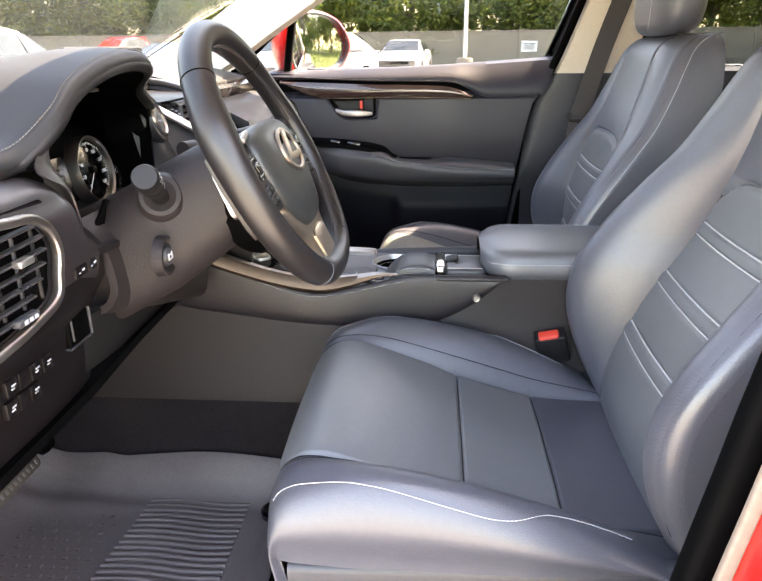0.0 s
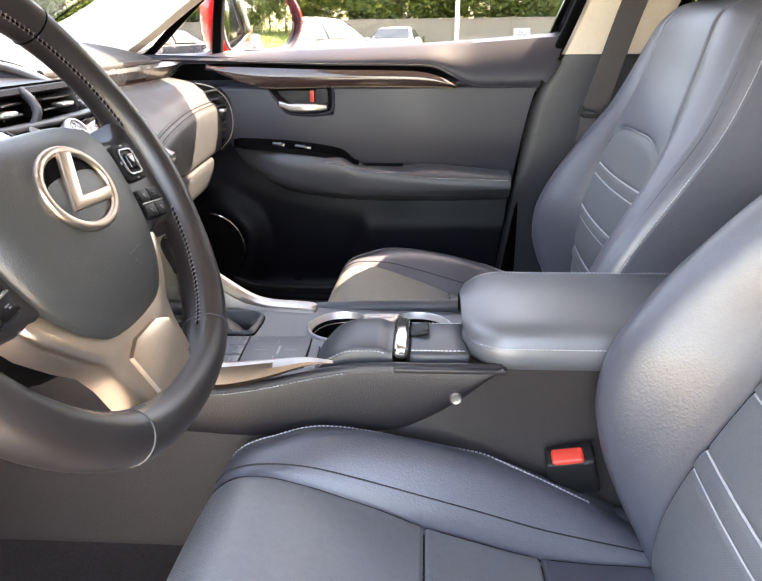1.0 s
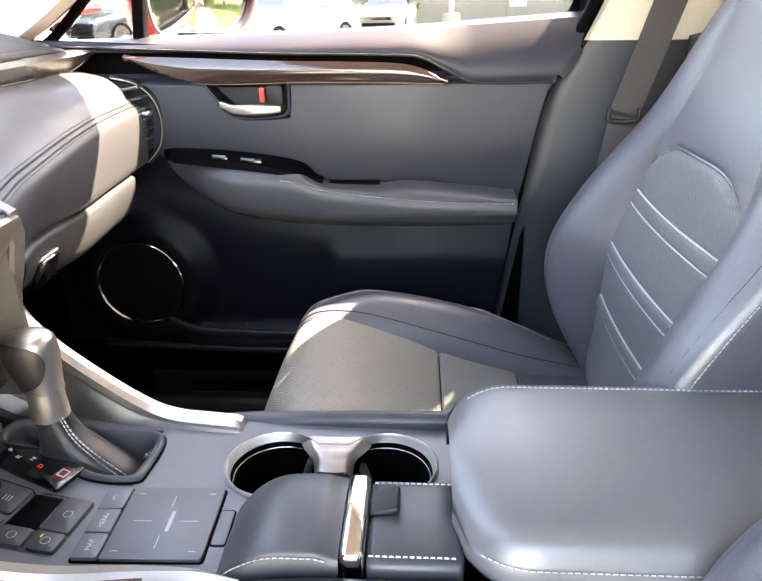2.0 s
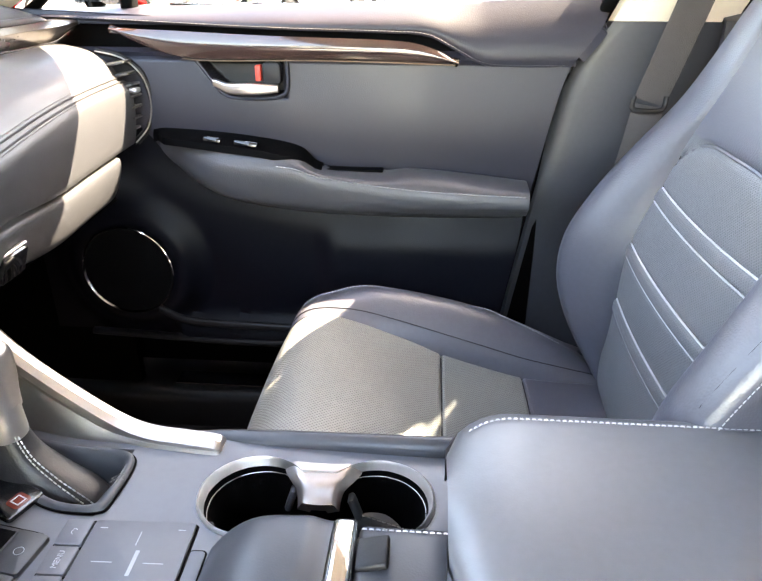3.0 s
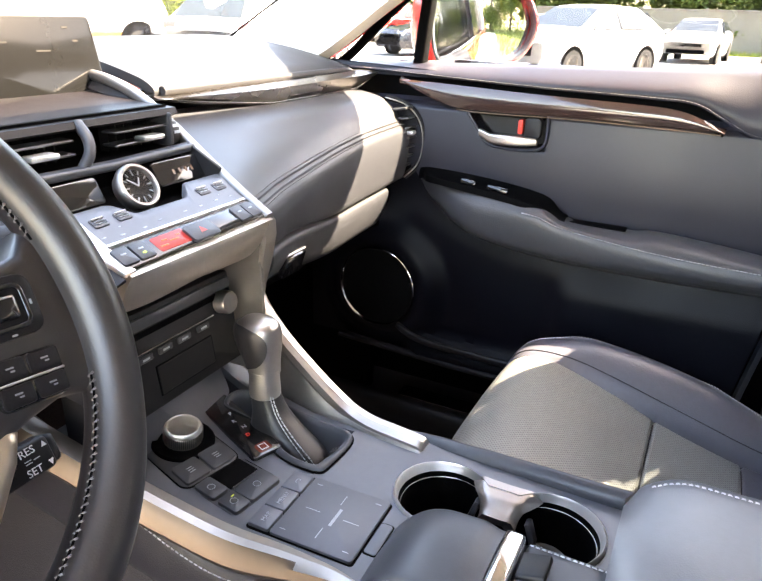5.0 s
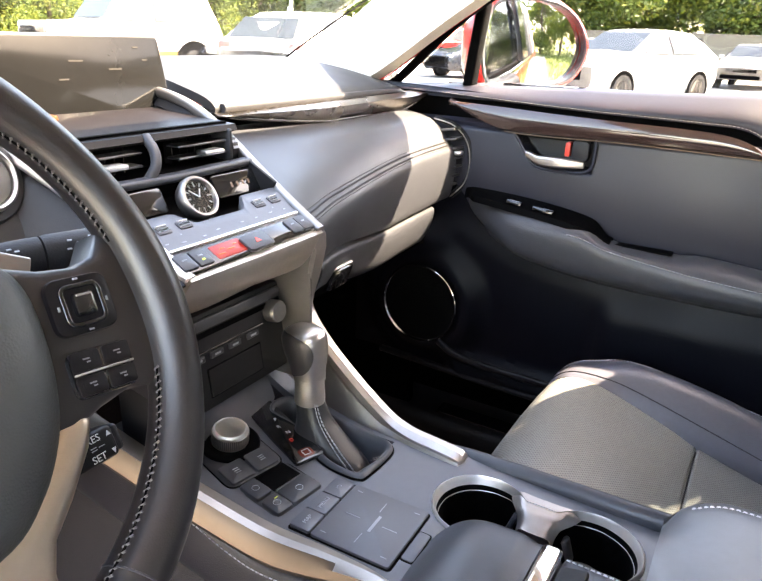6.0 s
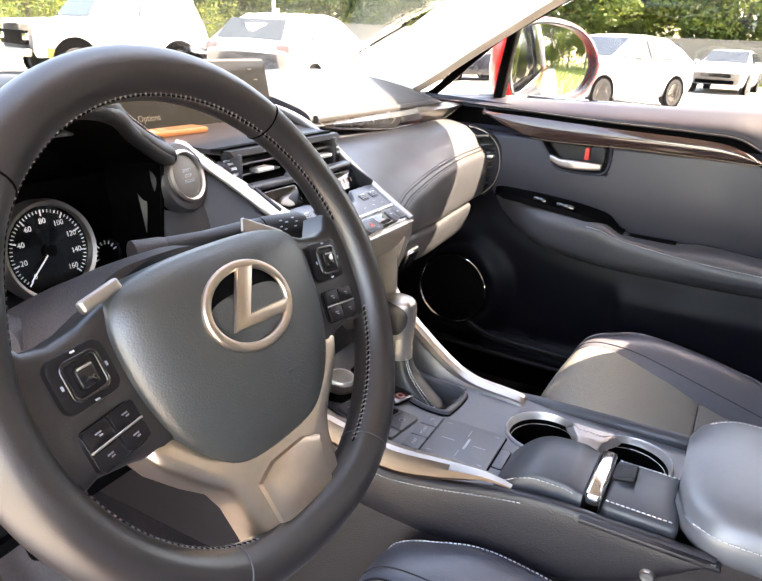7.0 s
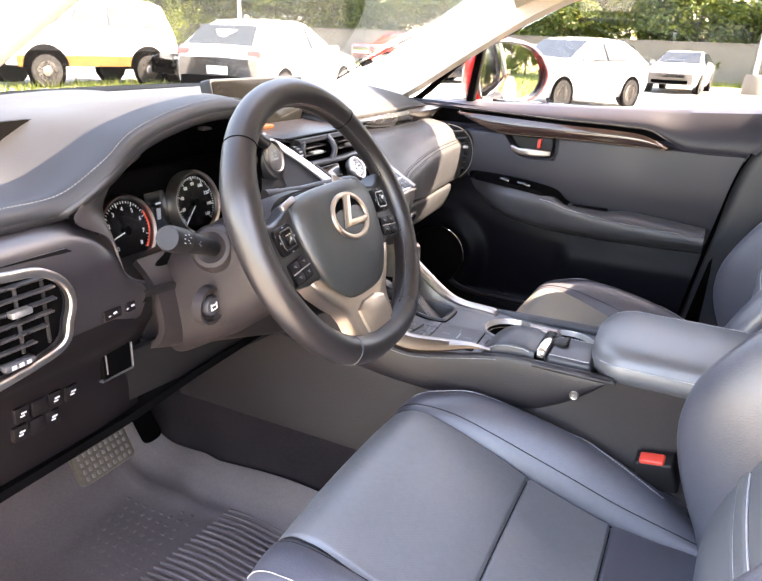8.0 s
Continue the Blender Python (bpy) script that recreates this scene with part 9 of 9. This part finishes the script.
def car(name, label, stations, width, paint, wheels, wr, windows, lower=None, grille=True, group="parked cars"):
    """A parked car: nose towards -x, standing at the origin."""
    c = thing(name, label, "car", (0, 0, 0), group=group)
    body = part("body", car_body(stations, width), paint, c, angle=40)
    if lower:
        for sg in (1, -1):
            part("lower_side", rbox((lower[0], sg * (width / 2 + 0.004), lower[2]), (lower[1], 0.02, lower[3]), 0.008, 1), lower[4], c)
    for x in wheels:
        for sg in (1, -1):
            m = frame_at((x, sg * (width / 2 - 0.09), wr), (1, 0, 0), (0, 0, 1)) if sg < 0 else frame_at((x, sg * (width / 2 - 0.09), wr), (-1, 0, 0), (0, 0, 1))
            w = part("wheel", lathe([(wr * 0.62, -0.10), (wr * 0.95, -0.10), (wr, -0.06), (wr, 0.07), (wr * 0.94, 0.105), (wr * 0.64, 0.10)], 28, m), TYRE, c, "black tyre")
            part("rim", lathe([(wr * 0.64, 0.10), (wr * 0.60, 0.05), (wr * 0.30, 0.055), (wr * 0.22, 0.085), (0.01, 0.09)], 22, m), SATIN, w)
            part("wheel_arch", lathe([(wr * 1.22, 0.098), (wr * 1.02, 0.100), (wr * 1.0, 0.02)], 28, m), DARK, c)
    for pts in windows:
        part("window", quad_panel(pts), CAR_GLASS, c, smooth=False)
    return c


def side_windows(spec, width):
    """Side and end windows from (x0, x1, x2, x3, z0, z1, y0, y1) rows on both sides."""
    out = []
    for x0, x1, x2, x3, z0, z1, y0, y1 in spec:
        for sg in (1, -1):
            out.append([(x0, sg * y0, z0), (x1, sg * y0, z0), (x2, sg * y1, z1), (x3, sg * y1, z1)])
    return out


# pale old off-roader with a tan lower side
W = 1.95
suv = car("old_off_roader", "old white off-roader with tan lower sides", [(-2.3, 0.62, 1.16, 1.18, 0.92, 0.9), (-2.26, 0.5, 1.26, 1.29, 0.98, 0.92), (-1.2, 0.47, 1.3, 1.34, 1, 0.92), (-0.98, 0.46, 1.31, 1.38, 1, 0.9), (-0.62, 0.46, 1.32, 1.86, 1, 0.82), (-0.42, 0.46, 1.32, 1.95, 1, 0.82), (0.4, 0.46, 1.32, 2.02, 1, 0.82), (1.5, 0.46, 1.32, 2.0, 1, 0.82), (1.8, 0.46, 1.3, 1.92, 1, 0.81), (2.02, 0.47, 1.24, 1.44, 0.99, 0.88), (2.1, 0.5, 1.08, 1.12, 0.97, 0.92)], W, WHITE_PAINT, (-1.42, 1.22), 0.37,
           side_windows([(-0.78, 0.10, 0.05, -0.50, 1.38, 1.84, 0.975, 0.865), (0.22, 1.62, 1.50, 0.24, 1.38, 1.84, 0.978, 0.868)], W) + [[(-0.99, -0.80, 1.42), (-0.99, 0.80, 1.42), (-0.66, 0.72, 1.84), (-0.66, -0.72, 1.84)]], lower=(-0.05, 4.0, 0.585, 0.25, BROWN_PAINT))
for x in (-1.42, 1.22):
    for sg in (1, -1):
        part("wheel_opening", prism([(0.53 * math.cos(radians(a)), 0.50 * math.sin(radians(a))) for a in range(0, 181, 15)][::-sg], (x, sg * (W / 2 + 0.012), 0.46), (1, 0, 0), (0, 0, 1), 0.006 * -sg), DARK, suv)
        part("wheel_face", lathe([(0.23, 0.0), (0.35, 0.0), (0.37, -0.03)], 28, frame_at((x, sg * (W / 2 + 0.034), 0.37), (-sg, 0, 0), (0, 0, 1))), TYRE, suv)
        part("wheel_disc", lathe([(0.23, 0.0), (0.21, -0.012), (0.12, -0.008), (0.09, 0.02), (0.01, 0.024)], 24, frame_at((x, sg * (W / 2 + 0.034), 0.37), (-sg, 0, 0), (0, 0, 1))), SATIN, suv)
part("grille", rbox((-2.36, 0, 0.90), (0.05, 1.5, 0.30), 0.01), DARK, suv)
for sg in (1, -1):
    part("headlight", rbox((-2.38, sg * 0.70, 0.92), (0.04, 0.30, 0.14), 0.02), CHROME, suv)
part("front_bumper", rbox((-2.45, 0, 0.60), (0.16, 1.9, 0.16), 0.03), SATIN, suv)
part("rear_bumper", rbox((2.28, 0, 0.60), (0.14, 1.9, 0.16), 0.03), SATIN, suv)
part("differential", rbox((1.22, 0, 0.42), (0.25, 1.5, 0.14), 0.05), DARK, suv)
suv.matrix_basis = Matrix.Translation((-14.36, 12.87, 0)) @ Matrix.Rotation(1.329, 4, "Z")

# white hatchback seen from behind
W = 1.80
HATCH = [(-2.10, 0.35, 0.72, 0.74, 0.86, 0.80), (-1.98, 0.25, 0.82, 0.86, 0.96, 0.86), (-1.1, 0.22, 0.95, 0.99, 1.0, 0.86), (-0.85, 0.22, 0.98, 1.05, 1.0, 0.84), (-0.1, 0.22, 1.0, 1.46, 1.0, 0.70), (0.3, 0.22, 1.0, 1.50, 1.0, 0.70), (1.2, 0.22, 1.02, 1.46, 1.0, 0.70), (1.75, 0.24, 1.02, 1.28, 0.98, 0.72), (2.02, 0.28, 0.98, 1.02, 0.94, 0.80), (2.10, 0.34, 0.80, 0.82, 0.90, 0.82)]
HWIN = side_windows([(-0.72, 0.20, 0.18, -0.08, 1.02, 1.40, 0.895, 0.685), (0.26, 1.35, 1.10, 0.26, 1.03, 1.40, 0.895, 0.68)], W) + [[(2.0, -0.66, 1.04), (2.0, 0.66, 1.04), (1.66, 0.56, 1.36), (1.66, -0.56, 1.36)], [(-0.88, -0.70, 1.04), (-0.88, 0.70, 1.04), (-0.22, 0.60, 1.42), (-0.22, -0.60, 1.42)]]
hat = car("hatchback", "white hatchback seen from behind", HATCH, W, WHITE_PAINT, (-1.28, 1.30), 0.31, HWIN)
for sg in (1, -1):
    part("tail_light", rbox((2.02, sg * 0.72, 0.90), (0.12, 0.26, 0.13), 0.03), material("tail_lens", (0.30, 0.10, 0.09), rough=0.2), hat)
    part("door_mirror", rbox((-0.62, sg * 0.98, 1.02), (0.12, 0.18, 0.12), 0.04), WHITE_PAINT, hat)
part("number_plate", rbox((2.11, 0, 0.62), (0.02, 0.42, 0.14), 0.005), WHITE_PRINT, hat)
part("rear_bumper", rbox((2.07, 0, 0.42), (0.12, 1.55, 0.20), 0.04), DARK, hat)
part("roof_fin", rbox((1.1, 0, 1.52), (0.14, 0.03, 0.07), 0.012), WHITE_PAINT, hat)
hat.matrix_basis = Matrix.Translation((-8.75, 13.2, 0)) @ Matrix.Rotation(radians(275), 4, "Z") @ Matrix.Scale(1.1, 4)

# white sedans facing the camera
SEDAN = [(-2.30, 0.32, 0.66, 0.68, 0.84, 0.80), (-2.18, 0.24, 0.78, 0.82, 0.95, 0.86), (-1.1, 0.20, 0.92, 0.97, 1.0, 0.86), (-0.85, 0.20, 0.95, 1.02, 1.0, 0.84), (-0.15, 0.20, 0.97, 1.40, 1.0, 0.70), (0.3, 0.20, 0.97, 1.44, 1.0, 0.70), (0.9, 0.20, 0.98, 1.40, 1.0, 0.70), (1.5, 0.22, 0.98, 1.10, 1.0, 0.80), (2.15, 0.26, 0.95, 0.99, 0.96, 0.84), (2.30, 0.34, 0.78, 0.80, 0.90, 0.84)]
SWIN = side_windows([(-0.72, 0.18, 0.16, -0.12, 0.99, 1.35, 0.895, 0.685), (0.24, 1.25, 0.86, 0.24, 1.0, 1.35, 0.895, 0.685)], 1.80) + [[(-0.90, -0.70, 1.02), (-0.90, 0.70, 1.02), (-0.24, 0.60, 1.38), (-0.24, -0.60, 1.38)], [(1.48, -0.66, 1.08), (1.48, 0.66, 1.08), (1.0, 0.58, 1.36), (1.0, -0.58, 1.36)]]


def sedan(paint, label, x, y, deg, sc=1.0):
    c = car("sedan", label, SEDAN, 1.80, paint, (-1.42, 1.35), 0.31, SWIN)
    part("grille", rbox((-2.27, 0, 0.60), (0.06, 1.0, 0.16), 0.03), DARK, c)
    part("lower_grille", rbox((-2.30, 0, 0.40), (0.06, 1.2, 0.12), 0.03), DARK, c)
    for sg in (1, -1):
        part("headlight", rbox((-2.20, sg * 0.66, 0.70), (0.14, 0.36, 0.10), 0.03), CHROME, c)
        part("door_mirror", rbox((-0.62, sg * 0.98, 1.00), (0.12, 0.18, 0.12), 0.04), paint, c)
    c.matrix_basis = Matrix.Translation((x, y, 0)) @ Matrix.Rotation(radians(deg), 4, "Z")
    return c


sedan(WHITE_PAINT, "white sedan parked facing the camera, by the wall", -1.2, 28.6, 84)
tall = car("crossover", "tall white crossover parked nose out", HATCH, 1.80, WHITE_PAINT, (-1.28, 1.30), 0.31, HWIN)
for sg in (1, -1):
    part("door_mirror", rbox((-0.62, sg * 0.98, 1.02), (0.12, 0.18, 0.12), 0.04), WHITE_PAINT, tall)
    part("headlight", rbox((-2.02, sg * 0.62, 0.72), (0.14, 0.34, 0.12), 0.03), CHROME, tall)
part("grille", rbox((-2.08, 0, 0.58), (0.06, 1.0, 0.22), 0.03), DARK, tall)
tall.matrix_basis = Matrix.Translation((-3.35, 18.2, 0)) @ Matrix.Rotation(radians(64), 4, "Z") @ Matrix.Scale(1.08, 4)
sedan(WHITE_PAINT, "white sedan parked behind the nearer white one", -5.6, 24.5, 72)
sedan(WHITE_PAINT, "white sedan parked in the sun beyond the rear window", 9.5, 13.5, 95)
sedan(DARK_PAINT, "dark sedan parked next to the off-roader", -11.9, 15.9, 72)
sedan(DARK_PAINT, "dark sedan in the shade of the hedge", -9.2, 24.0, 60)

# red pickup far off
PICK = [(-2.6, 0.5, 0.98, 1.0, 0.9, 0.86), (-2.5, 0.42, 1.08, 1.12, 0.98, 0.88), (-1.3, 0.42, 1.12, 1.18, 1.0, 0.88), (-0.6, 0.42, 1.14, 1.72, 1.0, 0.76), (0.5, 0.42, 1.14, 1.74, 1.0, 0.76), (0.75, 0.42, 1.14, 1.16, 1.0, 0.9), (2.6, 0.45, 1.12, 1.14, 1.0, 0.92)]
pk = car("pickup", "red pickup truck far off in the car park", PICK, 1.95, RED_PAINT, (-1.6, 1.6), 0.38, side_windows([(-0.95, 0.45, 0.38, -0.55, 1.16, 1.64, 0.96, 0.79)], 1.95) + [[(-1.1, -0.8, 1.20), (-1.1, 0.8, 1.20), (-0.66, 0.70, 1.68), (-0.66, -0.70, 1.68)]])
part("grille", rbox((-2.6, 0, 0.85), (0.06, 1.4, 0.30), 0.02), CHROME, pk)
pk.matrix_basis = Matrix.Translation((-14.9, 33.6, 0)) @ Matrix.Rotation(radians(60), 4, "Z")
